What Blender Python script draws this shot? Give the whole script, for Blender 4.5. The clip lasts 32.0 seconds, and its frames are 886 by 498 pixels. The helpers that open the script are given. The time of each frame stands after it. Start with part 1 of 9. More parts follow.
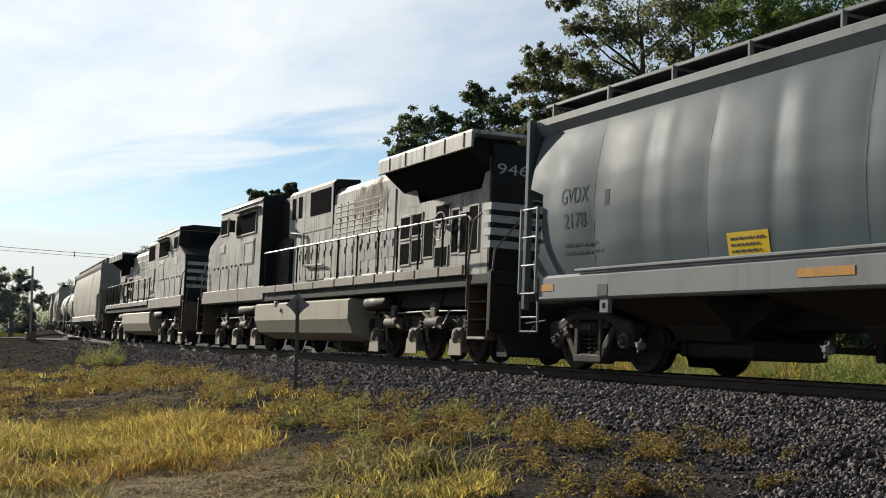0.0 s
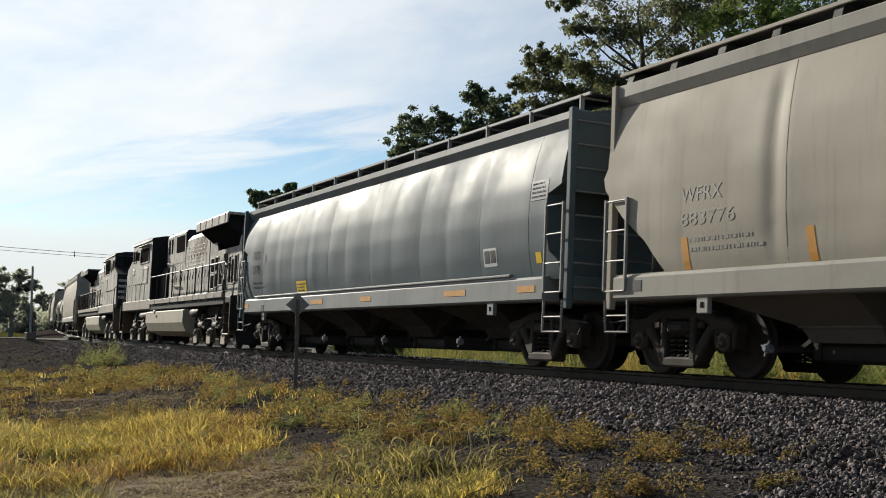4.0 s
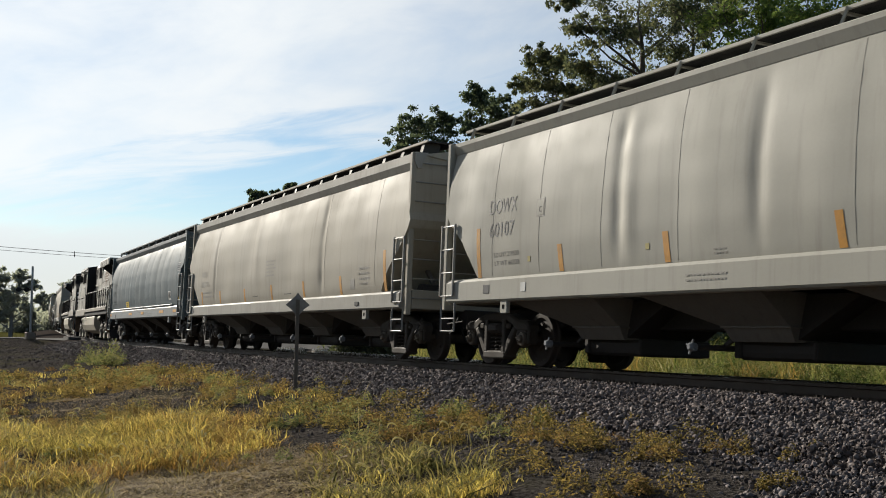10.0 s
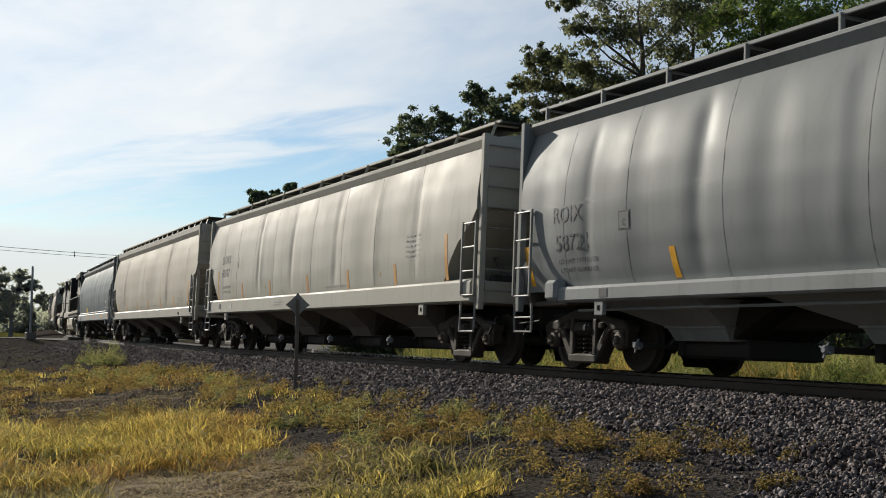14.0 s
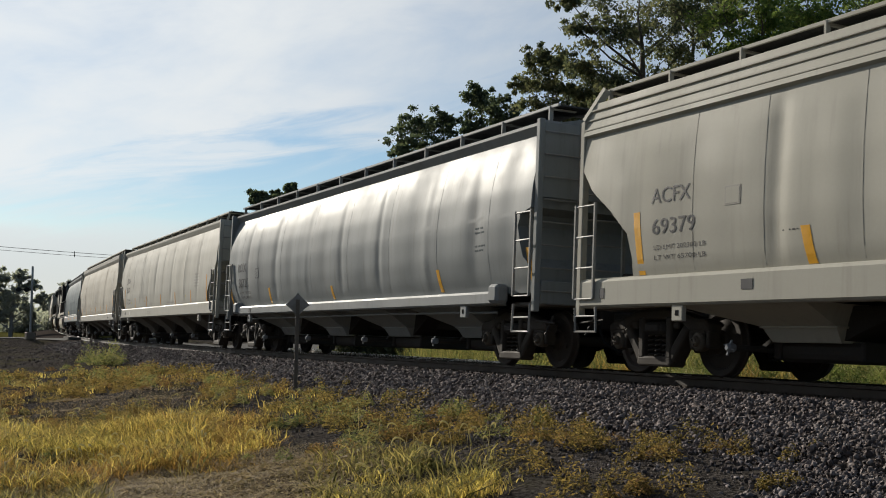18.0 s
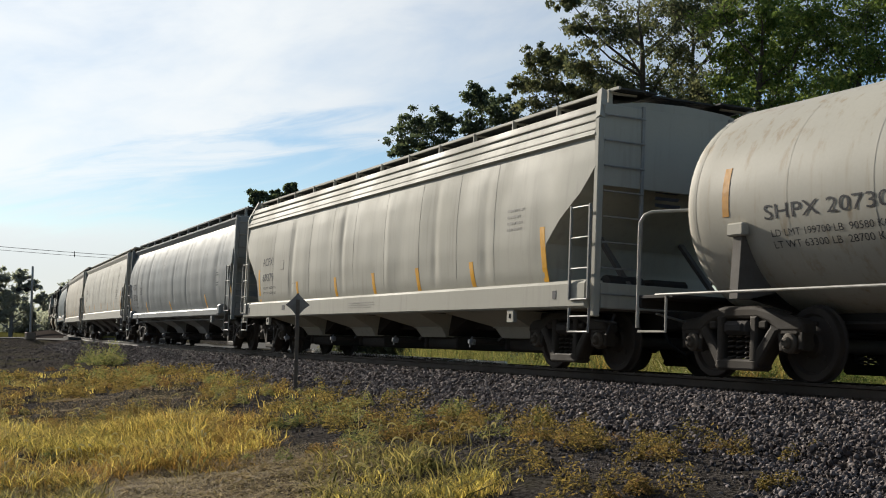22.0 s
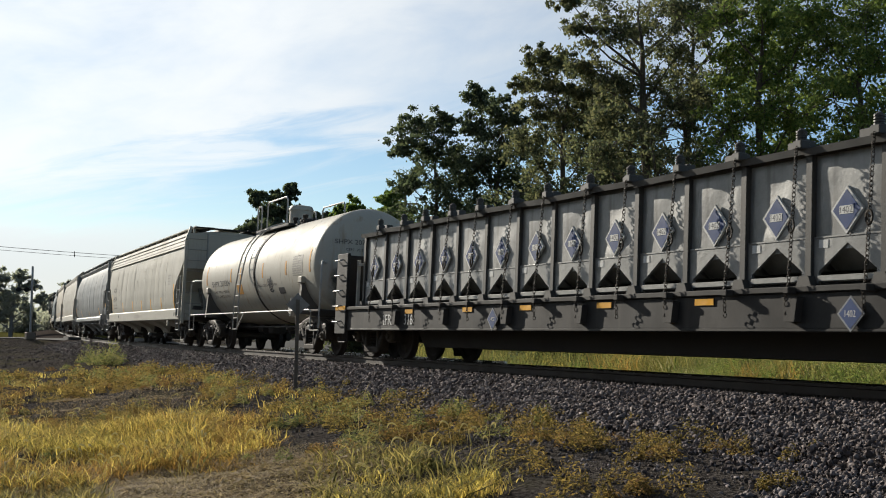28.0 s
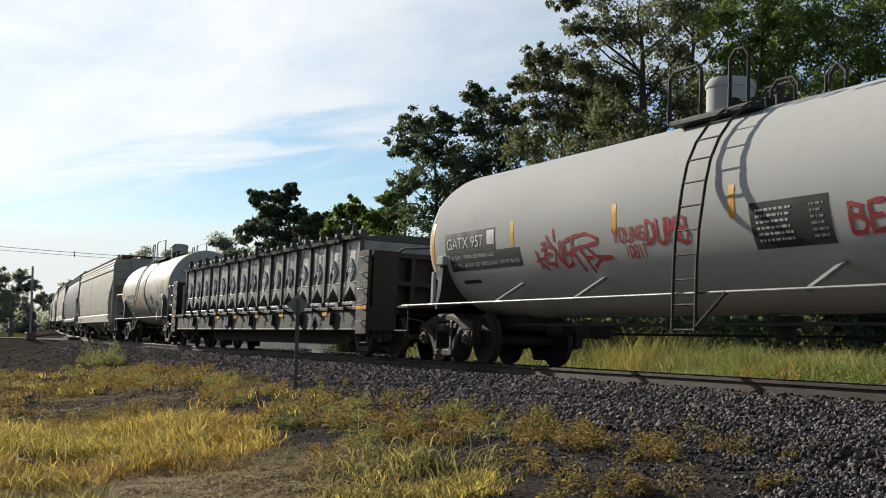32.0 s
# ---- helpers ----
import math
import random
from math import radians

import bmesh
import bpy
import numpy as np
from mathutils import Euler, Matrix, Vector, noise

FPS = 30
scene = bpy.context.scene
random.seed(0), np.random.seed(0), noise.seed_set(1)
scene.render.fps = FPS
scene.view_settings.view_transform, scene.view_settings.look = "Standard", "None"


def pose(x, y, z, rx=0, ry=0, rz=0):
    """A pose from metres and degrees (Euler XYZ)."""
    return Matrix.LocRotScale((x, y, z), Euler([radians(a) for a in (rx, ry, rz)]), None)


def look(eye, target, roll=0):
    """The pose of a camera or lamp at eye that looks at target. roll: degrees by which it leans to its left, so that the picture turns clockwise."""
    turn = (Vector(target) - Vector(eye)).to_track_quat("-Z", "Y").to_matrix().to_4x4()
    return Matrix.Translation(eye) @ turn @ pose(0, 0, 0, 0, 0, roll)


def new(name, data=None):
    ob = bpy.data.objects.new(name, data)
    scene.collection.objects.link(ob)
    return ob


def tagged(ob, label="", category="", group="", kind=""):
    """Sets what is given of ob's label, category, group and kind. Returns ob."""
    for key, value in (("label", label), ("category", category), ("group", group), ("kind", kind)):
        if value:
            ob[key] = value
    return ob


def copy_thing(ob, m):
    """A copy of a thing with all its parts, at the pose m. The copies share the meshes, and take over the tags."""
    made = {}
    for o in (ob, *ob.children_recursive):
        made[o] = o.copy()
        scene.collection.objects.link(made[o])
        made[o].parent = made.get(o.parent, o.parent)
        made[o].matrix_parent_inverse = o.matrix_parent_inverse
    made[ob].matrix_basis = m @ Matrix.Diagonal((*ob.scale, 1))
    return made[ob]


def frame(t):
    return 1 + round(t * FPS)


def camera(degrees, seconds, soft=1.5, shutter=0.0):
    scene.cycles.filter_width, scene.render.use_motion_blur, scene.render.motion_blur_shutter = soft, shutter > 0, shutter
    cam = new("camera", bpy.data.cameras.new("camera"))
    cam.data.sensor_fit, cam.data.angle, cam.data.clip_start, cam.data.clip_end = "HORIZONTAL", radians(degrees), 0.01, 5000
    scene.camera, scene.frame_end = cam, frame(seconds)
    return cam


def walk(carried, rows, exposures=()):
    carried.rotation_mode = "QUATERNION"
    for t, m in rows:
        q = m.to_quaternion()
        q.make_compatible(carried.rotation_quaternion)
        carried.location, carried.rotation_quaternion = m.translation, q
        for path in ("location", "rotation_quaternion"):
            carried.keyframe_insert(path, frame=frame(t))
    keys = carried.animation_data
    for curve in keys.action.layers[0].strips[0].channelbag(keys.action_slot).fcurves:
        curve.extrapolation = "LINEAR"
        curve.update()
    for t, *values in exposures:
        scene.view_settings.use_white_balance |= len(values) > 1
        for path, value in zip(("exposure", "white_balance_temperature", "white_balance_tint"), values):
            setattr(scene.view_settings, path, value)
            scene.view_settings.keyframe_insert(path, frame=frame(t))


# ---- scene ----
cam = camera(2 * math.degrees(math.atan(784 / 2103.07)), 32.0, soft=1.0, shutter=0.1)
EYE_Z = 0.616
TILT = 0.06853
EYE = look((0, 0, EYE_Z), (0, math.cos(TILT), EYE_Z + math.sin(TILT)), 0.223)
# the film's automatic exposure dips as the bright silver car goes by
walk(cam, [(0.0, EYE), (32.0, EYE)], [(0.0, 0.46), (7.0, 0.42), (10.0, 0.40), (14.0, 0.36), (16.5, 0.24), (18.0, 0.20), (20.0, 0.32), (22.0, 0.41), (25.0, 0.43), (30.0, 0.48), (32.0, 0.48)])

# ---- the track's line: arc length to place, heading and height ----
FOOT, YAW, CANT = 10.6516, 0.45163, 0.0422
TS = np.arange(-150.0, 461.0, 1.0)
TK = np.interp(TS, [10, 40, 70, 100, 140], [0.0003, 0.0016, 0.00165, 0.0003, 0.0002])
TH = YAW - np.concatenate([[0], np.cumsum((TK[1:] + TK[:-1]) / 2)])
TH += YAW - TH[150]
TX = np.concatenate([[0], np.cumsum(-(np.sin(TH[1:]) + np.sin(TH[:-1])) / 2)])
TY = np.concatenate([[0], np.cumsum((np.cos(TH[1:]) + np.cos(TH[:-1])) / 2)])
TX += FOOT * math.cos(YAW) - TX[150]
TY += FOOT * math.sin(YAW) - TY[150]


def rise(s):
    return 0.0 if s < 70 else 0.0095 * (s - 70) ** 2 / (s - 45)


def on_track(s):
    """The pose of the track at arc length s: x along travel, y towards the road side, z up, leaning with the cant."""
    th = float(np.interp(s, TS, TH))
    m = Matrix.Translation((float(np.interp(s, TS, TX)), float(np.interp(s, TS, TY)), rise(s)))
    return m @ Matrix.Rotation(th + math.pi / 2, 4, "Z") @ Matrix.Rotation(CANT, 4, "X")


def at(s, u, z):
    """World place of a point beside the track: u metres towards the road side."""
    return on_track(s) @ Vector((0, u, z))


# how far the train has gone at t seconds
GT = np.linspace(0, 32, 641)
GV = np.interp(GT, [0, 6, 12, 18, 25, 32], [3.98376, 4.08984, 4.26745, 4.34125, 4.27457, 4.1645])
GS = np.concatenate([[0], np.cumsum((GV[1:] + GV[:-1]) / 2 * 0.05)])


def gone(t):
    return float(np.interp(t, GT, GS))

# ---- world, sun and exposure ----
SUN_ELEV, SUN_AZ = 21.0, -38.0  # degrees; azimuth from +y, minus is towards -x
TO_SUN = Vector((math.sin(radians(SUN_AZ)) * math.cos(radians(SUN_ELEV)), math.cos(radians(SUN_AZ)) * math.cos(radians(SUN_ELEV)), math.sin(radians(SUN_ELEV))))
world = bpy.data.worlds.new("sky")
scene.world = world
world.use_nodes = True


def link(nt, a, b):
    nt.links.new(a, b)


def math_node(nt, op, a, b=None, clamp=False):
    n = nt.nodes.new("ShaderNodeMath")
    n.operation, n.use_clamp = op, clamp
    for i, x in ((0, a), (1, b)):
        if x is None:
            continue
        if isinstance(x, (int, float)):
            n.inputs[i].default_value = x
        else:
            nt.links.new(x, n.inputs[i])
    return n.outputs[0]


def mix_col(nt, fac, a, b, blend="MIX"):
    n = nt.nodes.new("ShaderNodeMix")
    n.data_type, n.blend_type = "RGBA", blend
    for i, x in ((0, fac), (6, a), (7, b)):
        if isinstance(x, (int, float)):
            n.inputs[i].default_value = x
        elif isinstance(x, tuple):
            n.inputs[i].default_value = (*x, 1)
        else:
            nt.links.new(x, n.inputs[i])
    return n.outputs[2]


def noise_node(nt, vec, scale, detail=4, rough=0.55, dist=0.0):
    n = nt.nodes.new("ShaderNodeTexNoise")
    n.inputs["Scale"].default_value, n.inputs["Detail"].default_value = scale, detail
    n.inputs["Roughness"].default_value, n.inputs["Distortion"].default_value = rough, dist
    if vec is not None:
        nt.links.new(vec, n.inputs["Vector"])
    return n.outputs["Fac"]


def ramp(nt, val, lo, hi, a=0.0, b=1.0):
    n = nt.nodes.new("ShaderNodeMapRange")
    n.interpolation_type = "SMOOTHSTEP"
    nt.links.new(val, n.inputs[0])
    for i, x in ((1, lo), (2, hi), (3, a), (4, b)):
        n.inputs[i].default_value = x
    return n.outputs[0]


def mapping(nt, vec, scale=(1, 1, 1), rot=(0, 0, 0), loc=(0, 0, 0)):
    n = nt.nodes.new("ShaderNodeMapping")
    n.inputs["Scale"].default_value, n.inputs["Rotation"].default_value, n.inputs["Location"].default_value = scale, rot, loc
    nt.links.new(vec, n.inputs["Vector"])
    return n.outputs[0]


def make_sky():
    nt = world.node_tree
    bg = nt.nodes["Background"]
    sky = nt.nodes.new("ShaderNodeTexSky")
    sky.sky_type, sky.sun_disc = "NISHITA", False
    sky.sun_elevation, sky.sun_rotation = radians(SUN_ELEV), radians(SUN_AZ)
    sky.air_density, sky.dust_density, sky.ozone_density = 1.0, 0.15, 2.0
    tc = nt.nodes.new("ShaderNodeTexCoord").outputs["Generated"]
    sep = nt.nodes.new("ShaderNodeSeparateXYZ")
    link(nt, tc, sep.inputs[0])
    # bearing and height of each direction, the streaks rising gently to the east
    east = math_node(nt, "ARCTAN2", sep.outputs[0], sep.outputs[1])
    high = math_node(nt, "ARCSINE", sep.outputs[2])
    lift = math_node(nt, "SUBTRACT", high, math_node(nt, "MULTIPLY", east, 0.16))
    com = nt.nodes.new("ShaderNodeCombineXYZ")
    link(nt, east, com.inputs[0])
    link(nt, lift, com.inputs[1])
    wisps = noise_node(nt, mapping(nt, com.outputs[0], (5.5, 38, 1), (0, 0, 0), (2.3, 0.4, 0)), 1.0, 7, 0.6, 0.7)
    torn = noise_node(nt, mapping(nt, com.outputs[0], (11, 26, 1), (0, 0, 0.25), (0.9, 5.1, 0)), 1.0, 6, 0.62, 0.4)
    sheet = noise_node(nt, mapping(nt, com.outputs[0], (4.0, 9.0, 1), (0, 0, -0.5), (1.3, 2.1, 0)), 1.0, 5, 0.55, 0.3)
    # a sheet of high cloud with a torn lower edge, open sky under it, haze along the horizon
    edge = math_node(nt, "ADD", math_node(nt, "SUBTRACT", lift, 0.163), math_node(nt, "MULTIPLY", math_node(nt, "SUBTRACT", wisps, 0.5), 0.20))
    upper = math_node(nt, "MULTIPLY", ramp(nt, edge, -0.035, 0.035), ramp(nt, math_node(nt, "ADD", math_node(nt, "MULTIPLY", sheet, 0.7), math_node(nt, "MULTIPLY", torn, 0.3)), 0.25, 0.62, 0.45, 1.0))
    band = math_node(nt, "ADD", high, math_node(nt, "MULTIPLY", math_node(nt, "SUBTRACT", torn, 0.5), 0.03))
    streak = math_node(nt, "MULTIPLY", ramp(nt, math_node(nt, "ABSOLUTE", math_node(nt, "SUBTRACT", band, 0.150)), 0.010, 0.002, 0.0, 0.75), math_node(nt, "MULTIPLY", ramp(nt, east, -0.34, -0.2), ramp(nt, east, -0.10, -0.16)))
    haze = math_node(nt, "MULTIPLY", ramp(nt, math_node(nt, "ADD", high, math_node(nt, "MULTIPLY", math_node(nt, "SUBTRACT", wisps, 0.5), 0.05)), 0.100, 0.066), ramp(nt, east, 0.15, -0.4, 0.35, 0.92))
    cover = math_node(nt, "MAXIMUM", math_node(nt, "MAXIMUM", upper, streak), haze)
    # thin cloud is brighter near the sun
    dot = nt.nodes.new("ShaderNodeVectorMath")
    dot.operation = "DOT_PRODUCT"
    link(nt, tc, dot.inputs[0])
    dot.inputs[1].default_value = TO_SUN
    glow = math_node(nt, "MULTIPLY", ramp(nt, dot.outputs["Value"], 0.32, 0.96, 0.9, 9.6), ramp(nt, high, 0.03, 0.13, 0.8, 1.0))
    white = mix_col(nt, 1.0, (0.94, 0.98, 1.0), (1, 1, 1), "MULTIPLY")
    vm = nt.nodes.new("ShaderNodeVectorMath")
    vm.operation = "SCALE"
    link(nt, white, vm.inputs[0])
    link(nt, glow, vm.inputs["Scale"])
    clear = mix_col(nt, 1.0, sky.outputs[0], (0.86, 0.92, 0.98), "MULTIPLY")
    thin = ramp(nt, dot.outputs["Value"], 0.55, 0.92, 0.58, 0.97)
    link(nt, mix_col(nt, math_node(nt, "MULTIPLY", cover, thin), clear, vm.outputs[0]), bg.inputs[0])
    bg.inputs[1].default_value = 0.08


make_sky()
sun = new("sun", bpy.data.lights.new("sun", "SUN"))
sun.data.energy, sun.data.angle, sun.data.color = 5.0, radians(0.55), (1.0, 0.93, 0.81)
sun.matrix_world = look(TO_SUN * 100, (0, 0, 0))


# ---- materials ----
def surf(name, base, rough=0.6, metal=0.0, vary=0.2, scale=1.5, dirt=None, dirt_amt=0.0, streak=0.0, bump=0.15, bump_scale=40.0, spec=0.16, rand=0.0, space="Object", fine=25.0, dist=0.004):
    """A procedural surface: broad and fine variation, dirt blotches, upright streaks and relief."""
    m = bpy.data.materials.new(name)
    m.use_nodes = True
    nt = m.node_tree
    p = nt.nodes["Principled BSDF"]
    vec = nt.nodes.new("ShaderNodeTexCoord").outputs[space]
    broad = noise_node(nt, vec, scale, 5)
    small = noise_node(nt, vec, fine, 4)
    v = math_node(nt, "ADD", math_node(nt, "MULTIPLY", broad, 1.4 * vary), math_node(nt, "MULTIPLY", small, 0.8 * vary))
    v = math_node(nt, "ADD", v, 1 - 1.1 * vary)
    col = mix_col(nt, 1.0, base, v, "MULTIPLY")
    if rand:
        info = nt.nodes.new("ShaderNodeObjectInfo").outputs["Random"]
        col = mix_col(nt, 1.0, col, ramp(nt, info, 0, 1, 1 - rand, 1 + rand), "MULTIPLY")
    r = ramp(nt, broad, 0.3, 0.7, max(0.03, rough - 0.1), min(1, rough + 0.1))
    if dirt and dirt_amt:
        d = ramp(nt, noise_node(nt, vec, scale * 0.7, 7, 0.65), 0.42, 0.75)
        col = mix_col(nt, math_node(nt, "MULTIPLY", d, dirt_amt), col, dirt)
    if dirt and streak:
        s = noise_node(nt, mapping(nt, vec, (5, 5, 0.35)), 1.3, 5, 0.6)
        s = ramp(nt, s, 0.5, 0.78)
        col = mix_col(nt, math_node(nt, "MULTIPLY", s, streak), col, dirt)
    nt.links.new(col, p.inputs["Base Color"])
    nt.links.new(r, p.inputs["Roughness"])
    p.inputs["Metallic"].default_value = metal
    p.inputs["Specular IOR Level"].default_value = spec
    if bump:
        b = nt.nodes.new("ShaderNodeBump")
        b.inputs["Strength"].default_value, b.inputs["Distance"].default_value = bump, dist
        nt.links.new(noise_node(nt, vec, bump_scale, 5), b.inputs["Height"])
        nt.links.new(b.outputs[0], p.inputs["Normal"])
    return m


GRIME = (0.09, 0.075, 0.06)
M_BEIGE = surf("beige_paint", (0.363, 0.333, 0.276), 0.64, 0, 0.10, 0.5, GRIME, 0.16, 0.22, 0.1, 30, 0.09)
M_BEIGE_LIGHT = surf("pale_grey_paint", (0.385, 0.37, 0.318), 0.64, 0, 0.09, 0.5, GRIME, 0.12, 0.2, 0.1, 30, 0.09)
M_WARM = surf("warm_grey_paint", (0.38, 0.366, 0.32), 0.64, 0, 0.10, 0.5, GRIME, 0.12, 0.20, 0.1, 30, 0.09)
M_SILVER = surf("silver_blue_paint", (0.105, 0.134, 0.146), 0.56, 0.0, 0.08, 0.5, (0.08, 0.07, 0.062), 0.2, 0.25, 0.06, 30, 0.055)
M_SILVER_LIGHT = surf("bright_silver_paint", (0.23, 0.243, 0.243), 0.52, 0.0, 0.10, 0.5, GRIME, 0.16, 0.22, 0.1, 30, 0.05)
M_SILL = surf("sill_paint", (0.33, 0.315, 0.28), 0.62, 0, 0.14, 0.8, GRIME, 0.3, 0.25, 0.1, 30, 0.08)
M_SILL_SILVER = surf("silver_sill_paint", (0.26, 0.27, 0.27), 0.5, 0.0, 0.15, 0.8, GRIME, 0.3, 0.25, 0.1, 30, 0.07)
M_UNDER = surf("dusty_underbody_paint", (0.14, 0.126, 0.112), 0.75, 0, 0.3, 1.2, (0.07, 0.06, 0.05), 0.5, 0.4, 0.2, 25)
M_IRON = surf("dusty_black_iron", (0.042, 0.037, 0.034), 0.75, 0, 0.45, 3.0, (0.045, 0.036, 0.028), 0.3, 0, 0.3, 40)
M_CAST = surf("dusty_cast_steel", (0.042, 0.035, 0.029), 0.7, 0, 0.4, 4.0, (0.085, 0.063, 0.043), 0.3, 0, 0.35, 45, 0.12)
M_BEARING = surf("dusty_bearing_cap", (0.10, 0.082, 0.064), 0.65, 0.1, 0.35, 9.0, (0.03, 0.025, 0.02), 0.5, 0, 0.2, 45)
M_WHEEL = surf("rusty_wheel_plate", (0.05, 0.041, 0.035), 0.7, 0, 0.35, 5.0, (0.05, 0.036, 0.027), 0.35, 0, 0.2, 40)
M_GRATE = surf("dark_walkway_grating", (0.04, 0.041, 0.04), 0.65, 0.2, 0.3, 3, GRIME, 0.3, 0, 0.4, 60)
M_RUNG = surf("worn_grab_iron_paint", (0.27, 0.265, 0.25), 0.5, 0, 0.25, 5, GRIME, 0.35, 0, 0.1, 40)
M_BLACK = surf("black_hole_paint", (0.024, 0.023, 0.023), 0.95, 0, 0.3, 2, None, 0, 0, 0.0, 30, 0.0)
M_ORANGE = surf("faded_orange_reflector", (0.52, 0.25, 0.045), 0.6, 0, 0.25, 8, GRIME, 0.3, 0, 0.05, 60)
M_AMBER = surf("amber_reflector", (0.72, 0.36, 0.03), 0.4, 0, 0.15, 8, GRIME, 0.2, 0, 0.05, 60)
M_TAG = surf("pale_yellow_tag", (0.42, 0.36, 0.15), 0.6, 0, 0.2, 8, GRIME, 0.3, 0, 0.05, 60)
M_YELLOW = surf("yellow_sticker", (0.72, 0.48, 0.02), 0.45, 0, 0.12, 5, GRIME, 0.15, 0, 0.05, 60)
M_INK = surf("dark_stencil_paint", (0.045, 0.045, 0.05), 0.6, 0, 0.2, 6, None, 0, 0, 0.05, 60)
M_FAINT = surf("faded_stencil_paint", (0.275, 0.262, 0.235), 0.6, 0, 0.3, 12, None, 0, 0, 0.05, 60)
M_FAINT_SILVER = surf("faded_stencil_on_silver", (0.092, 0.108, 0.114), 0.75, 0.0, 0.3, 12, None, 0, 0, 0.05, 60, 0.02)
M_WHITE = surf("white_decal", (0.58, 0.58, 0.56), 0.5, 0, 0.12, 8, GRIME, 0.2, 0, 0.05, 60)
M_TANK = surf("cream_tank_paint", (0.43, 0.41, 0.355), 0.6, 0, 0.14, 0.6, (0.27, 0.19, 0.10), 0.15, 0.7, 0.06, 25, 0.11)
M_TANK_WHITE = surf("white_tank_paint", (0.47, 0.47, 0.455), 0.8, 0, 0.05, 0.4, GRIME, 0.06, 0.08, 0.04, 25, 0.015)
# pale base: bleached black paint plus low sun's glare, put into the colour
M_LOCO = surf("bleached_black_paint_with_sun_glare", (0.44, 0.415, 0.365), 0.55, 0, 0.35, 1.1, (0.05, 0.044, 0.037), 0.75, 1.15, 0.12, 30, 0.12)
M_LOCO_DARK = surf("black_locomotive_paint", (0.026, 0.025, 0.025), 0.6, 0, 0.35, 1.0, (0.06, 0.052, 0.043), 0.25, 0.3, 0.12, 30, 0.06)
M_LOCO_SILL = surf("dusty_frame_sill_paint", (0.27, 0.24, 0.195), 0.6, 0, 0.25, 1.5, GRIME, 0.4, 0.35, 0.12, 30)
M_FUEL = surf("dusty_fuel_tank_paint", (0.40, 0.36, 0.275), 0.55, 0, 0.12, 0.7, GRIME, 0.15, 0.2, 0.08, 30)
M_DUSTY = surf("tan_dusty_running_gear", (0.17, 0.145, 0.115), 0.75, 0, 0.35, 3.0, (0.035, 0.03, 0.025), 0.7, 0.3, 0.3, 40)
M_RUST = surf("burnt_rust_stain", (0.20, 0.14, 0.10), 0.75, 0, 0.45, 2.5, (0.1, 0.07, 0.05), 0.5, 0.4, 0.2, 30)
M_STEP = surf("rust_brown_step_steel", (0.15, 0.10, 0.065), 0.8, 0, 0.4, 3, (0.05, 0.035, 0.025), 0.5, 0.4, 0.2, 30, 0.05)
M_SOOT = surf("black_soot_stain", (0.012, 0.012, 0.012), 0.9, 0, 0.3, 4, None, 0, 0, 0.1, 30, 0.0)
M_RAILING = surf("pale_handrail_paint", (0.42, 0.4, 0.36), 0.4, 0, 0.2, 5, GRIME, 0.3, 0, 0.05, 40)
M_STRIPE = surf("dull_white_stripe", (0.48, 0.47, 0.45), 0.5, 0, 0.25, 3, GRIME, 0.35, 0, 0.05, 40)
M_FADED = surf("ghost_of_pale_lettering", (0.27, 0.265, 0.25), 0.5, 0, 0.4, 6, (0.12, 0.11, 0.095), 0.6, 0.4, 0.05, 40)
M_TUB = surf("dented_grey_container_paint", (0.24, 0.24, 0.228), 0.42, 0.2, 0.3, 1.4, (0.08, 0.07, 0.06), 0.6, 0.5, 0.25, 18, 0.3, dist=0.012)
M_TUB_EDGE = surf("grey_container_frame_paint", (0.075, 0.073, 0.068), 0.55, 0.1, 0.3, 2, GRIME, 0.5, 0.3, 0.2, 30)
M_DECK = surf("black_flatcar_paint", (0.03, 0.029, 0.028), 0.68, 0, 0.45, 1.4, (0.07, 0.062, 0.054), 0.45, 0.5, 0.25, 30, 0.16)
M_BLUE = surf("blue_placard_ink", (0.022, 0.05, 0.15), 0.6, 0, 0.2, 8, GRIME, 0.2, 0, 0.05, 60)
M_CHAIN = surf("rusty_chain_steel", (0.045, 0.036, 0.028), 0.7, 0.1, 0.4, 10, None, 0, 0, 0.2, 60)
M_SPRAY = surf("red_spray_paint", (0.36, 0.055, 0.05), 0.5, 0, 0.3, 10, None, 0, 0, 0.05, 60)
M_SPRAY_WHITE = surf("white_spray_paint", (0.22, 0.22, 0.215), 0.6, 0, 0.3, 10, None, 0, 0, 0.05, 60)
M_GREY_PANEL = surf("dark_grey_stencil_panel", (0.035, 0.038, 0.04), 0.7, 0, 0.15, 4, None, 0, 0, 0.05, 60)
M_CAP = surf("pale_gear_cap", (0.2, 0.21, 0.225), 0.5, 0.1, 0.3, 8, GRIME, 0.3, 0, 0.1, 40)
M_RAILSIDE = surf("rusty_rail_steel", (0.045, 0.034, 0.026), 0.65, 0, 0.35, 2.5, (0.085, 0.063, 0.046), 0.45, 0, 0.3, 60, 0.18)
M_RAILTOP = surf("polished_rail_head", (0.42, 0.41, 0.40), 0.25, 0.95, 0.12, 3, None, 0, 0, 0.05, 60)
M_TIE = surf("weathered_sleeper_timber", (0.11, 0.09, 0.07), 0.9, 0, 0.4, 4, (0.2, 0.17, 0.14), 0.4, 0, 0.5, 35, rand=0.25)
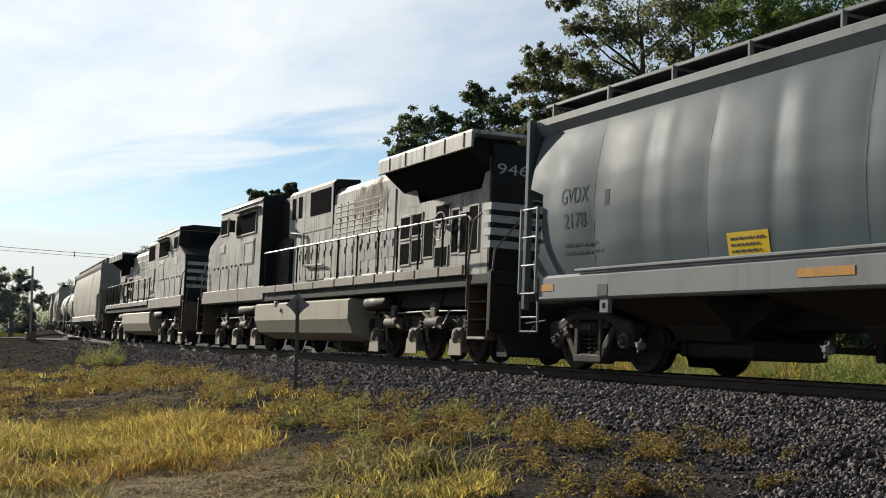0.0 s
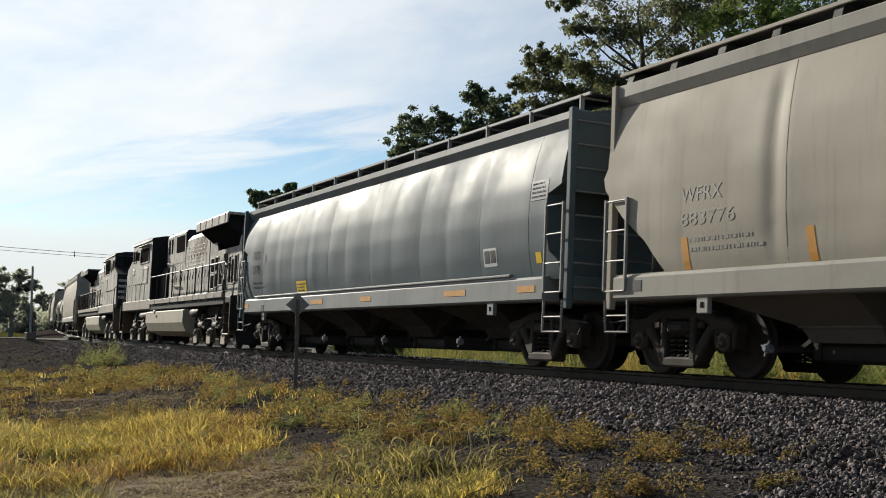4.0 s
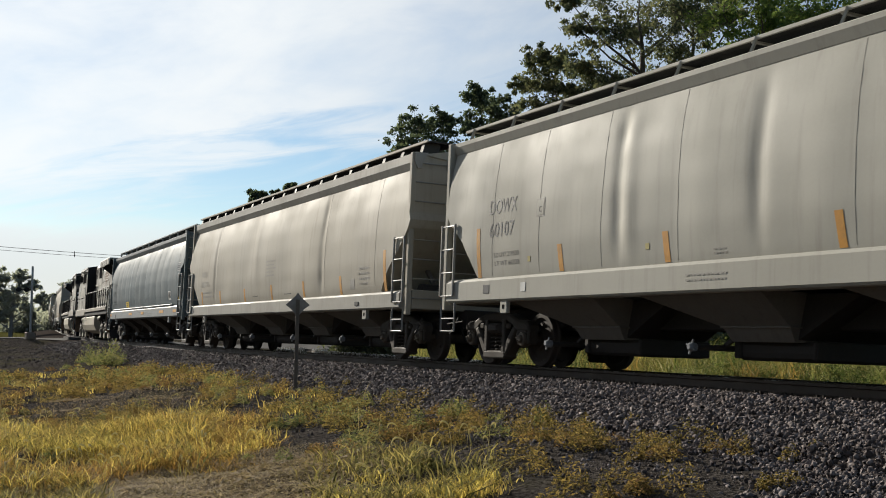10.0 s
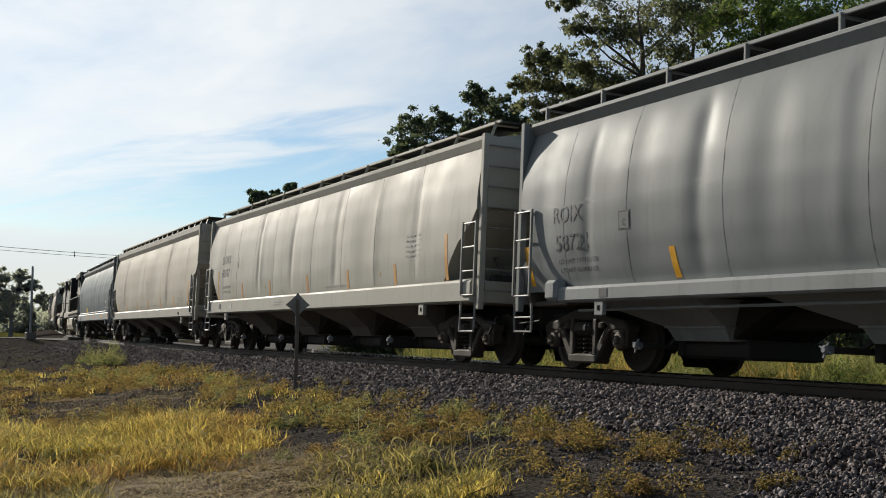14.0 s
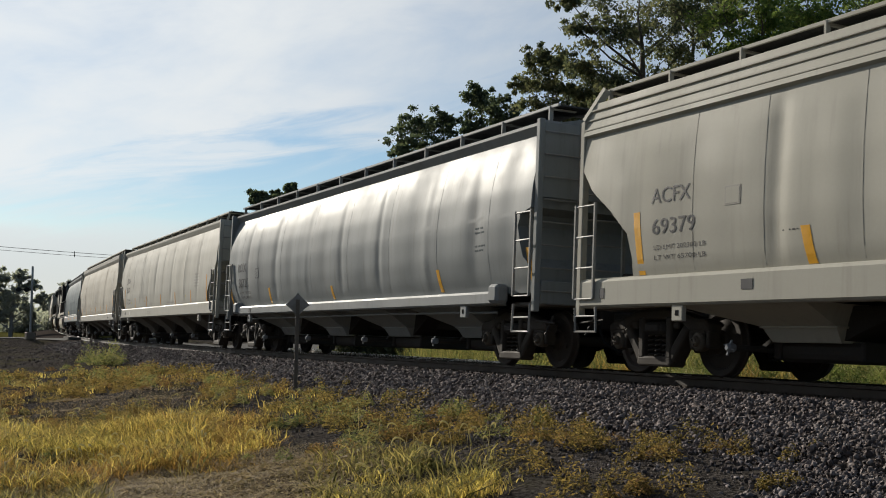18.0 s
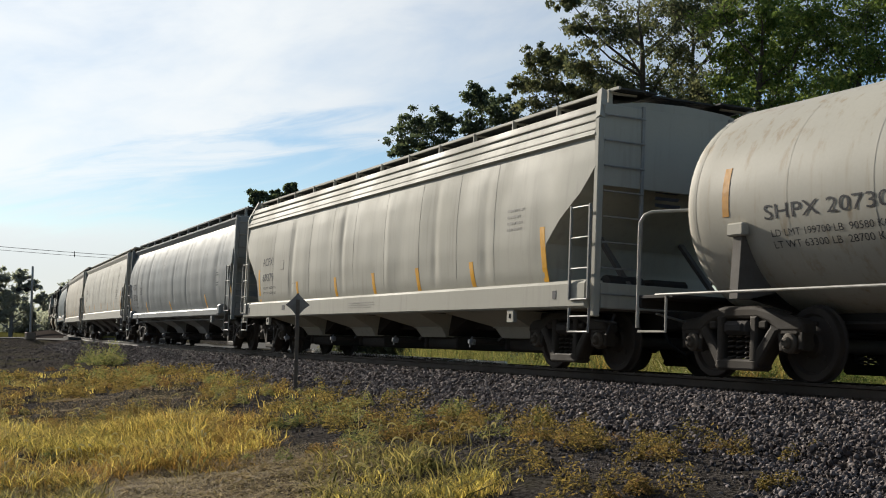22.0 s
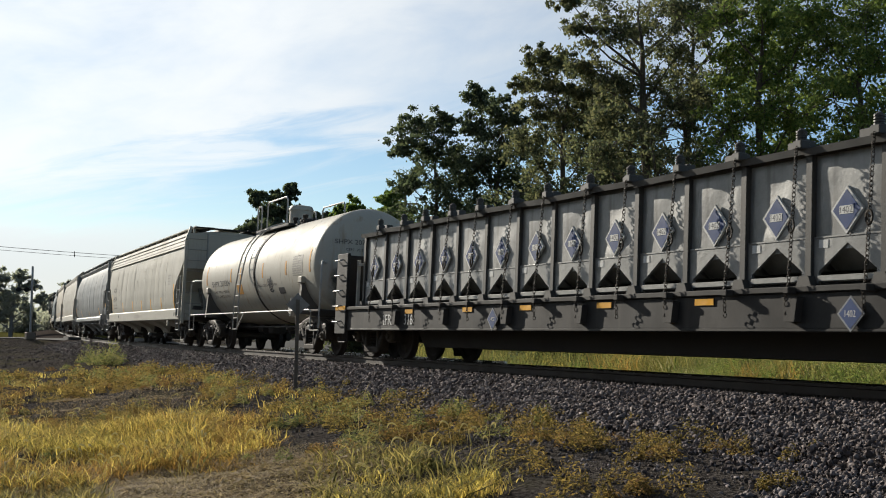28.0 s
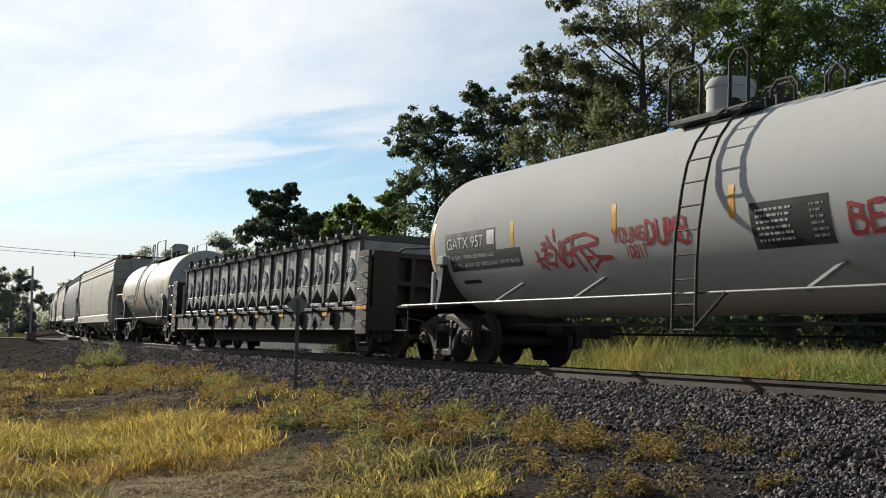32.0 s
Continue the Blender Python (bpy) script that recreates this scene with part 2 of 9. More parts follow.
M_STONE = surf("granite_ballast_stone", (0.052, 0.044, 0.040), 0.95, 0, 0.35, 9, (0.09, 0.076, 0.067), 0.35, 0, 0.5, 60, spec=0.0)
M_GRAVEL = surf("grey_gravel", (0.24, 0.22, 0.195), 0.95, 0, 0.3, 1.2, (0.2, 0.18, 0.15), 0.5, 0, 0.6, 30, 0.05)
M_SIGN = surf("weathered_sign_back", (0.30, 0.285, 0.26), 0.6, 0.0, 0.3, 6, (0.1, 0.07, 0.05), 0.4, 0, 0.1, 40)
M_POST = surf("rusty_sign_post", (0.2, 0.17, 0.14), 0.8, 0.1, 0.35, 8, None, 0, 0, 0.3, 50)
M_GALV = surf("galvanised_mast", (0.30, 0.31, 0.31), 0.5, 0.5, 0.2, 4, None, 0, 0, 0.1, 40)
M_ASPHALT = surf("worn_road_asphalt", (0.10, 0.096, 0.09), 0.9, 0, 0.25, 1.5, None, 0, 0, 0.3, 60, 0.03)
M_WOODPOLE = surf("weathered_pole_timber", (0.14, 0.115, 0.09), 0.85, 0, 0.3, 4, None, 0, 0, 0.4, 30)
M_SIDING = surf("pale_house_siding", (0.42, 0.45, 0.47), 0.6, 0, 0.12, 2, GRIME, 0.15, 0, 0.1, 30)
M_ROOF = surf("grey_shingle_roof", (0.11, 0.11, 0.115), 0.85, 0, 0.3, 5, None, 0, 0, 0.4, 30)
M_CAR = surf("white_car_paint", (0.7, 0.7, 0.7), 0.25, 0, 0.06, 2, None, 0, 0, 0, 30)
M_BARK = surf("grey_brown_bark", (0.10, 0.085, 0.068), 0.9, 0, 0.4, 4, (0.05, 0.045, 0.035), 0.4, 0.3, 0.8, 14, dist=0.02)
# bark greyed for distance: the haze is put into its colour
M_BARK_FAR = surf("haze_tinted_grey_bark", (0.2, 0.2, 0.195), 0.9, 0, 0.3, 2, None, 0, 0, 0.3, 10)
M_WIRE = surf("dark_wire", (0.03, 0.03, 0.03), 0.6, 0.3, 0.1, 2, None, 0, 0, 0, 30)
M_LITTER = surf("white_litter", (0.7, 0.69, 0.66), 0.6, 0, 0.15, 9, None, 0, 0, 0.1, 30)


def ragged(m, x_mid, z_mid, x_half, z_half, axis_no=0, rough=3.2):
    """Makes a stain fade out unevenly round its middle."""
    nt = m.node_tree
    p = nt.nodes["Principled BSDF"]
    vec = nt.nodes.new("ShaderNodeTexCoord").outputs["Object"]
    sep = nt.nodes.new("ShaderNodeSeparateXYZ")
    link(nt, vec, sep.inputs[0])
    dx = math_node(nt, "DIVIDE", math_node(nt, "SUBTRACT", sep.outputs[axis_no], x_mid), x_half)
    dz = math_node(nt, "DIVIDE", math_node(nt, "SUBTRACT", sep.outputs[2], z_mid), z_half)
    d = math_node(nt, "SQRT", math_node(nt, "ADD", math_node(nt, "MULTIPLY", dx, dx), math_node(nt, "MULTIPLY", dz, dz)))
    rag = math_node(nt, "ADD", d, math_node(nt, "MULTIPLY", math_node(nt, "SUBTRACT", noise_node(nt, mapping(nt, vec, (2.2, 1, 1.0)), 2.2, 7, 0.65), 0.5), rough))
    link(nt, ramp(nt, rag, 0.25, 0.8, 0.85, 0.0), p.inputs["Alpha"])


ragged(M_RUST, -3.2, 3.45, 1.6, 0.6)
ragged(M_SOOT, 0.62, 1.68, 0.55, 0.75, 1, 1.6)


def glass():
    m = bpy.data.materials.new("dark_cab_glass")
    m.use_nodes = True
    p = m.node_tree.nodes["Principled BSDF"]
    p.inputs["Base Color"].default_value = (0.012, 0.014, 0.016, 1)
    p.inputs["Roughness"].default_value = 0.3
    p.inputs["Specular IOR Level"].default_value = 0.08
    return m


M_GLASS = glass()


def leafy(name, dark, light, dry, dry_amt, through_amt=0.35, rough=0.75):
    """Leaf or blade: colour by island, light passing through."""
    m = bpy.data.materials.new(name)
    m.use_nodes = True
    nt = m.node_tree
    p = nt.nodes["Principled BSDF"]
    geo = nt.nodes.new("ShaderNodeNewGeometry")
    rnd = geo.outputs["Random Per Island"]
    col = mix_col(nt, rnd, dark, light)
    pos = noise_node(nt, geo.outputs["Position"], 0.55, 4)
    drier = math_node(nt, "MULTIPLY", ramp(nt, math_node(nt, "ADD", math_node(nt, "MULTIPLY", rnd, 0.5), pos), 0.55, 0.95), dry_amt)
    col = mix_col(nt, drier, col, dry)
    nt.links.new(col, p.inputs["Base Color"])
    p.inputs["Roughness"].default_value = rough
    p.inputs["Specular IOR Level"].default_value = 0.08
    t = nt.nodes.new("ShaderNodeBsdfTranslucent")
    nt.links.new(mix_col(nt, 1.0, col, (1.2, 1.2, 0.85), "MULTIPLY"), t.inputs["Color"])
    mx = nt.nodes.new("ShaderNodeMixShader")
    mx.inputs[0].default_value = through_amt
    nt.links.new(p.outputs[0], mx.inputs[1])
    nt.links.new(t.outputs[0], mx.inputs[2])
    nt.links.new(mx.outputs[0], nt.nodes["Material Output"].inputs["Surface"])
    return m


M_LEAF = leafy("tree_leaf", (0.066, 0.085, 0.060), (0.165, 0.185, 0.112), (0.20, 0.165, 0.10), 0.35, 0.5)
M_LEAF_GREEN = leafy("bright_tree_leaf", (0.075, 0.125, 0.045), (0.18, 0.25, 0.08), (0.22, 0.23, 0.065), 0.35, 0.5)
M_LEAF_DARK = leafy("dark_tree_leaf", (0.060, 0.085, 0.064), (0.13, 0.16, 0.10), (0.14, 0.14, 0.09), 0.2, 0.45)
# pale grey-green carries the haze of distance in the leaf colour itself
M_LEAF_FAR = leafy("haze_tinted_tree_leaf", (0.27, 0.29, 0.30), (0.38, 0.395, 0.385), (0.38, 0.37, 0.33), 0.2, 0.55)
M_GRASS = leafy("yellowing_grass_blade", (0.095, 0.082, 0.028), (0.86, 0.70, 0.23), (0.54, 0.34, 0.13), 0.4, 0.62)
M_WEED = leafy("low_weed_leaf", (0.055, 0.050, 0.024), (0.30, 0.232, 0.088), (0.33, 0.215, 0.09), 0.5, 0.45)
M_WEED_DRY = leafy("browning_weed_leaf", (0.09, 0.065, 0.032), (0.26, 0.175, 0.075), (0.29, 0.16, 0.08), 0.6, 0.45)
M_TALL = leafy("green_roadside_grass", (0.09, 0.115, 0.055), (0.25, 0.26, 0.115), (0.36, 0.29, 0.14), 0.45, 0.45)
M_VERGE = leafy("tall_verge_grass", (0.085, 0.115, 0.046), (0.22, 0.25, 0.105), (0.40, 0.28, 0.11), 0.5, 0.55)
M_VERGE_GREEN = leafy("green_verge_blade", (0.075, 0.125, 0.04), (0.19, 0.27, 0.085), (0.34, 0.29, 0.10), 0.3, 0.55)
M_FRESH = leafy("fresh_broad_grass_blade", (0.06, 0.06, 0.028), (0.36, 0.325, 0.14), (0.46, 0.33, 0.14), 0.5, 0.5)
M_RUSTY = leafy("orange_brown_grass_blade", (0.08, 0.055, 0.024), (0.58, 0.39, 0.125), (0.42, 0.22, 0.08), 0.5, 0.5)
M_STRAW = leafy("dry_grass_stalk", (0.32, 0.25, 0.13), (0.55, 0.45, 0.25), (0.34, 0.22, 0.11), 0.4, 0.3)
M_THATCH = leafy("matted_dead_straw", (0.15, 0.115, 0.075), (0.46, 0.37, 0.25), (0.27, 0.185, 0.115), 0.4, 0.25)
M_FOX = leafy("pale_seed_head", (0.42, 0.38, 0.27), (0.68, 0.63, 0.48), (0.5, 0.4, 0.25), 0.3, 0.6)


def ground_material():
    m = bpy.data.materials.new("dark_soil_and_thin_grass")
    m.use_nodes = True
    nt = m.node_tree
    p = nt.nodes["Principled BSDF"]
    pos = nt.nodes.new("ShaderNodeNewGeometry").outputs["Position"]
    big = noise_node(nt, pos, 0.35, 5, 0.6)
    mid = noise_node(nt, pos, 2.2, 6, 0.65)
    fine = noise_node(nt, pos, 22, 5, 0.7)
    soil = mix_col(nt, ramp(nt, fine, 0.36, 0.62), (0.022, 0.0195, 0.0185), (0.105, 0.093, 0.084))
    soil = mix_col(nt, ramp(nt, mid, 0.52, 0.72, 0, 0.5), soil, (0.09, 0.077, 0.065))
    # worn dirt matted with dead straw by the roadside
    sepd = nt.nodes.new("ShaderNodeSeparateXYZ")
    link(nt, pos, sepd.inputs[0])
    worn = math_node(nt, "MULTIPLY", ramp(nt, math_node(nt, "ADD", sepd.outputs[0], mid), -0.1, -0.7), ramp(nt, math_node(nt, "ADD", sepd.outputs[1], mid), 13.5, 12.7))
    # and a bare patch among the weeds
    ex = math_node(nt, "DIVIDE", math_node(nt, "ADD", sepd.outputs[0], 5.6), 1.7)
    ey = math_node(nt, "DIVIDE", math_node(nt, "SUBTRACT", sepd.outputs[1], 20.6), 2.8)
    er = math_node(nt, "ADD", math_node(nt, "SQRT", math_node(nt, "ADD", math_node(nt, "MULTIPLY", ex, ex), math_node(nt, "MULTIPLY", ey, ey))), math_node(nt, "MULTIPLY", mid, 0.5))
    worn = math_node(nt, "MAXIMUM", worn, ramp(nt, er, 1.5, 0.9, 0.0, 0.22))
    pale = mix_col(nt, ramp(nt, noise_node(nt, mapping(nt, pos, (0.5, 1.6, 1)), 30, 6, 0.75), 0.42, 0.62), (0.05, 0.039, 0.031), (0.26, 0.205, 0.155))
    soil = mix_col(nt, worn, soil, pale)
    grass = mix_col(nt, fine, (0.05, 0.055, 0.015), (0.13, 0.115, 0.03))
    # far fields are grassy
    sep = nt.nodes.new("ShaderNodeSeparateXYZ")
    link(nt, pos, sep.inputs[0])
    far = ramp(nt, sep.outputs[1], 95, 120, 0.0, 0.8)
    right = ramp(nt, sep.outputs[0], 5, 14, 0.0, 0.5)
    g = math_node(nt, "ADD", math_node(nt, "MAXIMUM", far, right), ramp(nt, big, 0.45, 0.7, 0, 0.35), True)
    link(nt, mix_col(nt, g, soil, grass), p.inputs["Base Color"])
    p.inputs["Roughness"].default_value = 1.0
    p.inputs["Specular IOR Level"].default_value = 0.0
    b = nt.nodes.new("ShaderNodeBump")
    b.inputs["Strength"].default_value, b.inputs["Distance"].default_value = 1.0, 0.07
    link(nt, math_node(nt, "ADD", fine, mid), b.inputs["Height"])
    link(nt, b.outputs[0], p.inputs["Normal"])
    return m


M_GROUND = ground_material()


# ---- mesh tools ----
class Mesh:
    """Gathers points and faces for one part."""

    def __init__(self):
        self.v, self.f = [], []

    def add(self, verts, faces):
        n = len(self.v)
        self.v.extend(tuple(p) for p in verts)
        self.f.extend(tuple(i + n for i in q) for q in faces)
        return self

    def box(self, x0, x1, y0, y1, z0, z1, c=0.0):
        """A box, its edges cut off by c."""
        lo, hi = (x0, y0, z0), (x1, y1, z1)
        if c <= 0:
            v = [(x, y, z) for x in (x0, x1) for y in (y0, y1) for z in (z0, z1)]
            return self.add(v, [(0, 1, 3, 2), (4, 6, 7, 5), (0, 4, 5, 1), (2, 3, 7, 6), (0, 2, 6, 4), (1, 5, 7, 3)])
        c = min(c, *(0.45 * abs(h - l) for l, h in zip(lo, hi)))
        v = []
        for sx in (0, 1):
            for sy in (0, 1):
                for sz in (0, 1):
                    for keep in range(3):
                        q = []
                        for k, s in enumerate((sx, sy, sz)):
                            e = hi[k] if s else lo[k]
                            q.append(e if k == keep else e + (-c if s else c))
                        v.append(q)
        idx = lambda sx, sy, sz, k: ((sx * 2 + sy) * 2 + sz) * 3 + k
        f = []
        ring = [(0, 0), (1, 0), (1, 1), (0, 1)]
        for k in range(3):
            for s in (0, 1):
                q = []
                for a, b in ring:
                    t = [0, 0, 0]
                    t[k], t[(k + 1) % 3], t[(k + 2) % 3] = s, a, b
                    q.append(idx(*t, k))
                f.append(tuple(q) if s else tuple(reversed(q)))
        for k in range(3):
            i, j = (k + 1) % 3, (k + 2) % 3
            for a in (0, 1):
                for b in (0, 1):
                    t0, t1 = [0, 0, 0], [0, 0, 0]
                    t0[i] = t1[i] = a
                    t0[j] = t1[j] = b
                    t1[k] = 1
                    q = (idx(*t0, i), idx(*t1, i), idx(*t1, j), idx(*t0, j))
                    f.append(q if a == b else tuple(reversed(q)))
        for sx in (0, 1):
            for sy in (0, 1):
                for sz in (0, 1):
                    q = (idx(sx, sy, sz, 0), idx(sx, sy, sz, 1), idx(sx, sy, sz, 2))
                    f.append(q if (sx + sy + sz) % 2 else tuple(reversed(q)))
        return self.add(v, f)

    def beam(self, a, b, w, h, up=(0, 0, 1)):
        """A bar from a to b, w wide and h deep."""
        a, b = Vector(a), Vector(b)
        d = (b - a).normalized()
        s = d.cross(Vector(up))
        s = s.normalized() if s.length > 1e-4 else Vector((0, 1, 0))
        t = s.cross(d)
        v = [p + s * (w / 2 * i) + t * (h / 2 * j) for p in (a, b) for i, j in ((-1, -1), (1, -1), (1, 1), (-1, 1))]
        return self.add(v, [(0, 3, 2, 1), (4, 5, 6, 7), (0, 1, 5, 4), (1, 2, 6, 5), (2, 3, 7, 6), (3, 0, 4, 7)])

    def cyl(self, a, b, r, n=10, r2=None):
        a, b = Vector(a), Vector(b)
        d = (b - a).normalized()
        s = d.orthogonal().normalized()
        t = d.cross(s)
        r2 = r if r2 is None else r2
        v = [p + (s * math.cos(2 * math.pi * i / n) + t * math.sin(2 * math.pi * i / n)) * q for p, q in ((a, r), (b, r2)) for i in range(n)]
        f = [(i, (i + 1) % n, n + (i + 1) % n, n + i) for i in range(n)]
        return self.add(v, f + [tuple(range(n - 1, -1, -1)), tuple(range(n, 2 * n))])

    def tube(self, pts, r, n=6):
        """A round bar along a line of points."""
        pts = [Vector(p) for p in pts]
        v, f = [], []
        side = None
        for i, p in enumerate(pts):
            d = (pts[min(i + 1, len(pts) - 1)] - pts[max(i - 1, 0)]).normalized()
            if side is None:
                side = d.orthogonal().normalized()
            side = (side - d * side.dot(d)).normalized()
            t = d.cross(side)
            rr = r[i] if isinstance(r, (list, tuple)) else r
            v += [p + (side * math.cos(2 * math.pi * k / n) + t * math.sin(2 * math.pi * k / n)) * rr for k in range(n)]
        for i in range(len(pts) - 1):
            f += [(i * n + k, i * n + (k + 1) % n, (i + 1) * n + (k + 1) % n, (i + 1) * n + k) for k in range(n)]
        m = len(pts) - 1
        f += [tuple(range(n - 1, -1, -1)), tuple(range(m * n, m * n + n))]
        return self.add(v, f)

    def prism(self, outline, y0, y1):
        """An outline of (x, z) points pulled along y."""
        n = len(outline)
        v = [(x, y0, z) for x, z in outline] + [(x, y1, z) for x, z in outline]
        f = [tuple(range(n)), tuple(range(2 * n - 1, n - 1, -1))] + [(i, n + i, n + (i + 1) % n, (i + 1) % n) for i in range(n)]
        return self.add(v, f)

    def prism_x(self, outline, x0, x1):
        """An outline of (y, z) points pulled along x."""
        n = len(outline)
        v = [(x0, y, z) for y, z in outline] + [(x1, y, z) for y, z in outline]
        f = [tuple(range(n - 1, -1, -1)), tuple(range(n, 2 * n))] + [(i, (i + 1) % n, n + (i + 1) % n, n + i) for i in range(n)]
        return self.add(v, f)

    def lathe(self, profile, axis="y", n=28, centre=(0, 0, 0)):
        """Rings of (radius, place along the axis)."""
        v, f = [], []
        cx, cy, cz = centre
        for r, q in profile:
            for i in range(n):
                a = 2 * math.pi * i / n
                c, s = r * math.cos(a), r * math.sin(a)
                v.append((cx + c, cy + q, cz + s) if axis == "y" else (cx + q, cy + c, cz + s) if axis == "x" else (cx + c, cy + s, cz + q))
        m = len(profile)
        for j in range(m - 1):
            f += [(j * n + i, j * n + (i + 1) % n, (j + 1) * n + (i + 1) % n, (j + 1) * n + i) for i in range(n)]
        f += [tuple(range(n - 1, -1, -1)), tuple(range((m - 1) * n, m * n))]
        return self.add(v, f)

    def data(self, name, material, smooth=False):
        me = bpy.data.meshes.new(name)
        me.from_pydata(self.v, [], self.f)
        me.materials.append(material)
        if smooth:
            me.shade_smooth()
            me.set_sharp_from_angle(angle=radians(38))
        bm = bmesh.new()
        bm.from_mesh(me)
        bmesh.ops.recalc_face_normals(bm, faces=bm.faces)
        bm.to_mesh(me)
        bm.free()
        return me


def part(name, mesh, material, parent, label="", smooth=False, place=None):
    """One mesh object under a thing or under a part."""
    me = mesh.data(name, material, smooth) if isinstance(mesh, Mesh) else mesh
    ob = new(name, me)
    ob.parent = parent
    if place is not None:
        ob.matrix_basis = place if isinstance(place, Matrix) else Matrix.Translation(place)
    if label:
        ob["label"] = label
    return ob


def thing(name, label, category, group="", kind="", m=None):
    ob = new(name)
    if m is not None:
        ob.matrix_basis = m
    return tagged(ob, label, category, group, kind)


def bulk(name, verts, faces, material, smooth=False):
    """A mesh from arrays: points (n, 3) and faces (m, 3 or 4)."""
    verts, faces = np.asarray(verts, np.float32), np.asarray(faces, np.int32)
    me = bpy.data.meshes.new(name)
    me.vertices.add(len(verts))
    me.vertices.foreach_set("co", verts.ravel())
    k = faces.shape[1]
    me.loops.add(faces.size)
    me.loops.foreach_set("vertex_index", faces.ravel())
    me.polygons.add(len(faces))
    me.polygons.foreach_set("loop_start", np.arange(0, faces.size, k, dtype=np.int32))
    me.update(calc_edges=True)
    me.validate()
    me.materials.append(material)
    if smooth:
        me.shade_smooth()
    return me


def lettering(text, x_left, x_right, z0, height, side, material, parent, name="lettering", out=0.016, slant=0.0):
    """Flat letters on the road side of a car, following its side y = side(z)."""
    cu = bpy.data.curves.new(name, "FONT")
    cu.body, cu.resolution_u = text, 3
    tmp = bpy.data.objects.new(name, cu)
    scene.collection.objects.link(tmp)
    dg = bpy.context.evaluated_depsgraph_get()
    me = bpy.data.meshes.new_from_object(tmp.evaluated_get(dg))
    bpy.data.objects.remove(tmp)
    bpy.data.curves.remove(cu)
    xs = [v.co.x for v in me.vertices]
    ys = [v.co.y for v in me.vertices]
    a, b, c, d = min(xs), max(xs), min(ys), max(ys)
    for v in me.vertices:
        z = z0 + (v.co.y - c) / (d - c) * height
        x = x_left + (v.co.x - a) / (b - a) * (x_right - x_left)
        v.co = (x, side(z, x) + 0.28 * out, z)
    me.materials.clear()
    me.materials.append(material)
    ob = new(name, me)
    ob.parent = parent
    return ob


def decal(name, x0, x1, z0, z1, side, material, parent, label="", thick=0.014, rows=4, lean=0.0):
    """A thin plate or stripe that follows the side of a car."""
    m = Mesh()
    v, f = [], []
    for i in range(rows + 1):
        z = z0 + (z1 - z0) * i / rows
        d = lean * i / rows
        ya, yb = side(z, x0 + d), side(z, x1 + d)
        v += [(x0 + d, ya - 0.004, z), (x1 + d, yb - 0.004, z), (x1 + d, yb + 0.28 * thick, z), (x0 + d, ya + 0.28 * thick, z)]
    for i in range(rows):
        a, b = i * 4, i * 4 + 4
        f += [(a + 3, a + 2, b + 2, b + 3), (a + 1, b + 1, b + 2, a + 2), (a, a + 3, b + 3, b)]
    f += [(0, 1, 2, 3), (rows * 4, rows * 4 + 3, rows * 4 + 2, rows * 4 + 1)]
    m.add(v, f)
    return part(name, m, material, parent, label)


def text_bars(x0, x1, z0, z1, lines, side, material, parent, out=0.013, seed=0):
    """Small print: rows of short bars."""
    rng = random.Random(seed)
    m = Mesh()
    h = (z1 - z0) / (lines * 2.4)
    for i in range(lines):
        z = z1 - (i + 0.5) * (z1 - z0) / lines
        x, sgn = x0, (1 if x1 > x0 else -1)
        end = x0 + (x1 - x0) * rng.uniform(0.75, 1.0)
        while (end - x) * sgn > 0.02:
            w = rng.uniform(0.02, 0.09)
            xb = x + sgn * min(w, abs(end - x))
            y0, y1 = side(z - h / 2, x) + 0.28 * out, side(z + h / 2, x) + 0.28 * out
            m.add([(x, y0, z - h / 2), (xb, y0, z - h / 2), (xb, y1, z + h / 2), (x, y1, z + h / 2)], [(0, 1, 2, 3)])
            x = xb + sgn * rng.uniform(0.015, 0.03)
    p = part("small_print", m, material, parent)
    p["kind"] = "stuff"
    return p


# ---- running gear ----
R_WHEEL = 0.44
TURNING = []  # wheelsets that roll: (object, place in its parent)


def wheel_profile(side, r=R_WHEEL):
    """Rim, flange and plate of a railway wheel as (radius, y) rings, outward side first."""
    k = r / R_WHEEL
    prof = [(0.10, 0.835), (0.15, 0.83), (0.17, 0.79), (0.33 * k, 0.765), (0.36 * k, 0.80), (0.425 * k, 0.80), (0.436 * k, 0.79), (0.44 * k, 0.72), (0.466 * k, 0.705), (0.466 * k, 0.68), (0.36 * k, 0.675), (0.33 * k, 0.70), (0.16, 0.70), (0.10, 0.66)]
    return [(a, b * side) for a, b in prof]


def wheelset_mesh():
    m = Mesh().cyl((0, -1.02, 0), (0, 1.02, 0), 0.085, 14)
    for s in (1, -1):
        m.lathe(wheel_profile(s), "y", 32)
    # chalked marks and lugs that show the turning
    for a in (0.3, 2.4, 4.5):
        x, z = 0.25 * math.cos(a), 0.25 * math.sin(a)
        m.box(x - 0.03, x + 0.03, 0.77, 0.80, z - 0.03, z + 0.03, 0.008)
    return m.data("wheelset", M_WHEEL, True)


WHEELSET = wheelset_mesh()
CAPMESH = Mesh().lathe([(0.02, 1.02), (0.115, 1.02), (0.125, 1.05), (0.125, 1.14), (0.105, 1.165), (0.07, 1.17), (0.066, 1.20), (0.05, 1.215), (0.02, 1.215)], "y", 18)
for k in range(3):
    CAPMESH.cyl((0.042 * math.cos(k * 2.094 + 0.5), 1.21, 0.042 * math.sin(k * 2.094 + 0.5)), (0.042 * math.cos(k * 2.094 + 0.5), 1.232, 0.042 * math.sin(k * 2.094 + 0.5)), 0.014, 6)
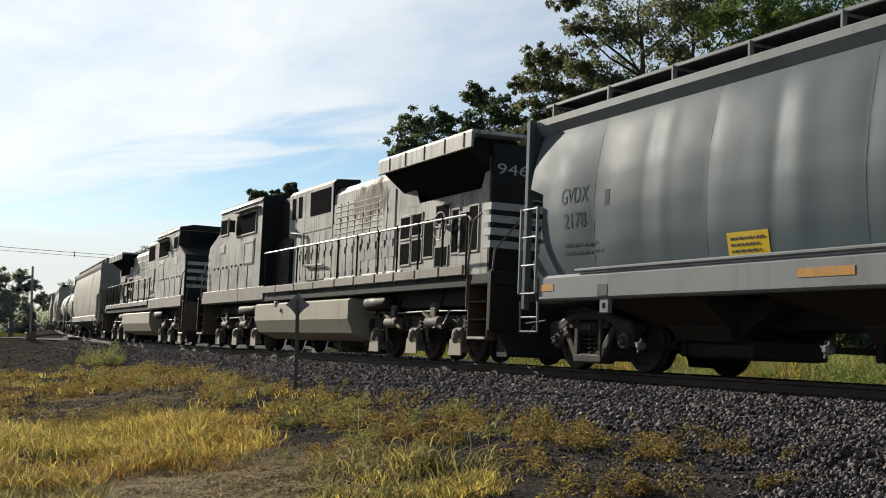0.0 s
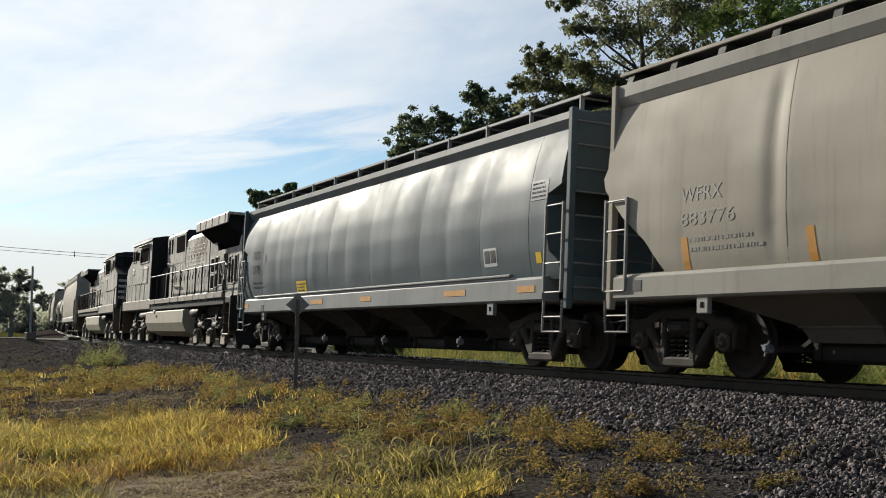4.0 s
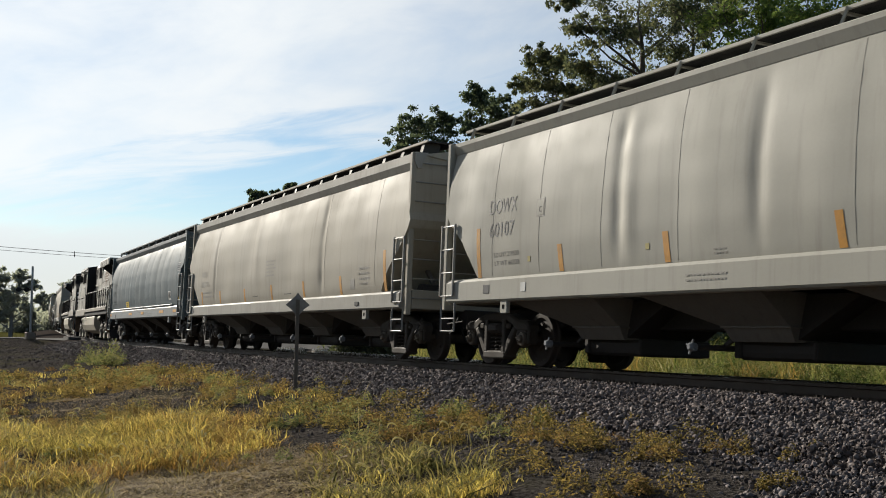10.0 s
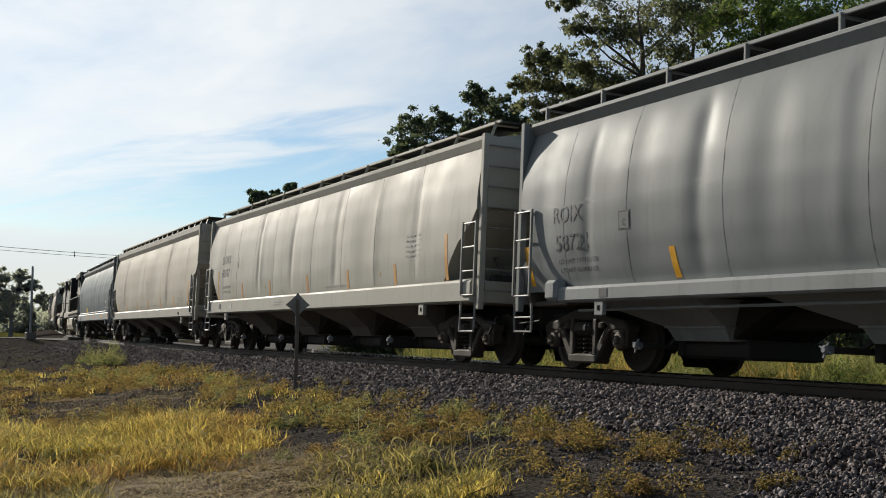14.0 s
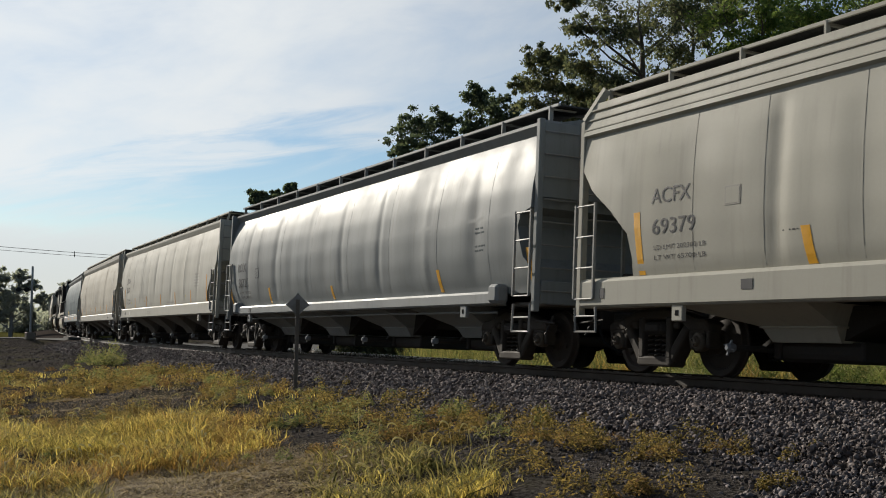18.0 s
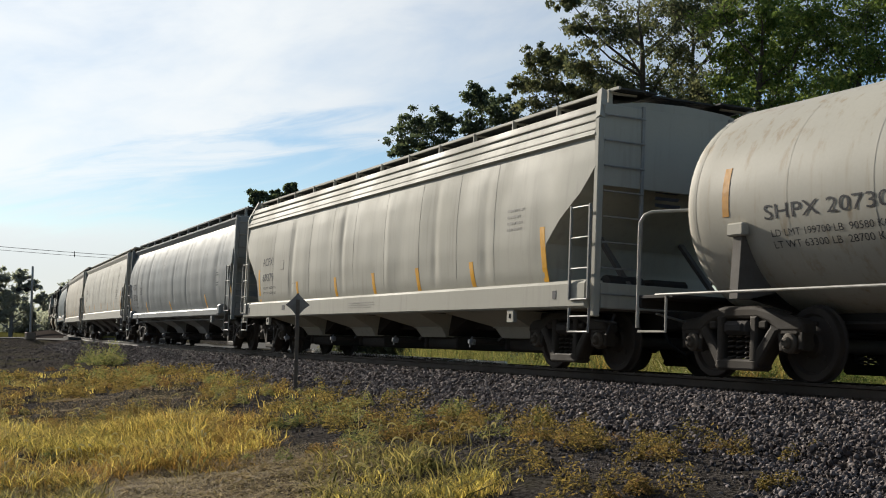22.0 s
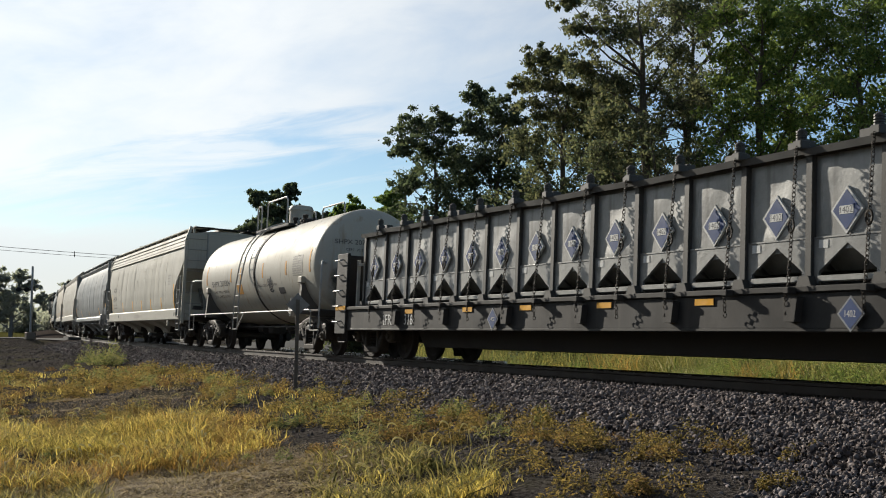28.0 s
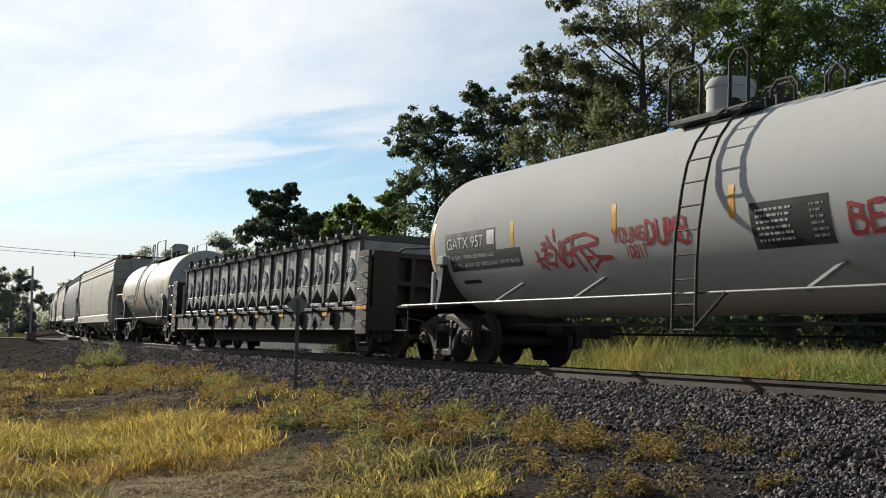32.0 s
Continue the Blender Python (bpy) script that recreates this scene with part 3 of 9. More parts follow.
CAPMESH = CAPMESH.data("bearing_cap", M_BEARING, True)


def helix(m, x, y, z0, z1, r, turns, bar):
    n = int(turns * 8)
    m.tube([(x + r * math.cos(2 * math.pi * turns * i / n), y + r * math.sin(2 * math.pi * turns * i / n), z0 + (z1 - z0) * i / n) for i in range(n + 1)], bar, 5)


def cast(m, outline, y0, y1, c):
    """An outline of (x, z) points pulled along y, its outer edge rounded off by c in two steps."""
    pts = [Vector((x, z)) for x, z in outline]
    if sum(a.x * b.y - b.x * a.y for a, b in zip(pts, pts[1:] + pts[:1])) < 0:
        pts.reverse()
    n = len(pts)

    def inset(d):
        out = []
        for i in range(n):
            a, b = (pts[i] - pts[i - 1]).normalized(), (pts[(i + 1) % n] - pts[i]).normalized()
            na, nb = Vector((-a.y, a.x)), Vector((-b.y, b.x))
            k = (na + nb).normalized()
            out.append(pts[i] + k * d / max(0.45, k.dot(na)))
        return out

    rings = [(y0, pts), (y1 - c, pts), (y1 - 0.35 * c, inset(0.3 * c)), (y1, inset(c))]
    v = [(p.x, y, p.y) for y, ring in rings for p in ring]
    f = [tuple(range(n)), tuple(range(4 * n - 1, 3 * n - 1, -1))]
    for j in range(3):
        f += [(j * n + i, j * n + n + i, j * n + n + (i + 1) % n, j * n + (i + 1) % n) for i in range(n)]
    return m.add(v, f)


def truck_parts():
    fr = Mesh()
    # compression member, drooping over the bearings
    cast(fr, [(-1.13, 0.56), (-1.12, 0.66), (-1.02, 0.73), (-0.80, 0.75), (-0.55, 0.83), (-0.3, 0.88), (0.3, 0.88), (0.55, 0.83), (0.80, 0.75), (1.02, 0.73), (1.12, 0.66), (1.13, 0.56), (0.70, 0.56), (0.56, 0.66), (0.36, 0.72), (-0.36, 0.72), (-0.56, 0.66), (-0.70, 0.56)], 0.96, 1.16, 0.045)
    for s in (1, -1):
        # tension member, column, pedestal jaw and adapter
        cast(fr, [(s * 0.74, 0.60), (s * 0.60, 0.66), (s * 0.24, 0.25), (s * 0.30, 0.14), (s * 0.40, 0.16)], 0.97, 1.17, 0.04)
        cast(fr, [(s * 0.37, 0.20), (s * 0.37, 0.76), (s * 0.24, 0.76), (s * 0.24, 0.20)], 0.98, 1.18, 0.03)
        cast(fr, [(s * 0.72, 0.34), (s * 0.66, 0.62), (s * 0.76, 0.62), (s * 0.79, 0.34)], 0.98, 1.14, 0.02)
        cast(fr, [(s * 1.03, 0.36), (s * 1.03, 0.62), (s * 1.12, 0.62), (s * 1.10, 0.36)], 0.98, 1.14, 0.02)
        fr.box(s * 0.89 - 0.15, s * 0.89 + 0.15, 0.99, 1.15, 0.53, 0.60, 0.02)
        fr.box(s * 0.46 - 0.07, s * 0.46 + 0.07, 1.13, 1.175, 0.60, 0.70, 0.02)
    cast(fr, [(-0.40, 0.14), (-0.34, 0.10), (0.34, 0.10), (0.40, 0.14), (0.36, 0.24), (-0.36, 0.24)], 0.95, 1.18, 0.03)
    frame_side = fr.data("side_frame", M_CAST, False)
    springs = Mesh()
    helix(springs, 0, 1.07, 0.24, 0.53, 0.062, 4.5, 0.017)
    springs = springs.data("coil_spring", M_CAST, True)
    bolster = Mesh().box(-0.23, 0.23, -1.2, 1.2, 0.53, 0.70, 0.04).box(-0.3, 0.3, -0.35, 0.35, 0.68, 0.86, 0.03)
    for s in (1, -1):
        bolster.box(-0.15, 0.15, s * 1.2 - 0.02, s * 1.2 + 0.025, 0.56, 0.67, 0.02)
        bolster.beam((s * 0.42, -0.85, 0.42), (s * 0.42, 0.85, 0.42), 0.10, 0.12)
        for y in (0.75, -0.75):
            bolster.box(s * 0.42 - 0.05, s * 0.42 + 0.05, y - 0.07, y + 0.07, 0.30, 0.56, 0.02)
    return frame_side, springs, bolster.data("truck", M_IRON, False)


SIDE_FRAME, SPRINGS, BOLSTER = truck_parts()
FLIP = Matrix.Rotation(math.pi, 4, "Z")


def truck(parent, x, base=0.89):
    t = part("truck", BOLSTER, None, parent, "dusty three-piece freight truck", place=(x, 0, 0))
    for flip in (Matrix.Identity(4), FLIP):
        part("side_frame", SIDE_FRAME, None, t, place=flip)
        for x in (-0.16, 0.0, 0.16):
            part("coil_spring", SPRINGS, None, t, place=flip @ Matrix.Translation((x, 0, 0)))
        for s in (1, -1):
            part("bearing_cap", CAPMESH, None, t, place=flip @ Matrix.Translation((s * base, 0, R_WHEEL)))
    for s in (1, -1):
        w = part("wheelset", WHEELSET, None, t, "rusty wheels with worn treads", place=(s * base, 0, R_WHEEL))
        TURNING.append((w, Vector((s * base, 0, R_WHEEL)), R_WHEEL))
    return t


def coupler(parent, x, s, z=0.78):
    m = Mesh().box(min(x, x + s * 0.55), max(x, x + s * 0.55), -0.10, 0.10, z - 0.12, z + 0.12, 0.03)
    m.box(min(x + s * 0.5, x + s * 0.74), max(x + s * 0.5, x + s * 0.74), -0.17, 0.13, z - 0.15, z + 0.15, 0.05)
    part("coupler", m, M_IRON, parent, "rusty knuckle coupler")
    h = Mesh().tube([(x, 0.35, z - 0.1), (x + s * 0.2, 0.36, z - 0.35), (x + s * 0.42, 0.22, z - 0.5), (x + s * 0.62, 0.08, z - 0.36)], 0.025, 6)
    part("brake_hose", h, M_BLACK, parent, "black rubber hose", smooth=True)


# ---- covered hoppers ----
def smooth_line(pts):
    xs = [p[0] for p in pts]
    ys = [p[1] for p in pts]
    return lambda z: float(np.interp(z, xs, ys))


def curve_line(pts):
    """A smooth curve through (z, value) points."""
    xs, ys = np.array([p[0] for p in pts]), np.array([p[1] for p in pts])
    fine = np.linspace(xs[0], xs[-1], 60)
    c = np.interp(fine, xs, ys)
    for _ in range(6):
        c[1:-1] = (c[:-2] + 2 * c[1:-1] + c[2:]) / 4
    return lambda z, x=0.0: float(np.interp(z, fine, c))


def dented(side, z_low, z_high, seed, dents, waves):
    """The side's shape with its ripples and dents, as y for a height and a place along the car."""
    offs = random.Random(seed).uniform(0, 100)

    def surface(z, x=0.0, sgn=1):
        edge = min(1, max(0, (z - z_low) / 0.5)) * min(1, max(0, (z_high - z) / 0.4))
        d = 0.018 * noise.noise(Vector((x * 0.55 + offs, z * 0.5, sgn))) + 0.009 * noise.noise(Vector((x * 1.6 + offs, z * 0.8, sgn)))
        w = 0.6 + 0.8 * noise.noise(Vector((x * 0.3, z * 0.4 + offs, 1.7)))
        d -= waves[1] * w * (0.5 - 0.5 * math.cos(2 * math.pi * x / waves[0])) ** 2
        for dx, wd, depth in dents:
            off = (x - dx - 0.05 * noise.noise(Vector((z, dx, 0)))) / wd
            # a negative width is a sharp crease at a weld
            d += depth * (math.exp(-abs(off)) if wd < 0 else math.exp(-off ** 2)) * (0.7 + 0.5 * noise.noise(Vector((dx, z, 3))))
        return side(z) + d * edge

    return surface


def hopper_shell(half, surface, zs, nx):
    """The curved steel shell: both sides, sloping ends and roof; half(z) is its half length at height z."""
    v, f = [], []
    xi = np.linspace(-1, 1, nx)
    nz = len(zs)
    for sgn in (1, -1):
        for z in zs:
            h = half(z)
            for a in xi:
                v.append((a * h, sgn * surface(z, a * h, sgn), z))
    for k in (0, 1):
        b = k * nz * nx
        for j in range(nz - 1):
            for i in range(nx - 1):
                q = (b + j * nx + i, b + j * nx + i + 1, b + (j + 1) * nx + i + 1, b + (j + 1) * nx + i)
                f.append(q if k == 1 else tuple(reversed(q)))
    o = nz * nx
    for j in range(nz - 1):
        for i in (0, nx - 1):
            q = (j * nx + i, (j + 1) * nx + i, o + (j + 1) * nx + i, o + j * nx + i)
            f.append(q if i else tuple(reversed(q)))
    for i in range(nx - 1):
        a = (nz - 1) * nx + i
        f.append((a, a + 1, o + a + 1, o + a))
    me = bpy.data.meshes.new("shell")
    me.from_pydata(v, [], f)
    me.shade_smooth()
    me.set_sharp_from_angle(angle=radians(35))
    return me


RUNG = Mesh().tube([(0, -0.34, 0), (0, 0.34, 0)], 0.013, 6).data("rung", M_RUNG)


def hopper(spec):
    """One covered hopper. spec holds its sizes in metres: half length, end outline, side profile, sill and roof heights, bays, paint."""
    g = spec
    car = thing("covered_hopper", g["label"], "freight car", "freight train cars")
    paint, sillm = g["paint"], g["sill_paint"]
    E, z0, z1 = g["end"], g["sill"][0], g["sill"][1]
    ztop = g["eave"][1]
    side = curve_line(g["side"])
    half = smooth_line(g["outline"])
    zs = sorted(set(list(np.linspace(z1 - 0.05, g["eave"][0], 34)) + [p[0] for p in g["outline"] if z1 - 0.05 < p[0] < g["eave"][0]]))
    surface = dented(side, zs[0], zs[-1], g["seed"], g["dents"], g["waves"])
    me = hopper_shell(half, surface, zs, g.get("grid", 240))
    me.materials.append(paint)
    part("shell", me, paint, car)
    # top chord and roof
    y1 = side(g["eave"][0])
    w = g["eave_out"]
    for s in (1, -1):
        m = Mesh()
        if g["kind"] == "ribbed":
            m.prism_x([(s * (y1 + 0.005), g["eave"][0]), (s * (y1 + w), g["eave"][0] + 0.03), (s * (y1 - 0.07), ztop), (s * (y1 - 0.25), ztop)], -E, E)
            for k in range(3):
                z = g["eave"][0] + 0.10 + k * 0.14
                y = y1 + 0.035 - 0.09 * (z - g["eave"][0]) / (ztop - g["eave"][0])
                part("rib", Mesh().box(-E, E, s * y - 0.02, s * y + 0.022, z, z + 0.028, 0.006), paint, car)
        else:
            m.prism_x([(s * (y1 - 0.06), g["eave"][0] - 0.01), (s * (y1 + 0.01), g["eave"][0] - 0.01), (s * (y1 + w), g["eave"][0] + 0.12), (s * (y1 + w), ztop - 0.02), (s * (y1 + w - 0.03), ztop), (s * (y1 - 0.2), ztop)], -E, E)
        part("top_chord", m, g.get("eave_paint", paint), car)
    roof = Mesh().prism_x([(y1 - 0.1, ztop - 0.03), (0.7, ztop + 0.09), (0, ztop + 0.12), (-0.7, ztop + 0.09), (-y1 + 0.1, ztop - 0.03), (0, ztop - 0.2)], -E + 0.03, E - 0.03)
    part("roof", roof, paint, car, smooth=True)
    hatch = Mesh().box(-0.7, 0.7, -0.32, 0.32, 0.1, 0.24, 0.03).data("roof_hatch", paint)
    n = 10
    for i in range(n):
        part("roof_hatch", hatch, None, car, place=(-E + 1.2 + i * (2 * E - 2.4) / (n - 1), 0, ztop))
    # running boards
    zr = g["board"]
    gy = g.get("board_y", 1.22)
    for s in (1, -1):
        m = Mesh()
        for k in range(5):
            yy = s * (gy - 0.03 - 0.125 * k)
            m.box(-E - 0.1, E + 0.1, min(yy, yy - s * 0.121), max(yy, yy - s * 0.121), zr - 0.03, zr - 0.005)
        part("running_board", m, M_GRATE, car, "dark steel grating walkway")
        m = Mesh().box(-E - 0.1, E + 0.1, s * gy - 0.018, s * gy + 0.018, zr - 0.035, zr + 0.012, 0.004)
        part("walkway_edge", m, g.get("rail_paint", paint), car)
        n = g["posts"]
        for i in range(n):
            x = -E + 0.15 + i * (2 * E - 0.3) / (n - 1)
            m = Mesh()
            if g["kind"] == "saddle":
                m.prism_x([(s * (gy - 0.02), zr - 0.02), (s * (gy + 0.05), ztop - 0.03), (s * (gy - 0.3), ztop), (s * (gy - 0.35), zr - 0.02)], x - 0.07, x + 0.07)
            else:
                lean = 0.07 if g["kind"] == "leaning" else 0.0
                m.beam((x, s * (gy + lean), ztop - 0.03), (x - (0.08 if lean else 0), s * gy, zr), 0.07, 0.03)
                m.beam((x, s * (gy - 0.45), zr - 0.04), (x, s * gy, zr - 0.04), 0.06, 0.03)
            part("walkway_bracket", m, M_GRATE if g["kind"] == "saddle" else g.get("rail_paint", paint), car)
    for s in (1, -1):
        m = Mesh()
        for k in range(4):
            x = s * (E - 0.05 - 0.13 * k)
            m.box(min(x, x - s * 0.1), max(x, x - s * 0.1), -gy, gy, zr - 0.03, zr - 0.005)
        part("end_walkway", m, M_GRATE, car, "dark steel grating walkway")
    # side sills
    for s in (1, -1):
        yb = s * 1.60
        m = Mesh().prism_x([(s * 1.30, z0), (s * 1.57, z0), (yb, z0 + 0.03), (yb, z1 - 0.05), (s * 1.57, z1 - 0.01), (s * (side(z1) - 0.05), z1 + 0.015), (s * 1.30, z1)], -g["sill_half"], g["sill_half"])
        part("side_sill", m, sillm, car)
        if g.get("sill_ledge"):
            part("sill_ledge", Mesh().box(-g["sill_half"] + 1.0, g["sill_half"] - 1.0, s * 1.58 - 0.045, s * 1.58 + 0.045, z1 + 0.01, z1 + 0.06, 0.015), M_SILL_SILVER, car)
    part("centre_sill", Mesh().box(-E - 0.1, E + 0.1, -0.33, 0.33, 0.62, 1.0, 0.02), M_IRON, car)
    # hopper bays
    for i, bx in enumerate(g["bays"]):
        a, b = g["bay_top"] / 2, 0.42
        # steep rear wall, sloping front wall, flared sides
        v, f = [], []
        for z, xr, xf, hy in ((z0 + 0.02, 0.80, a, 1.42), (0.64, 0.70, b + 0.12, 0.86), (0.46, 0.66, b + 0.06, 0.74)):
            v += [(bx - xr, -hy, z), (bx + xf, -hy, z), (bx + xf, hy, z), (bx - xr, hy, z)]
        for j in (0, 4):
            f += [(j + k, j + (k + 1) % 4, j + 4 + (k + 1) % 4, j + 4 + k) for k in range(4)]
        f += [(3, 2, 1, 0), (8, 9, 10, 11)]
        bay = part("hopper_bay", Mesh().add(v, f), g.get("bay_paint", M_UNDER), car)
        # rear-facing sheet in iron black, its shade put into the colour
        part("slope_sheet", Mesh().prism([(bx - 0.65, 0.48), (bx - 0.78, z0), (bx - a, z0)], -0.7, 0.7), M_IRON, bay)
        part("bay_flange", Mesh().box(bx - 0.73, bx + b + 0.15, -0.88, 0.88, 0.625, 0.65, 0.005), g.get("bay_paint", M_UNDER), bay)
        gate = Mesh().prism_x([(y * 0.58, z) for y, z in ((1.0, 0.27), (1.03, 0.33), (1.03, 0.42), (0.98, 0.47), (-0.98, 0.47), (-1.03, 0.42), (-1.03, 0.33), (-1.0, 0.27), (-0.9, 0.23), (0.9, 0.23))], bx - 0.85, bx + 0.52)
        gate.box(bx + 0.46, bx + 0.58, -0.64, 0.64, 0.25, 0.5, 0.02).box(bx - 0.9, bx - 0.82, -0.63, 0.63, 0.24, 0.48, 0.02)
        part("outlet_gate", gate, M_IRON, bay)
        spindle = Mesh().cyl((bx + 0.66, 0.5, 0.37), (bx + 0.66, 1.2, 0.37), 0.04, 10).beam((bx + 0.50, 0.7, 0.5), (bx + 0.72, 0.7, 0.37), 0.05, 0.05)
        part("gate_spindle", spindle, M_IRON, bay)
        cap = Mesh().lathe([(0.01, 1.18), (0.05, 1.18), (0.055, 1.2), (0.055, 1.27), (0.03, 1.30), (0.01, 1.30)], "y", 12, (bx + 0.66, 0, 0.37))
        for k in range(4):
            aa = k * math.pi / 2 + 0.4
            cap.beam((bx + 0.66, 1.25, 0.37), (bx + 0.66 + 0.10 * math.cos(aa), 1.25, 0.37 + 0.10 * math.sin(aa)), 0.026, 0.02)
        part("gear_capstan", cap, M_CAP, bay, "pale worn capstan")
    # ends
    for s in (1, -1):
        X = s * g["post"]
        for y in (1.5, -1.5):
            m = Mesh()
            top = ztop + (0.0 if g["kind"] != "ribbed" else -0.25)
            m.box(X - 0.055, X + 0.055, y - 0.05, y + 0.05, z0 - 0.12, top, 0.012)
            if g["kind"] == "ribbed":
                m.beam((X, y, top), (X - s * 0.25, y * 0.88, zr - 0.02), 0.10, 0.10, (1, 0, 0))
            part("corner_post", m, paint, car)
            xl = X - s * 0.5
            zl = g["ladder"]
            lad = Mesh().box(xl - 0.02, xl + 0.02, y * 1.08 - 0.02, y * 1.08 + 0.02, z0 + 0.12, zl, 0.006)
            lad.box(X - 0.02, X + 0.02, y * 1.08 - 0.02, y * 1.08 + 0.02, z0 + 0.12, zl, 0.006)
            nr = 4
            for k in range(nr):
                z = zl - 0.03 - k * (zl - z0 - 0.15) / (nr - 1)
                lad.tube([(xl, y * 1.08, z), (X, y * 1.08, z)], 0.014, 6)
            part("side_ladder", lad, M_RUNG, car)
            st = Mesh().tube([(xl - s * 0.03, y * 1.06, z0), (xl - s * 0.05, y * 1.06, 0.54), (X - s * 0.02, y * 1.06, 0.54), (X, y * 1.06, z0)], 0.02, 6)
            st.tube([(xl - s * 0.04, y * 1.06, 0.76), (X - s * 0.01, y * 1.06, 0.76)], 0.014, 6)
            part("sill_step", st, M_RUNG, car)
            stile = part("ladder_stile", Mesh().box(X + s * 0.02 - 0.02, X + s * 0.02 + 0.02, y * 0.52 - 0.03, y * 0.52 + 0.03, z0, ztop, 0.008), M_RUNG, car)
            for k in range(8):
                z = z0 + 0.2 + k * (ztop - z0 - 0.4) / 7
                part("rung", RUNG, None, stile, place=(X + s * 0.07, y * 0.745, z))
        # end frame, slope bracing and platform
        part("end_sheet", Mesh().box(X - 0.02, X + 0.02, -1.44, 1.44, 2.62, ztop - 0.04, 0.006), paint, car)
        part("end_sill", Mesh().box(X - 0.05, X + 0.05, -1.44, 1.44, z0, z0 + 0.36, 0.012), paint, car)
        fr = Mesh().box(X - s * 0.1 - 0.04, X - s * 0.1 + 0.04, -1.4, 1.4, z0 + 0.0, z0 + 0.18, 0.02)
        fr.box(min(X, X - s * 1.1), max(X, X - s * 1.1), -1.3, 1.3, z0 - 0.02, z0 + 0.05, 0.015)
        for y in (0.75, -0.75):
            fr.beam((X, y, z0 + 0.1), (X - s * 1.1, y, 2.0), 0.08, 0.06)
        part("end_platform", fr, M_UNDER, car)
        gear = Mesh().box(X - s * 0.75 - 0.25, X - s * 0.75 + 0.25, -0.5, 0.2, z0 + 0.05, z0 + 0.5, 0.05).cyl((X - s * 0.45, 0.45, z0 + 0.35), (X - s * 0.45, 1.05, z0 + 0.35), 0.16, 14)
        part("brake_gear", gear, M_IRON, car)
        wheel = Mesh()
        ring = [(X + s * 0.09, -0.55 + 0.26 * math.cos(a), 1.95 + 0.26 * math.sin(a)) for a in np.linspace(0, 2 * math.pi, 19)]
        wheel.tube(ring, 0.016, 5)
        for a in (0.4, 2.5, 4.6):
            wheel.beam((X + s * 0.09, -0.55, 1.95), (X + s * 0.09, -0.55 + 0.26 * math.cos(a), 1.95 + 0.26 * math.sin(a)), 0.03, 0.012)
        if s > 0:
            part("hand_brake_wheel", wheel, M_IRON, car)
        pull = Mesh().tube([(X - s * 0.3, 1.3, 0.72), (X + s * 0.28, 1.32, 0.68)], 0.016, 6).tube([(X + s * 0.05, 1.2, 0.8), (X + s * 0.08, 1.35, 0.5)], 0.018, 6)
        part("uncoupling_lever", pull, M_IRON, car)
        coupler(car, X, s)
        truck(car, s * g["truck"])
        jack = Mesh().box(s * (g["truck"] - 1.0) - 0.11, s * (g["truck"] - 1.0) + 0.11, 1.5, 1.57, z0 - 0.2, z0 + 0.02, 0.01)
        part("jacking_pad", jack, sillm, car)
        hole = Mesh().box(s * (g["truck"] - 1.0) - 0.03, s * (g["truck"] - 1.0) + 0.03, 1.565, 1.575, z0 - 0.13, z0 - 0.06)
        part("jacking_hole", hole, M_BLACK, car)
    # weld seams
    for x, light in g["seams"]:
        v, f = [], []
        zz = np.linspace(z1 + 0.03, g["eave"][0] - 0.03, 14)
        for z in zz:
            y = surface(z, x) + 0.002
            v += [(x - 0.006, y - 0.01, z), (x, y + 0.001, z), (x + 0.006, y - 0.01, z)]
        for i in range(len(zz) - 1):
            for k in (0, 1):
                f.append((i * 3 + k, i * 3 + k + 1, i * 3 + k + 4, i * 3 + k + 3))
        part("weld_seam", Mesh().add(v, f), M_FAINT if not light else paint, car)
    return car, surface


SLOPE_W = [(1.2, 7.68), (1.34, 7.70), (1.75, 8.1), (2.1, 8.6), (2.5, 9.02), (2.66, 9.08), (2.8, 9.0), (4.0, 9.0)]
SIDE_BULGE = [(1.2, 1.50), (1.4, 1.56), (1.9, 1.60), (2.5, 1.595), (3.0, 1.56), (3.4, 1.50), (3.75, 1.42)]
SIDE_ROUND = [(1.2, 1.42), (1.4, 1.50), (1.8, 1.575), (2.3, 1.60), (2.8, 1.565), (3.2, 1.49), (3.5, 1.40), (3.75, 1.29)]
BAYS = [-5.4, -1.85, 1.85, 5.4]


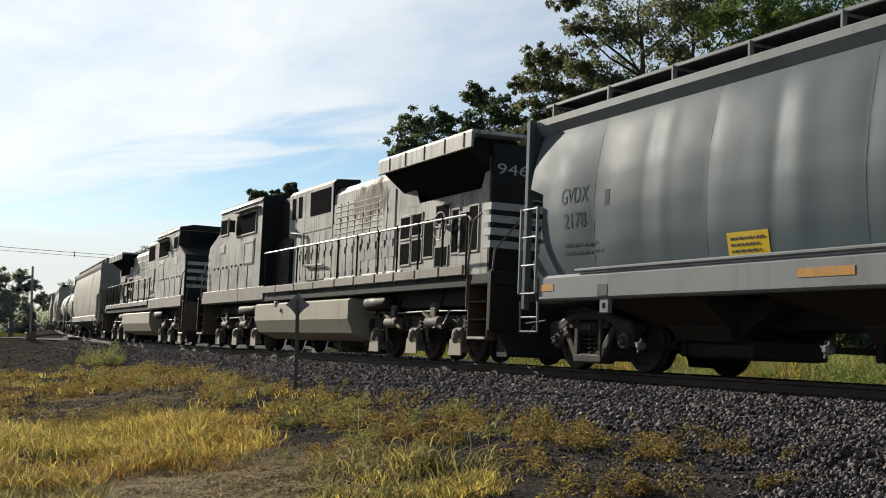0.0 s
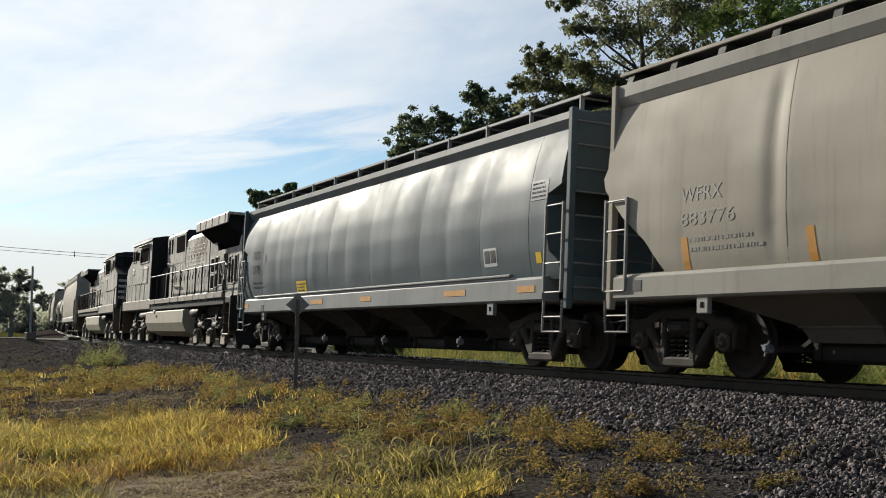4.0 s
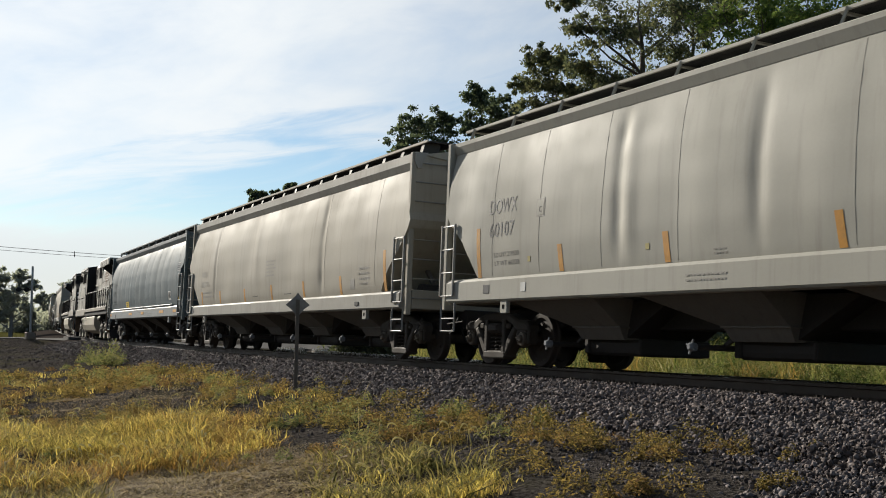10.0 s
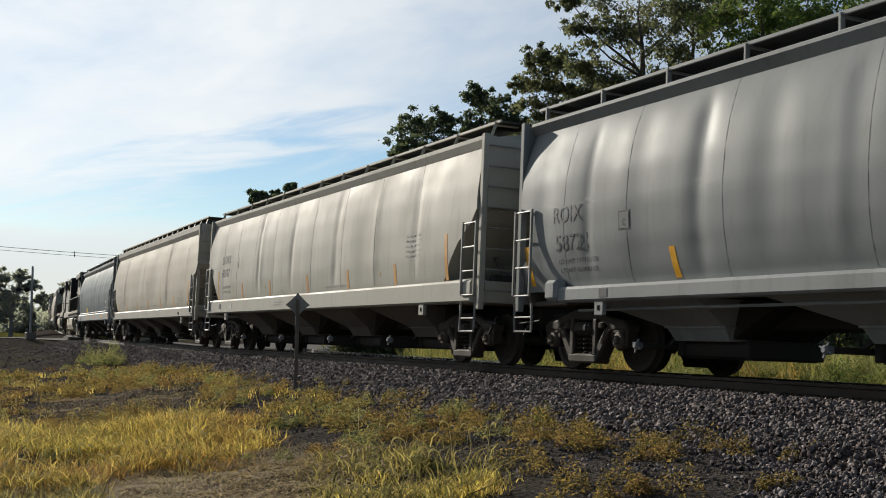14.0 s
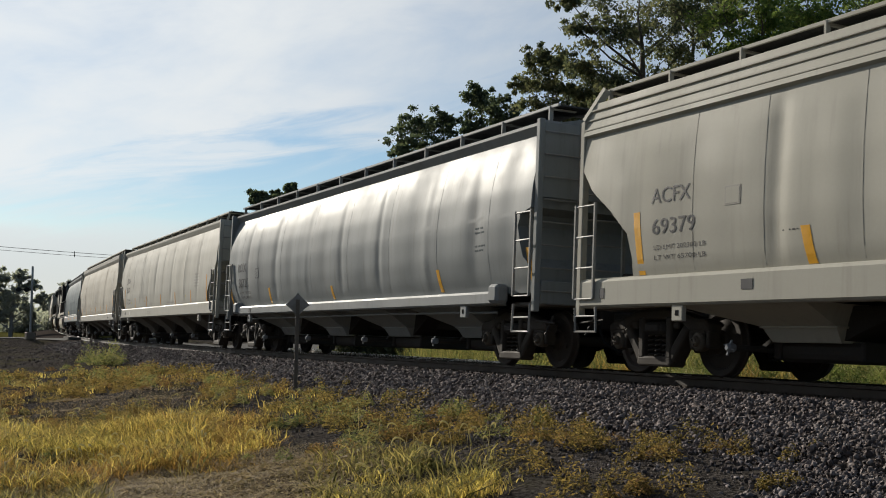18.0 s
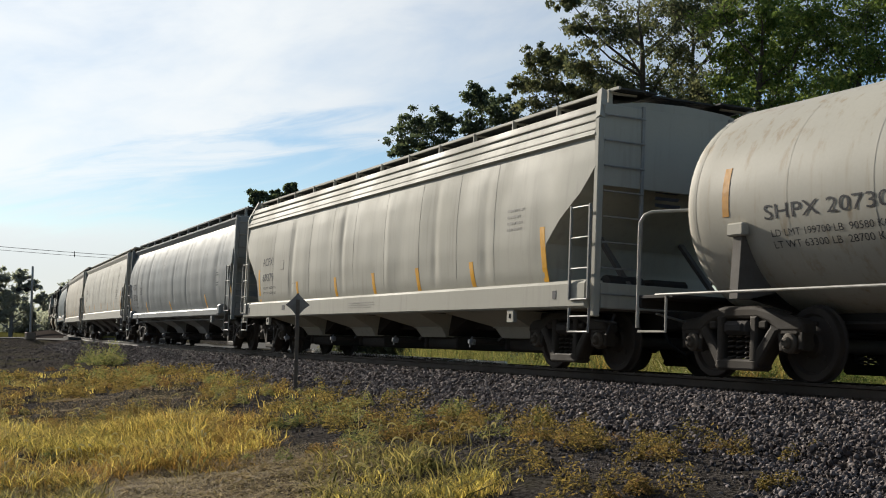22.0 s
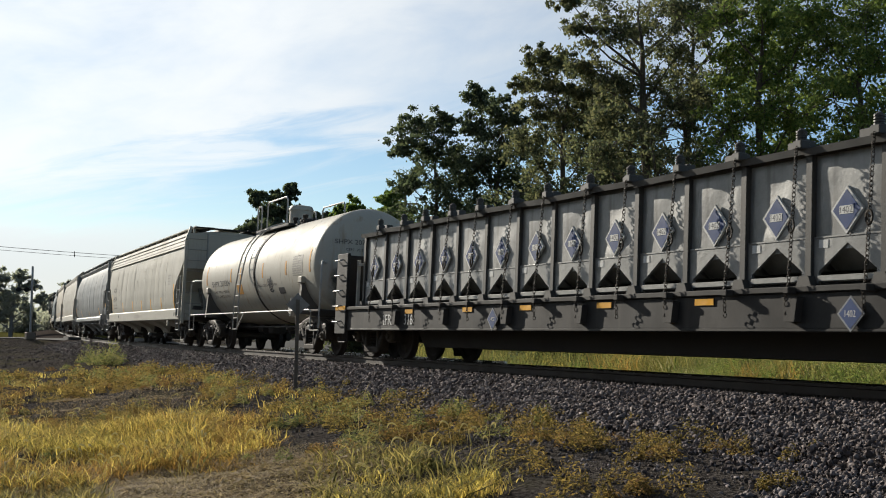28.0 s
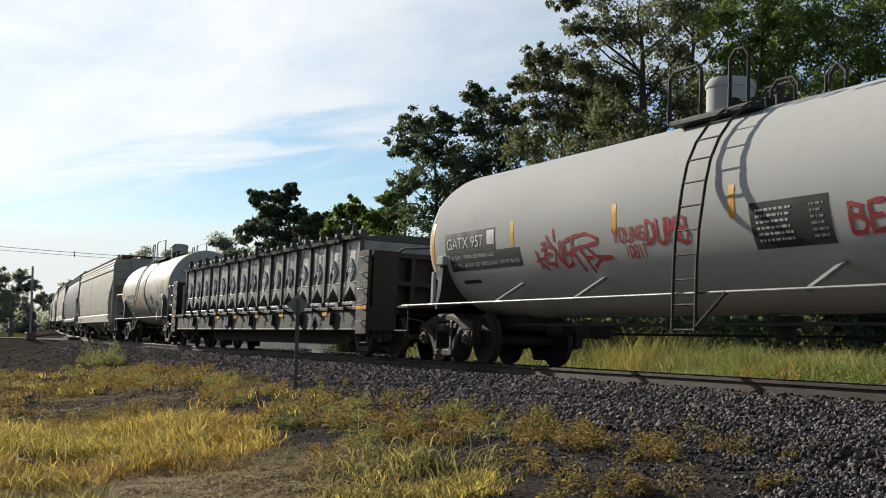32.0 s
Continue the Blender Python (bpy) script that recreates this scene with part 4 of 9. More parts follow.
def car_dark_silver():
    car, side = hopper(dict(
        label="silver-blue painted steel covered hopper with dented round sides", paint=M_SILVER, sill_paint=M_SILL_SILVER, end=8.6, post=8.68, sill=(1.0, 1.38), sill_half=8.1,
        eave=(3.62, 3.86), eave_out=0.09, side=SIDE_ROUND, outline=[(1.2, 8.45), (1.6, 8.45), (1.75, 8.2), (2.3, 8.08), (2.62, 8.12), (2.74, 8.5), (4, 8.5)],
        board=4.12, posts=12, kind="upright", bays=[-5.3, -1.8, 1.8, 5.3], bay_top=3.3, truck=7.38, ladder=2.45, seed=3, waves=(1.45, 0.012),
        grid=260,
        dents=[(6.7, -0.3, -0.028), (5.5, -0.22, -0.018), (5.1, 0.16, 0.016), (4.2, -0.32, -0.032), (3.0, -0.25, -0.03), (2.6, 0.2, 0.014), (1.6, -0.35, -0.03), (0.5, -0.22, -0.024), (-0.9, -0.3, -0.03), (-2.1, -0.25, -0.018), (-3.4, -0.3, -0.03), (-4.6, 0.14, -0.014), (-5.9, -0.3, -0.026)],
        # bay_paint is a dark steel colour standing for the shade below this car
        seams=[(6.7, 1), (4.2, 1), (1.6, 1), (-0.9, 1), (-3.4, 1), (-5.9, 1), (-7.6, 1)], sill_ledge=True, eave_paint=M_SILL_SILVER, rail_paint=M_SILL_SILVER, bay_paint=M_CAST))
    lettering("GVDX", 7.54, 6.85, 2.40, 0.24, side, M_FAINT_SILVER, car)
    lettering("2178", 7.44, 6.90, 2.04, 0.22, side, M_FAINT_SILVER, car)
    text_bars(7.45, 6.3, 1.62, 1.85, 2, side, M_FAINT_SILVER, car, seed=1)
    decal("notice_sticker", 3.09, 3.81, 1.42, 1.72, side, M_YELLOW, car, "bright yellow notice sticker")
    text_bars(3.75, 3.15, 1.46, 1.68, 3, side, M_INK, car, out=0.026, seed=2)
    flat = lambda z, x=0.0: 1.602
    for x0, x1 in ((7.68, 8.05), (1.71, 2.55), (-5.51, -4.67), (-7.88, -7.32), (-1.2, -0.6)):
        decal("reflector", x0, x1, 1.14, 1.24, flat, M_ORANGE, car, "faded orange reflective strip")
    decal("placard_frame", 6.26, 6.5, 1.04, 1.2, flat, M_INK, car)
    decal("stencil_panel", -8.12, -7.63, 2.55, 2.86, side, M_SILL_SILVER, car)
    text_bars(-7.66, -8.1, 2.57, 2.84, 4, side, M_FAINT_SILVER, car, out=0.026, seed=3)
    decal("stencil_panel", -6.53, -6.06, 1.60, 1.90, side, M_WHITE, car)
    decal("stencil_panel", -6.49, -6.32, 1.66, 1.86, side, M_GREY_PANEL, car, thick=0.022)
    decal("stencil_panel", -6.27, -6.10, 1.66, 1.86, side, M_GREY_PANEL, car, thick=0.022)
    decal("inspection_tag", -7.97, -7.80, 1.58, 1.75, side, M_YELLOW, car, "small yellow tag")
    decal("frame_mark", 6.3, 6.42, 2.3, 2.52, side, M_FAINT_SILVER, car)
    return car


def car_beige():
    car, side = hopper(dict(
        label="dusty beige steel covered hopper with sloping ends", paint=M_BEIGE, sill_paint=M_SILL, end=9.05, post=8.95, sill=(0.97, 1.31), sill_half=8.75,
        eave=(3.66, 3.96), eave_out=0.07, side=SIDE_BULGE, outline=SLOPE_W, board=4.19, board_y=1.3, posts=19, kind="saddle", bays=BAYS, bay_top=3.4, truck=7.87, ladder=2.35, seed=5, waves=(3.1, 0.012),
        dents=[(5.6, 0.12, -0.03), (-4.1, 0.12, -0.035), (1.2, 0.2, 0.012)], seams=[(5.4, 0), (-4.3, 1), (-7.4, 1)], eave_paint=M_SILL))
    lettering("883776", 7.3, 6.25, 1.86, 0.17, side, M_FAINT, car)
    lettering("WFRX", 7.3, 6.5, 2.16, 0.18, side, M_FAINT, car)
    text_bars(7.25, 5.6, 1.5, 1.74, 2, side, M_FAINT, car, seed=4)
    text_bars(0.26, -0.62, 1.9, 2.36, 5, side, M_FAINT, car, seed=5)
    text_bars(-6.52, -7.16, 1.46, 1.88, 4, side, M_FAINT, car, seed=6)
    text_bars(1.5, 0.9, 1.42, 1.46, 1, side, M_INK, car, seed=7)
    text_bars(-1.3, -2.0, 1.42, 1.46, 1, side, M_INK, car, seed=8)
    decal("stencil_panel", -6.24, -5.97, 1.41, 1.62, side, M_FAINT, car)
    for x, t in ((5.0, 0.38), (2.3, 0.36), (-0.25, 0.38), (-2.86, 0.38), (-5.4, 0.4), (-7.95, 0.82), (7.2, 0.4)):
        decal("reflector", x - 0.07, x + 0.06, 1.32, 1.32 + t, side, M_ORANGE, car, "faded orange reflective stripe", lean=0.05)
    flat = lambda z, x=0.0: 1.602
    decal("placard_frame", 8.1, 8.3, 1.08, 1.22, flat, M_INK, car)
    decal("sill_pocket", -6.6, -6.4, 1.06, 1.14, flat, M_GREY_PANEL, car, thick=0.05)
    return car


def car_pale():
    car, side = hopper(dict(
        label="pale grey covered hopper with orange stripes along its sill", paint=M_WARM, sill_paint=M_WARM, end=9.1, post=9.2, sill=(1.03, 1.42), sill_half=9.0,
        eave=(3.68, 3.88), eave_out=0.06, side=SIDE_BULGE, outline=[(1.2, 7.85), (1.44, 7.9), (1.75, 8.15), (2.06, 8.45), (2.4, 8.95), (2.6, 9.12), (2.75, 9.1), (4, 9.1)],
        board=4.14, posts=13, kind="leaning", bays=BAYS, bay_top=3.4, truck=7.95, ladder=2.4, seed=8, waves=(1.6, 0.010),
        dents=[(3.75, 0.12, -0.045), (3.5, 0.16, 0.03), (0.9, 0.12, -0.03), (-2.2, 0.14, -0.03), (-4.6, 0.14, 0.02), (-6.6, 0.15, -0.025)],
        seams=[(7.37, 0), (5.86, 0), (4.15, 0), (2.41, 0), (-0.6, 1), (-2.6, 1), (-4.6, 1), (-6.6, 0)]))
    lettering("DOWX", 7.49, 6.58, 2.45, 0.24, side, M_INK, car)
    lettering("60107", 7.46, 6.64, 2.07, 0.24, side, M_INK, car)
    lettering("LD LMT 219500", 7.29, 6.46, 1.74, 0.075, side, M_INK, car)
    lettering("LT WT 66500", 7.27, 6.46, 1.60, 0.075, side, M_INK, car)
    decal("plate_mark", 5.71, 5.96, 2.29, 2.57, side, M_FAINT, car)
    decal("plate_mark", 5.735, 5.935, 2.315, 2.545, side, M_WARM, car, thick=0.022)
    lettering("C", 5.87, 5.79, 2.36, 0.09, side, M_INK, car, out=0.034)
    for x, t in ((7.8, 0.82), (5.2, 0.4), (2.62, 0.4), (-0.42, 0.4), (-3.1, 0.4), (-5.7, 0.4), (-8.03, 0.82)):
        decal("reflector", x - 0.06, x + 0.06, 1.43, 1.43 + t, side, M_ORANGE, car, "orange reflective stripe", lean=0.05)
    text_bars(1.7, 1.42, 1.47, 1.57, 2, side, M_FAINT, car, seed=11)
    text_bars(-6.19, -6.96, 1.9, 2.38, 5, side, M_FAINT, car, seed=9)
    text_bars(-1.6, -3.0, 1.46, 1.56, 1, side, M_FAINT, car, seed=10)
    for x in (6.15, 3.05, -4.9):
        decal("round_tag", x - 0.04, x + 0.04, 1.62, 1.70, side, M_TAG, car, "small pale yellow tag")
    flat = lambda z, x=0.0: 1.602
    decal("placard_frame", 7.4, 7.6, 1.16, 1.30, flat, M_INK, car)
    decal("white_tag", 6.2, 6.35, 1.16, 1.30, flat, M_WHITE, car)
    text_bars(2.2, 1.3, 1.15, 1.28, 2, flat, M_FAINT, car, seed=12)
    return car


def car_bright_silver():
    car, side = hopper(dict(
        label="bright silver covered hopper with rippled round sides", paint=M_SILVER_LIGHT, sill_paint=M_SILL_SILVER, end=8.85, post=8.9, sill=(0.97, 1.2), sill_half=7.6,
        eave=(3.66, 3.84), eave_out=0.09, side=SIDE_ROUND, outline=[(1.0, 8.8), (1.55, 8.8), (1.7, 8.55), (2.2, 8.4), (2.38, 8.5), (2.46, 8.82), (4, 8.82)],
        board=4.10, posts=12, kind="upright", bays=BAYS, bay_top=3.2, truck=7.55, ladder=2.42, seed=13, waves=(1.25, 0.019),
        dents=[(6.9, 0.1, -0.025), (4.4, 0.14, -0.03), (2.0, 0.16, 0.02), (-0.4, 0.12, -0.03), (-2.6, 0.1, -0.03), (-4.9, 0.14, 0.02), (-6.9, 0.2, -0.02)],
        seams=[(7.5, 1), (5.9, 1), (3.9, 1), (1.6, 1), (-0.8, 1), (-3.1, 1), (-5.4, 1), (-7.4, 1)], eave_paint=M_SILL_SILVER, rail_paint=M_SILL_SILVER, bay_paint=M_SILL_SILVER))
    lettering("ROIX", 7.79, 7.03, 2.14, 0.24, side, M_INK, car, out=0.018)
    lettering("58721", 7.73, 6.90, 1.72, 0.24, side, M_INK, car, out=0.018)
    lettering("LD LMT 197100 LB", 7.69, 6.66, 1.54, 0.065, side, M_INK, car)
    lettering("LT WT 65900 LB", 7.67, 6.68, 1.41, 0.065, side, M_INK, car)
    decal("plate_mark", 5.83, 6.08, 1.92, 2.18, side, M_INK, car)
    decal("plate_mark", 5.85, 6.06, 1.94, 2.16, side, M_SILVER_LIGHT, car, thick=0.022)
    lettering("C", 6.0, 5.92, 1.98, 0.09, side, M_INK, car, out=0.034)
    for x, t in ((8.55, 0.6), (4.9, 0.4), (-5.45, 0.4), (-8.78, 0.6), (0.2, 0.3)):
        decal("reflector", x - 0.06, x + 0.06, 1.24, 1.24 + t, side, M_AMBER, car, "amber reflective stripe", lean=0.05)
    text_bars(-6.9, -7.3, 2.15, 2.3, 2, side, M_FAINT_SILVER, car, seed=14)
    text_bars(-6.9, -7.3, 1.85, 2.0, 2, side, M_FAINT_SILVER, car, seed=15)
    flat = lambda z, x=0.0: 1.602
    decal("placard_frame", 6.3, 6.5, 1.02, 1.14, flat, M_INK, car)
    for s in (1, -1):
        m = Mesh().box(s * 7.75 - 0.16, s * 7.75 + 0.16, 1.42, 1.66, 0.99, 1.30, 0.05)
        part("sill_knee", m, M_SILL_SILVER, car)
        pipe = Mesh().tube([(-7.4, 1.35, 0.86), (-3, 1.36, 0.88), (7.4, 1.35, 0.86)], 0.02, 6)
    part("brake_pipe", pipe, M_SILL_SILVER, car)
    return car


def car_ribbed():
    car, side = hopper(dict(
        label="light grey covered hopper with ribbed top band and yellow stripes", paint=M_BEIGE_LIGHT, sill_paint=M_BEIGE_LIGHT, end=8.8, post=8.85, sill=(0.88, 1.28), sill_half=8.72,
        eave=(3.32, 3.83), eave_out=0.05, side=SIDE_BULGE, outline=[(1.1, 7.55), (1.5, 7.5), (1.86, 7.6), (2.2, 8.0), (2.53, 8.5), (2.9, 8.85), (3.0, 8.8), (4, 8.8)],
        board=4.06, posts=13, kind="ribbed", bays=[-5.2, -1.8, 1.8, 5.2], bay_top=3.3, bay_paint=M_BEIGE_LIGHT, truck=7.5, ladder=2.35, seed=21, waves=(1.35, 0.014),
        dents=[(4.7, 0.12, -0.035), (1.2, 0.12, -0.03), (-1.4, 0.14, 0.02), (-3.6, 0.12, -0.025), (-5.6, 0.14, -0.02)],
        seams=[(6.2, 0), (4.9, 1), (3.4, 0), (1.9, 1), (0.5, 0), (-1.2, 1), (-2.9, 0), (-4.5, 0), (-5.9, 0)]))
    lettering("ACFX", 7.05, 6.25, 2.20, 0.20, side, M_INK, car)
    lettering("69379", 7.02, 6.15, 1.80, 0.20, side, M_INK, car)
    lettering("LD LMT 202300 LB", 7.0, 5.95, 1.60, 0.06, side, M_INK, car)
    lettering("LT WT 65700 LB", 7.0, 5.95, 1.47, 0.06, side, M_INK, car)
    decal("plate_mark", 5.30, 5.58, 2.05, 2.28, side, M_FAINT, car)
    decal("plate_mark", 5.32, 5.56, 2.07, 2.26, side, M_BEIGE_LIGHT, car, thick=0.022)
    for x, t in ((7.3, 0.83), (4.15, 0.42), (1.53, 0.42), (-0.7, 0.42), (-2.9, 0.42), (-5.15, 0.42), (-7.55, 0.83)):
        decal("reflector", x - 0.07, x + 0.07, 1.29, 1.29 + t, side, M_AMBER, car, "yellow reflective stripe", lean=0.08)
    text_bars(-6.35, -6.9, 2.1, 2.5, 4, side, M_FAINT, car, seed=22)
    text_bars(4.6, 4.3, 1.66, 1.70, 1, side, M_INK, car, seed=23)
    flat = lambda z, x=0.0: 1.602
    text_bars(0.6, -0.9, 1.0, 1.14, 3, flat, M_FAINT, car, seed=24)
    decal("placard_frame", 5.05, 5.25, 1.04, 1.16, flat, M_INK, car)
    decal("sill_hole", 8.1, 8.2, 1.0, 1.14, flat, M_INK, car)
    decal("sill_hole", -7.95, -7.85, 1.02, 1.14, flat, M_INK, car)
    # grey warning print on the end sheet
    m = Mesh()
    rng = random.Random(5)
    for i in range(8):
        z = 3.4 - i * 0.1 - (0.25 if i > 2 else 0)
        y = 1.1 if i < 3 else 0.5
        x = -8.815
        m.add([(x, y, z), (x, y - rng.uniform(0.35, 0.55), z), (x, y - rng.uniform(0.35, 0.5), z - 0.05), (x, y, z - 0.05)], [(0, 1, 2, 3)])
    part("small_print", m, M_INK, car)
    return car


# ---- tank cars ----
def tank_car(g):
    car = thing("tank_car", g["label"], "freight car", "freight train cars")
    R, zc, H, paint = g["radius"], g["axis"], g["half"], g["paint"]
    prof = []
    dish = g["dish"]
    for i in range(9):
        a = i / 8 * math.pi / 2
        prof.append((max(0.02, R * math.sin(a) ** 0.8), -H - dish * math.cos(a)))
    n = 40
    for i in range(1, n):
        x = -H + 2 * H * i / n
        prof.append((R + 0.0025 * noise.noise(Vector((x * 1.1, g["seed"], 0))), x))
    prof += [(r, -x) for r, x in reversed(prof[:9])]
    m = Mesh().lathe(prof, "x", 72, (0, 0, zc))
    part("tank", m, paint, car, smooth=True)
    side = lambda z, x=0.0: math.sqrt(max(0.01, R * R - (z - zc) ** 2))
    for x in g["bands"]:
        part("jacket_band", Mesh().lathe([(R - 0.01, x - 0.03), (R + 0.002, x - 0.028), (R + 0.002, x + 0.028), (R - 0.01, x + 0.03)], "x", 72, (0, 0, zc)), g.get("band_paint", paint), car, smooth=True)
    # stub sills, saddles and long running pipes
    for s in (1, -1):
        X = s * g["end"]
        m = Mesh().box(min(X, s * (g["truck"] - 1.6)), max(X, s * (g["truck"] - 1.6)), -0.33, 0.33, 0.62, 0.98, 0.02)
        part("stub_sill", m, M_IRON, car)
        m = Mesh().box(X - 0.06, X + 0.06, -1.5, 1.5, 0.86, 1.02, 0.02).box(min(X, X - s * 0.75), max(X, X - s * 0.75), -1.5, 1.5, 0.98, 1.03, 0.01)
        part("end_platform", m, M_IRON, car)
        t = s * g["saddle"]
        sad = Mesh().prism_x([(1.25, 0.95), (1.42, 0.95), (side(zc - 0.35) + 0.03, zc - 0.35), (side(zc - 0.6) - 0.01, zc - 0.62), (0.4, zc - R + 0.02), (-0.4, zc - R + 0.02), (-side(zc - 0.6) + 0.01, zc - 0.62), (-side(zc - 0.35) - 0.03, zc - 0.35), (-1.42, 0.95), (-1.25, 0.95)], t - 0.075, t + 0.075)
        part("saddle", sad, g.get("saddle_paint", M_IRON), car)
        part("saddle_cap", Mesh().box(t - 0.15, t + 0.15, side(zc - 0.35) - 0.02, side(zc - 0.35) + 0.09, zc - 0.46, zc - 0.3, 0.02), paint, car)
        for y in (1.5, -1.5):
            m = Mesh()
            m.tube([(X, y, 0.6), (X, y, 2.0), (X - s * 0.06, y * 0.98, 2.1), (X - s * 0.16, y * 0.95, 2.14), (X - s * 0.9, y * 0.7, 2.14)], 0.024, 8)
            m.tube([(X - s * 0.62, y, 1.02), (X - s * 0.62, y, 0.55), (X - s * 0.02, y, 0.55)], 0.018, 6)
            part("end_rail", m, M_RAILING if g["pale_rails"] else M_IRON, car, smooth=True)
        truck(car, s * g["truck"])
        coupler(car, X, s)
        lever = Mesh().tube([(X, 1.2, 0.8), (X + s * 0.15, 0.6, 0.72), (X + s * 0.2, 0.1, 0.85)], 0.016, 6)
        part("uncoupling_lever", lever, M_RUNG, car)
    rail_m = M_RAILING if g["pale_rails"] else M_RUNG
    for y in (1.58, -1.58):
        m = Mesh().tube([(-g["end"] + 0.5, y, 1.02), (g["end"] - 0.5, y, 1.02)], 0.018, 8)
        part("running_rail", m, rail_m, car, smooth=True)
    for x in g["braces"]:
        m = Mesh().beam((x, 1.57, 1.0), (x - 0.03, side(1.36) - 0.02, 1.35), 0.09, 0.05)
        part("rail_brace", m, rail_m, car)
    # ladder, platform, dome
    xl = g["ladder"]
    for y in (1, -1):
        m = Mesh()
        pts0 = []
        for k in range(9):
            a = -0.28 + k * (1.33 + 0.28) / 8
            pts0.append((y * (R + 0.16) * math.cos(a), zc + (R + 0.16) * math.sin(a)))
        path = [(y * 1.62, 0.55), (y * 1.62, 1.35)] + [(y * 1.6, 1.8)] + [(py, pz) for py, pz in pts0 if pz > 2.1]
        for dx in (-0.23, 0.23):
            m.tube([(xl + dx, py, pz) for py, pz in path], 0.021, 6)
        line = [(Vector((0, *path[i])), Vector((0, *path[i + 1]))) for i in range(len(path) - 1)]
        total = sum((b - a).length for a, b in line)
        d = 0.02
        while d < total - 0.05:
            q = d
            for a, b in line:
                if q <= (b - a).length:
                    p = a + (b - a).normalized() * q
                    m.tube([(xl - 0.23, p.y, p.z), (xl + 0.23, p.y, p.z)], 0.013, 6)
                    break
                q -= (b - a).length
            d += 0.31
        m.beam((xl - 0.23, y * 1.6, 1.02), (xl - 0.75, y * 1.56, 1.0), 0.03, 0.03)
        m.beam((xl - 0.23, y * 1.62, 0.6), (xl - 0.75, y * 1.58, 1.02), 0.035, 0.03)
        part("ladder", m, g["ladder_paint"], car, smooth=True)
    zt = zc + R
    deck = part("top_platform", Mesh().box(g["plat"][0], g["plat"][1], -0.85, 0.85, zt - 0.15, zt - 0.12, 0.006), M_GRATE, car, "dark steel grating")
    for k in range(7):
        y = -0.75 + k * 0.25
        part("grating_strip", Mesh().box(g["plat"][0], g["plat"][1], y - 0.1, y + 0.1, zt - 0.12, zt - 0.08), M_GRATE, deck)
    for y in (0.82, -0.82):
        for x0, x1, h in g["hoops"]:
            z = zt - 0.1
            q = 0.1 if x1 > x0 else -0.1
            m = Mesh().tube([(x0, y, z), (x0, y, z + h - 0.1), (x0 + q, y, z + h), (x1 - q, y, z + h), (x1, y, z + h - 0.1), (x1, y, z)], 0.025, 8)
            part("platform_rail", m, g["hoop_paint"], car, smooth=True)
    dk = g.get("dome_r", 1.0)
    dome = Mesh().lathe([(a * dk, b * (dk if b > 0 else 1)) for a, b in ((0.30, -0.35), (0.33, -0.1), (0.33, 0.44), (0.35, 0.45), (0.35, 0.50), (0.30, 0.58), (0.05, 0.62))], "z", 28, (g["dome"], 0, zt))
    part("valve_housing", dome, g.get("dome_paint", paint), car, smooth=True)
    man = Mesh().lathe([(0.26, -0.3), (0.28, 0.05), (0.30, 0.06), (0.30, 0.11), (0.2, 0.16), (0.03, 0.18)], "z", 24, (g["dome"] - 0.9, 0, zt))
    bolts = []
    for k in range(6):
        a = k * math.pi / 3
        bolts.append(Mesh().cyl((g["dome"] - 0.9 + 0.29 * math.cos(a), 0.29 * math.sin(a), zt), (g["dome"] - 0.9 + 0.29 * math.cos(a), 0.29 * math.sin(a), zt + 0.17), 0.025, 6))
    manway = part("manway", man, M_GREY_PANEL if g["pale_rails"] else M_IRON, car, smooth=True)
    for b in bolts:
        part("bolt", b, M_IRON, manway)
    for dx in (-0.45, -1.35):
        part("relief_valve", Mesh().lathe([(0.05, -0.1), (0.05, 0.12), (0.08, 0.13), (0.08, 0.2), (0.03, 0.22)], "z", 12, (g["dome"] + dx, 0.3, zt)), M_IRON, car, smooth=True)
    pipe = Mesh().tube([(-g["truck"], 0.5, 0.70), (0, 0.55, 0.68), (g["truck"], 0.5, 0.70)], 0.025, 6)
    pipe.tube([(-g["truck"], -0.6, 0.6), (0, -0.65, 0.58), (g["truck"], -0.6, 0.6)], 0.02, 6)
    part("brake_pipe", pipe, M_IRON, car)
    gear = Mesh().cyl((g["truck"] - 2.6, 0.1, 0.64), (g["truck"] - 2.1, 0.1, 0.64), 0.13, 14).box(g["truck"] - 3.4, g["truck"] - 2.9, -0.25, 0.15, 0.5, 0.74, 0.04)
    part("brake_cylinder", gear, M_IRON, car)
    # bottom outlet
    part("bottom_outlet", Mesh().lathe([(0.22, zc - R - 0.02), (0.22, zc - R - 0.16), (0.15, zc - R - 0.18), (0.12, 0.5), (0.02, 0.5)], "z", 16), M_IRON, car, smooth=True)
    return car, side


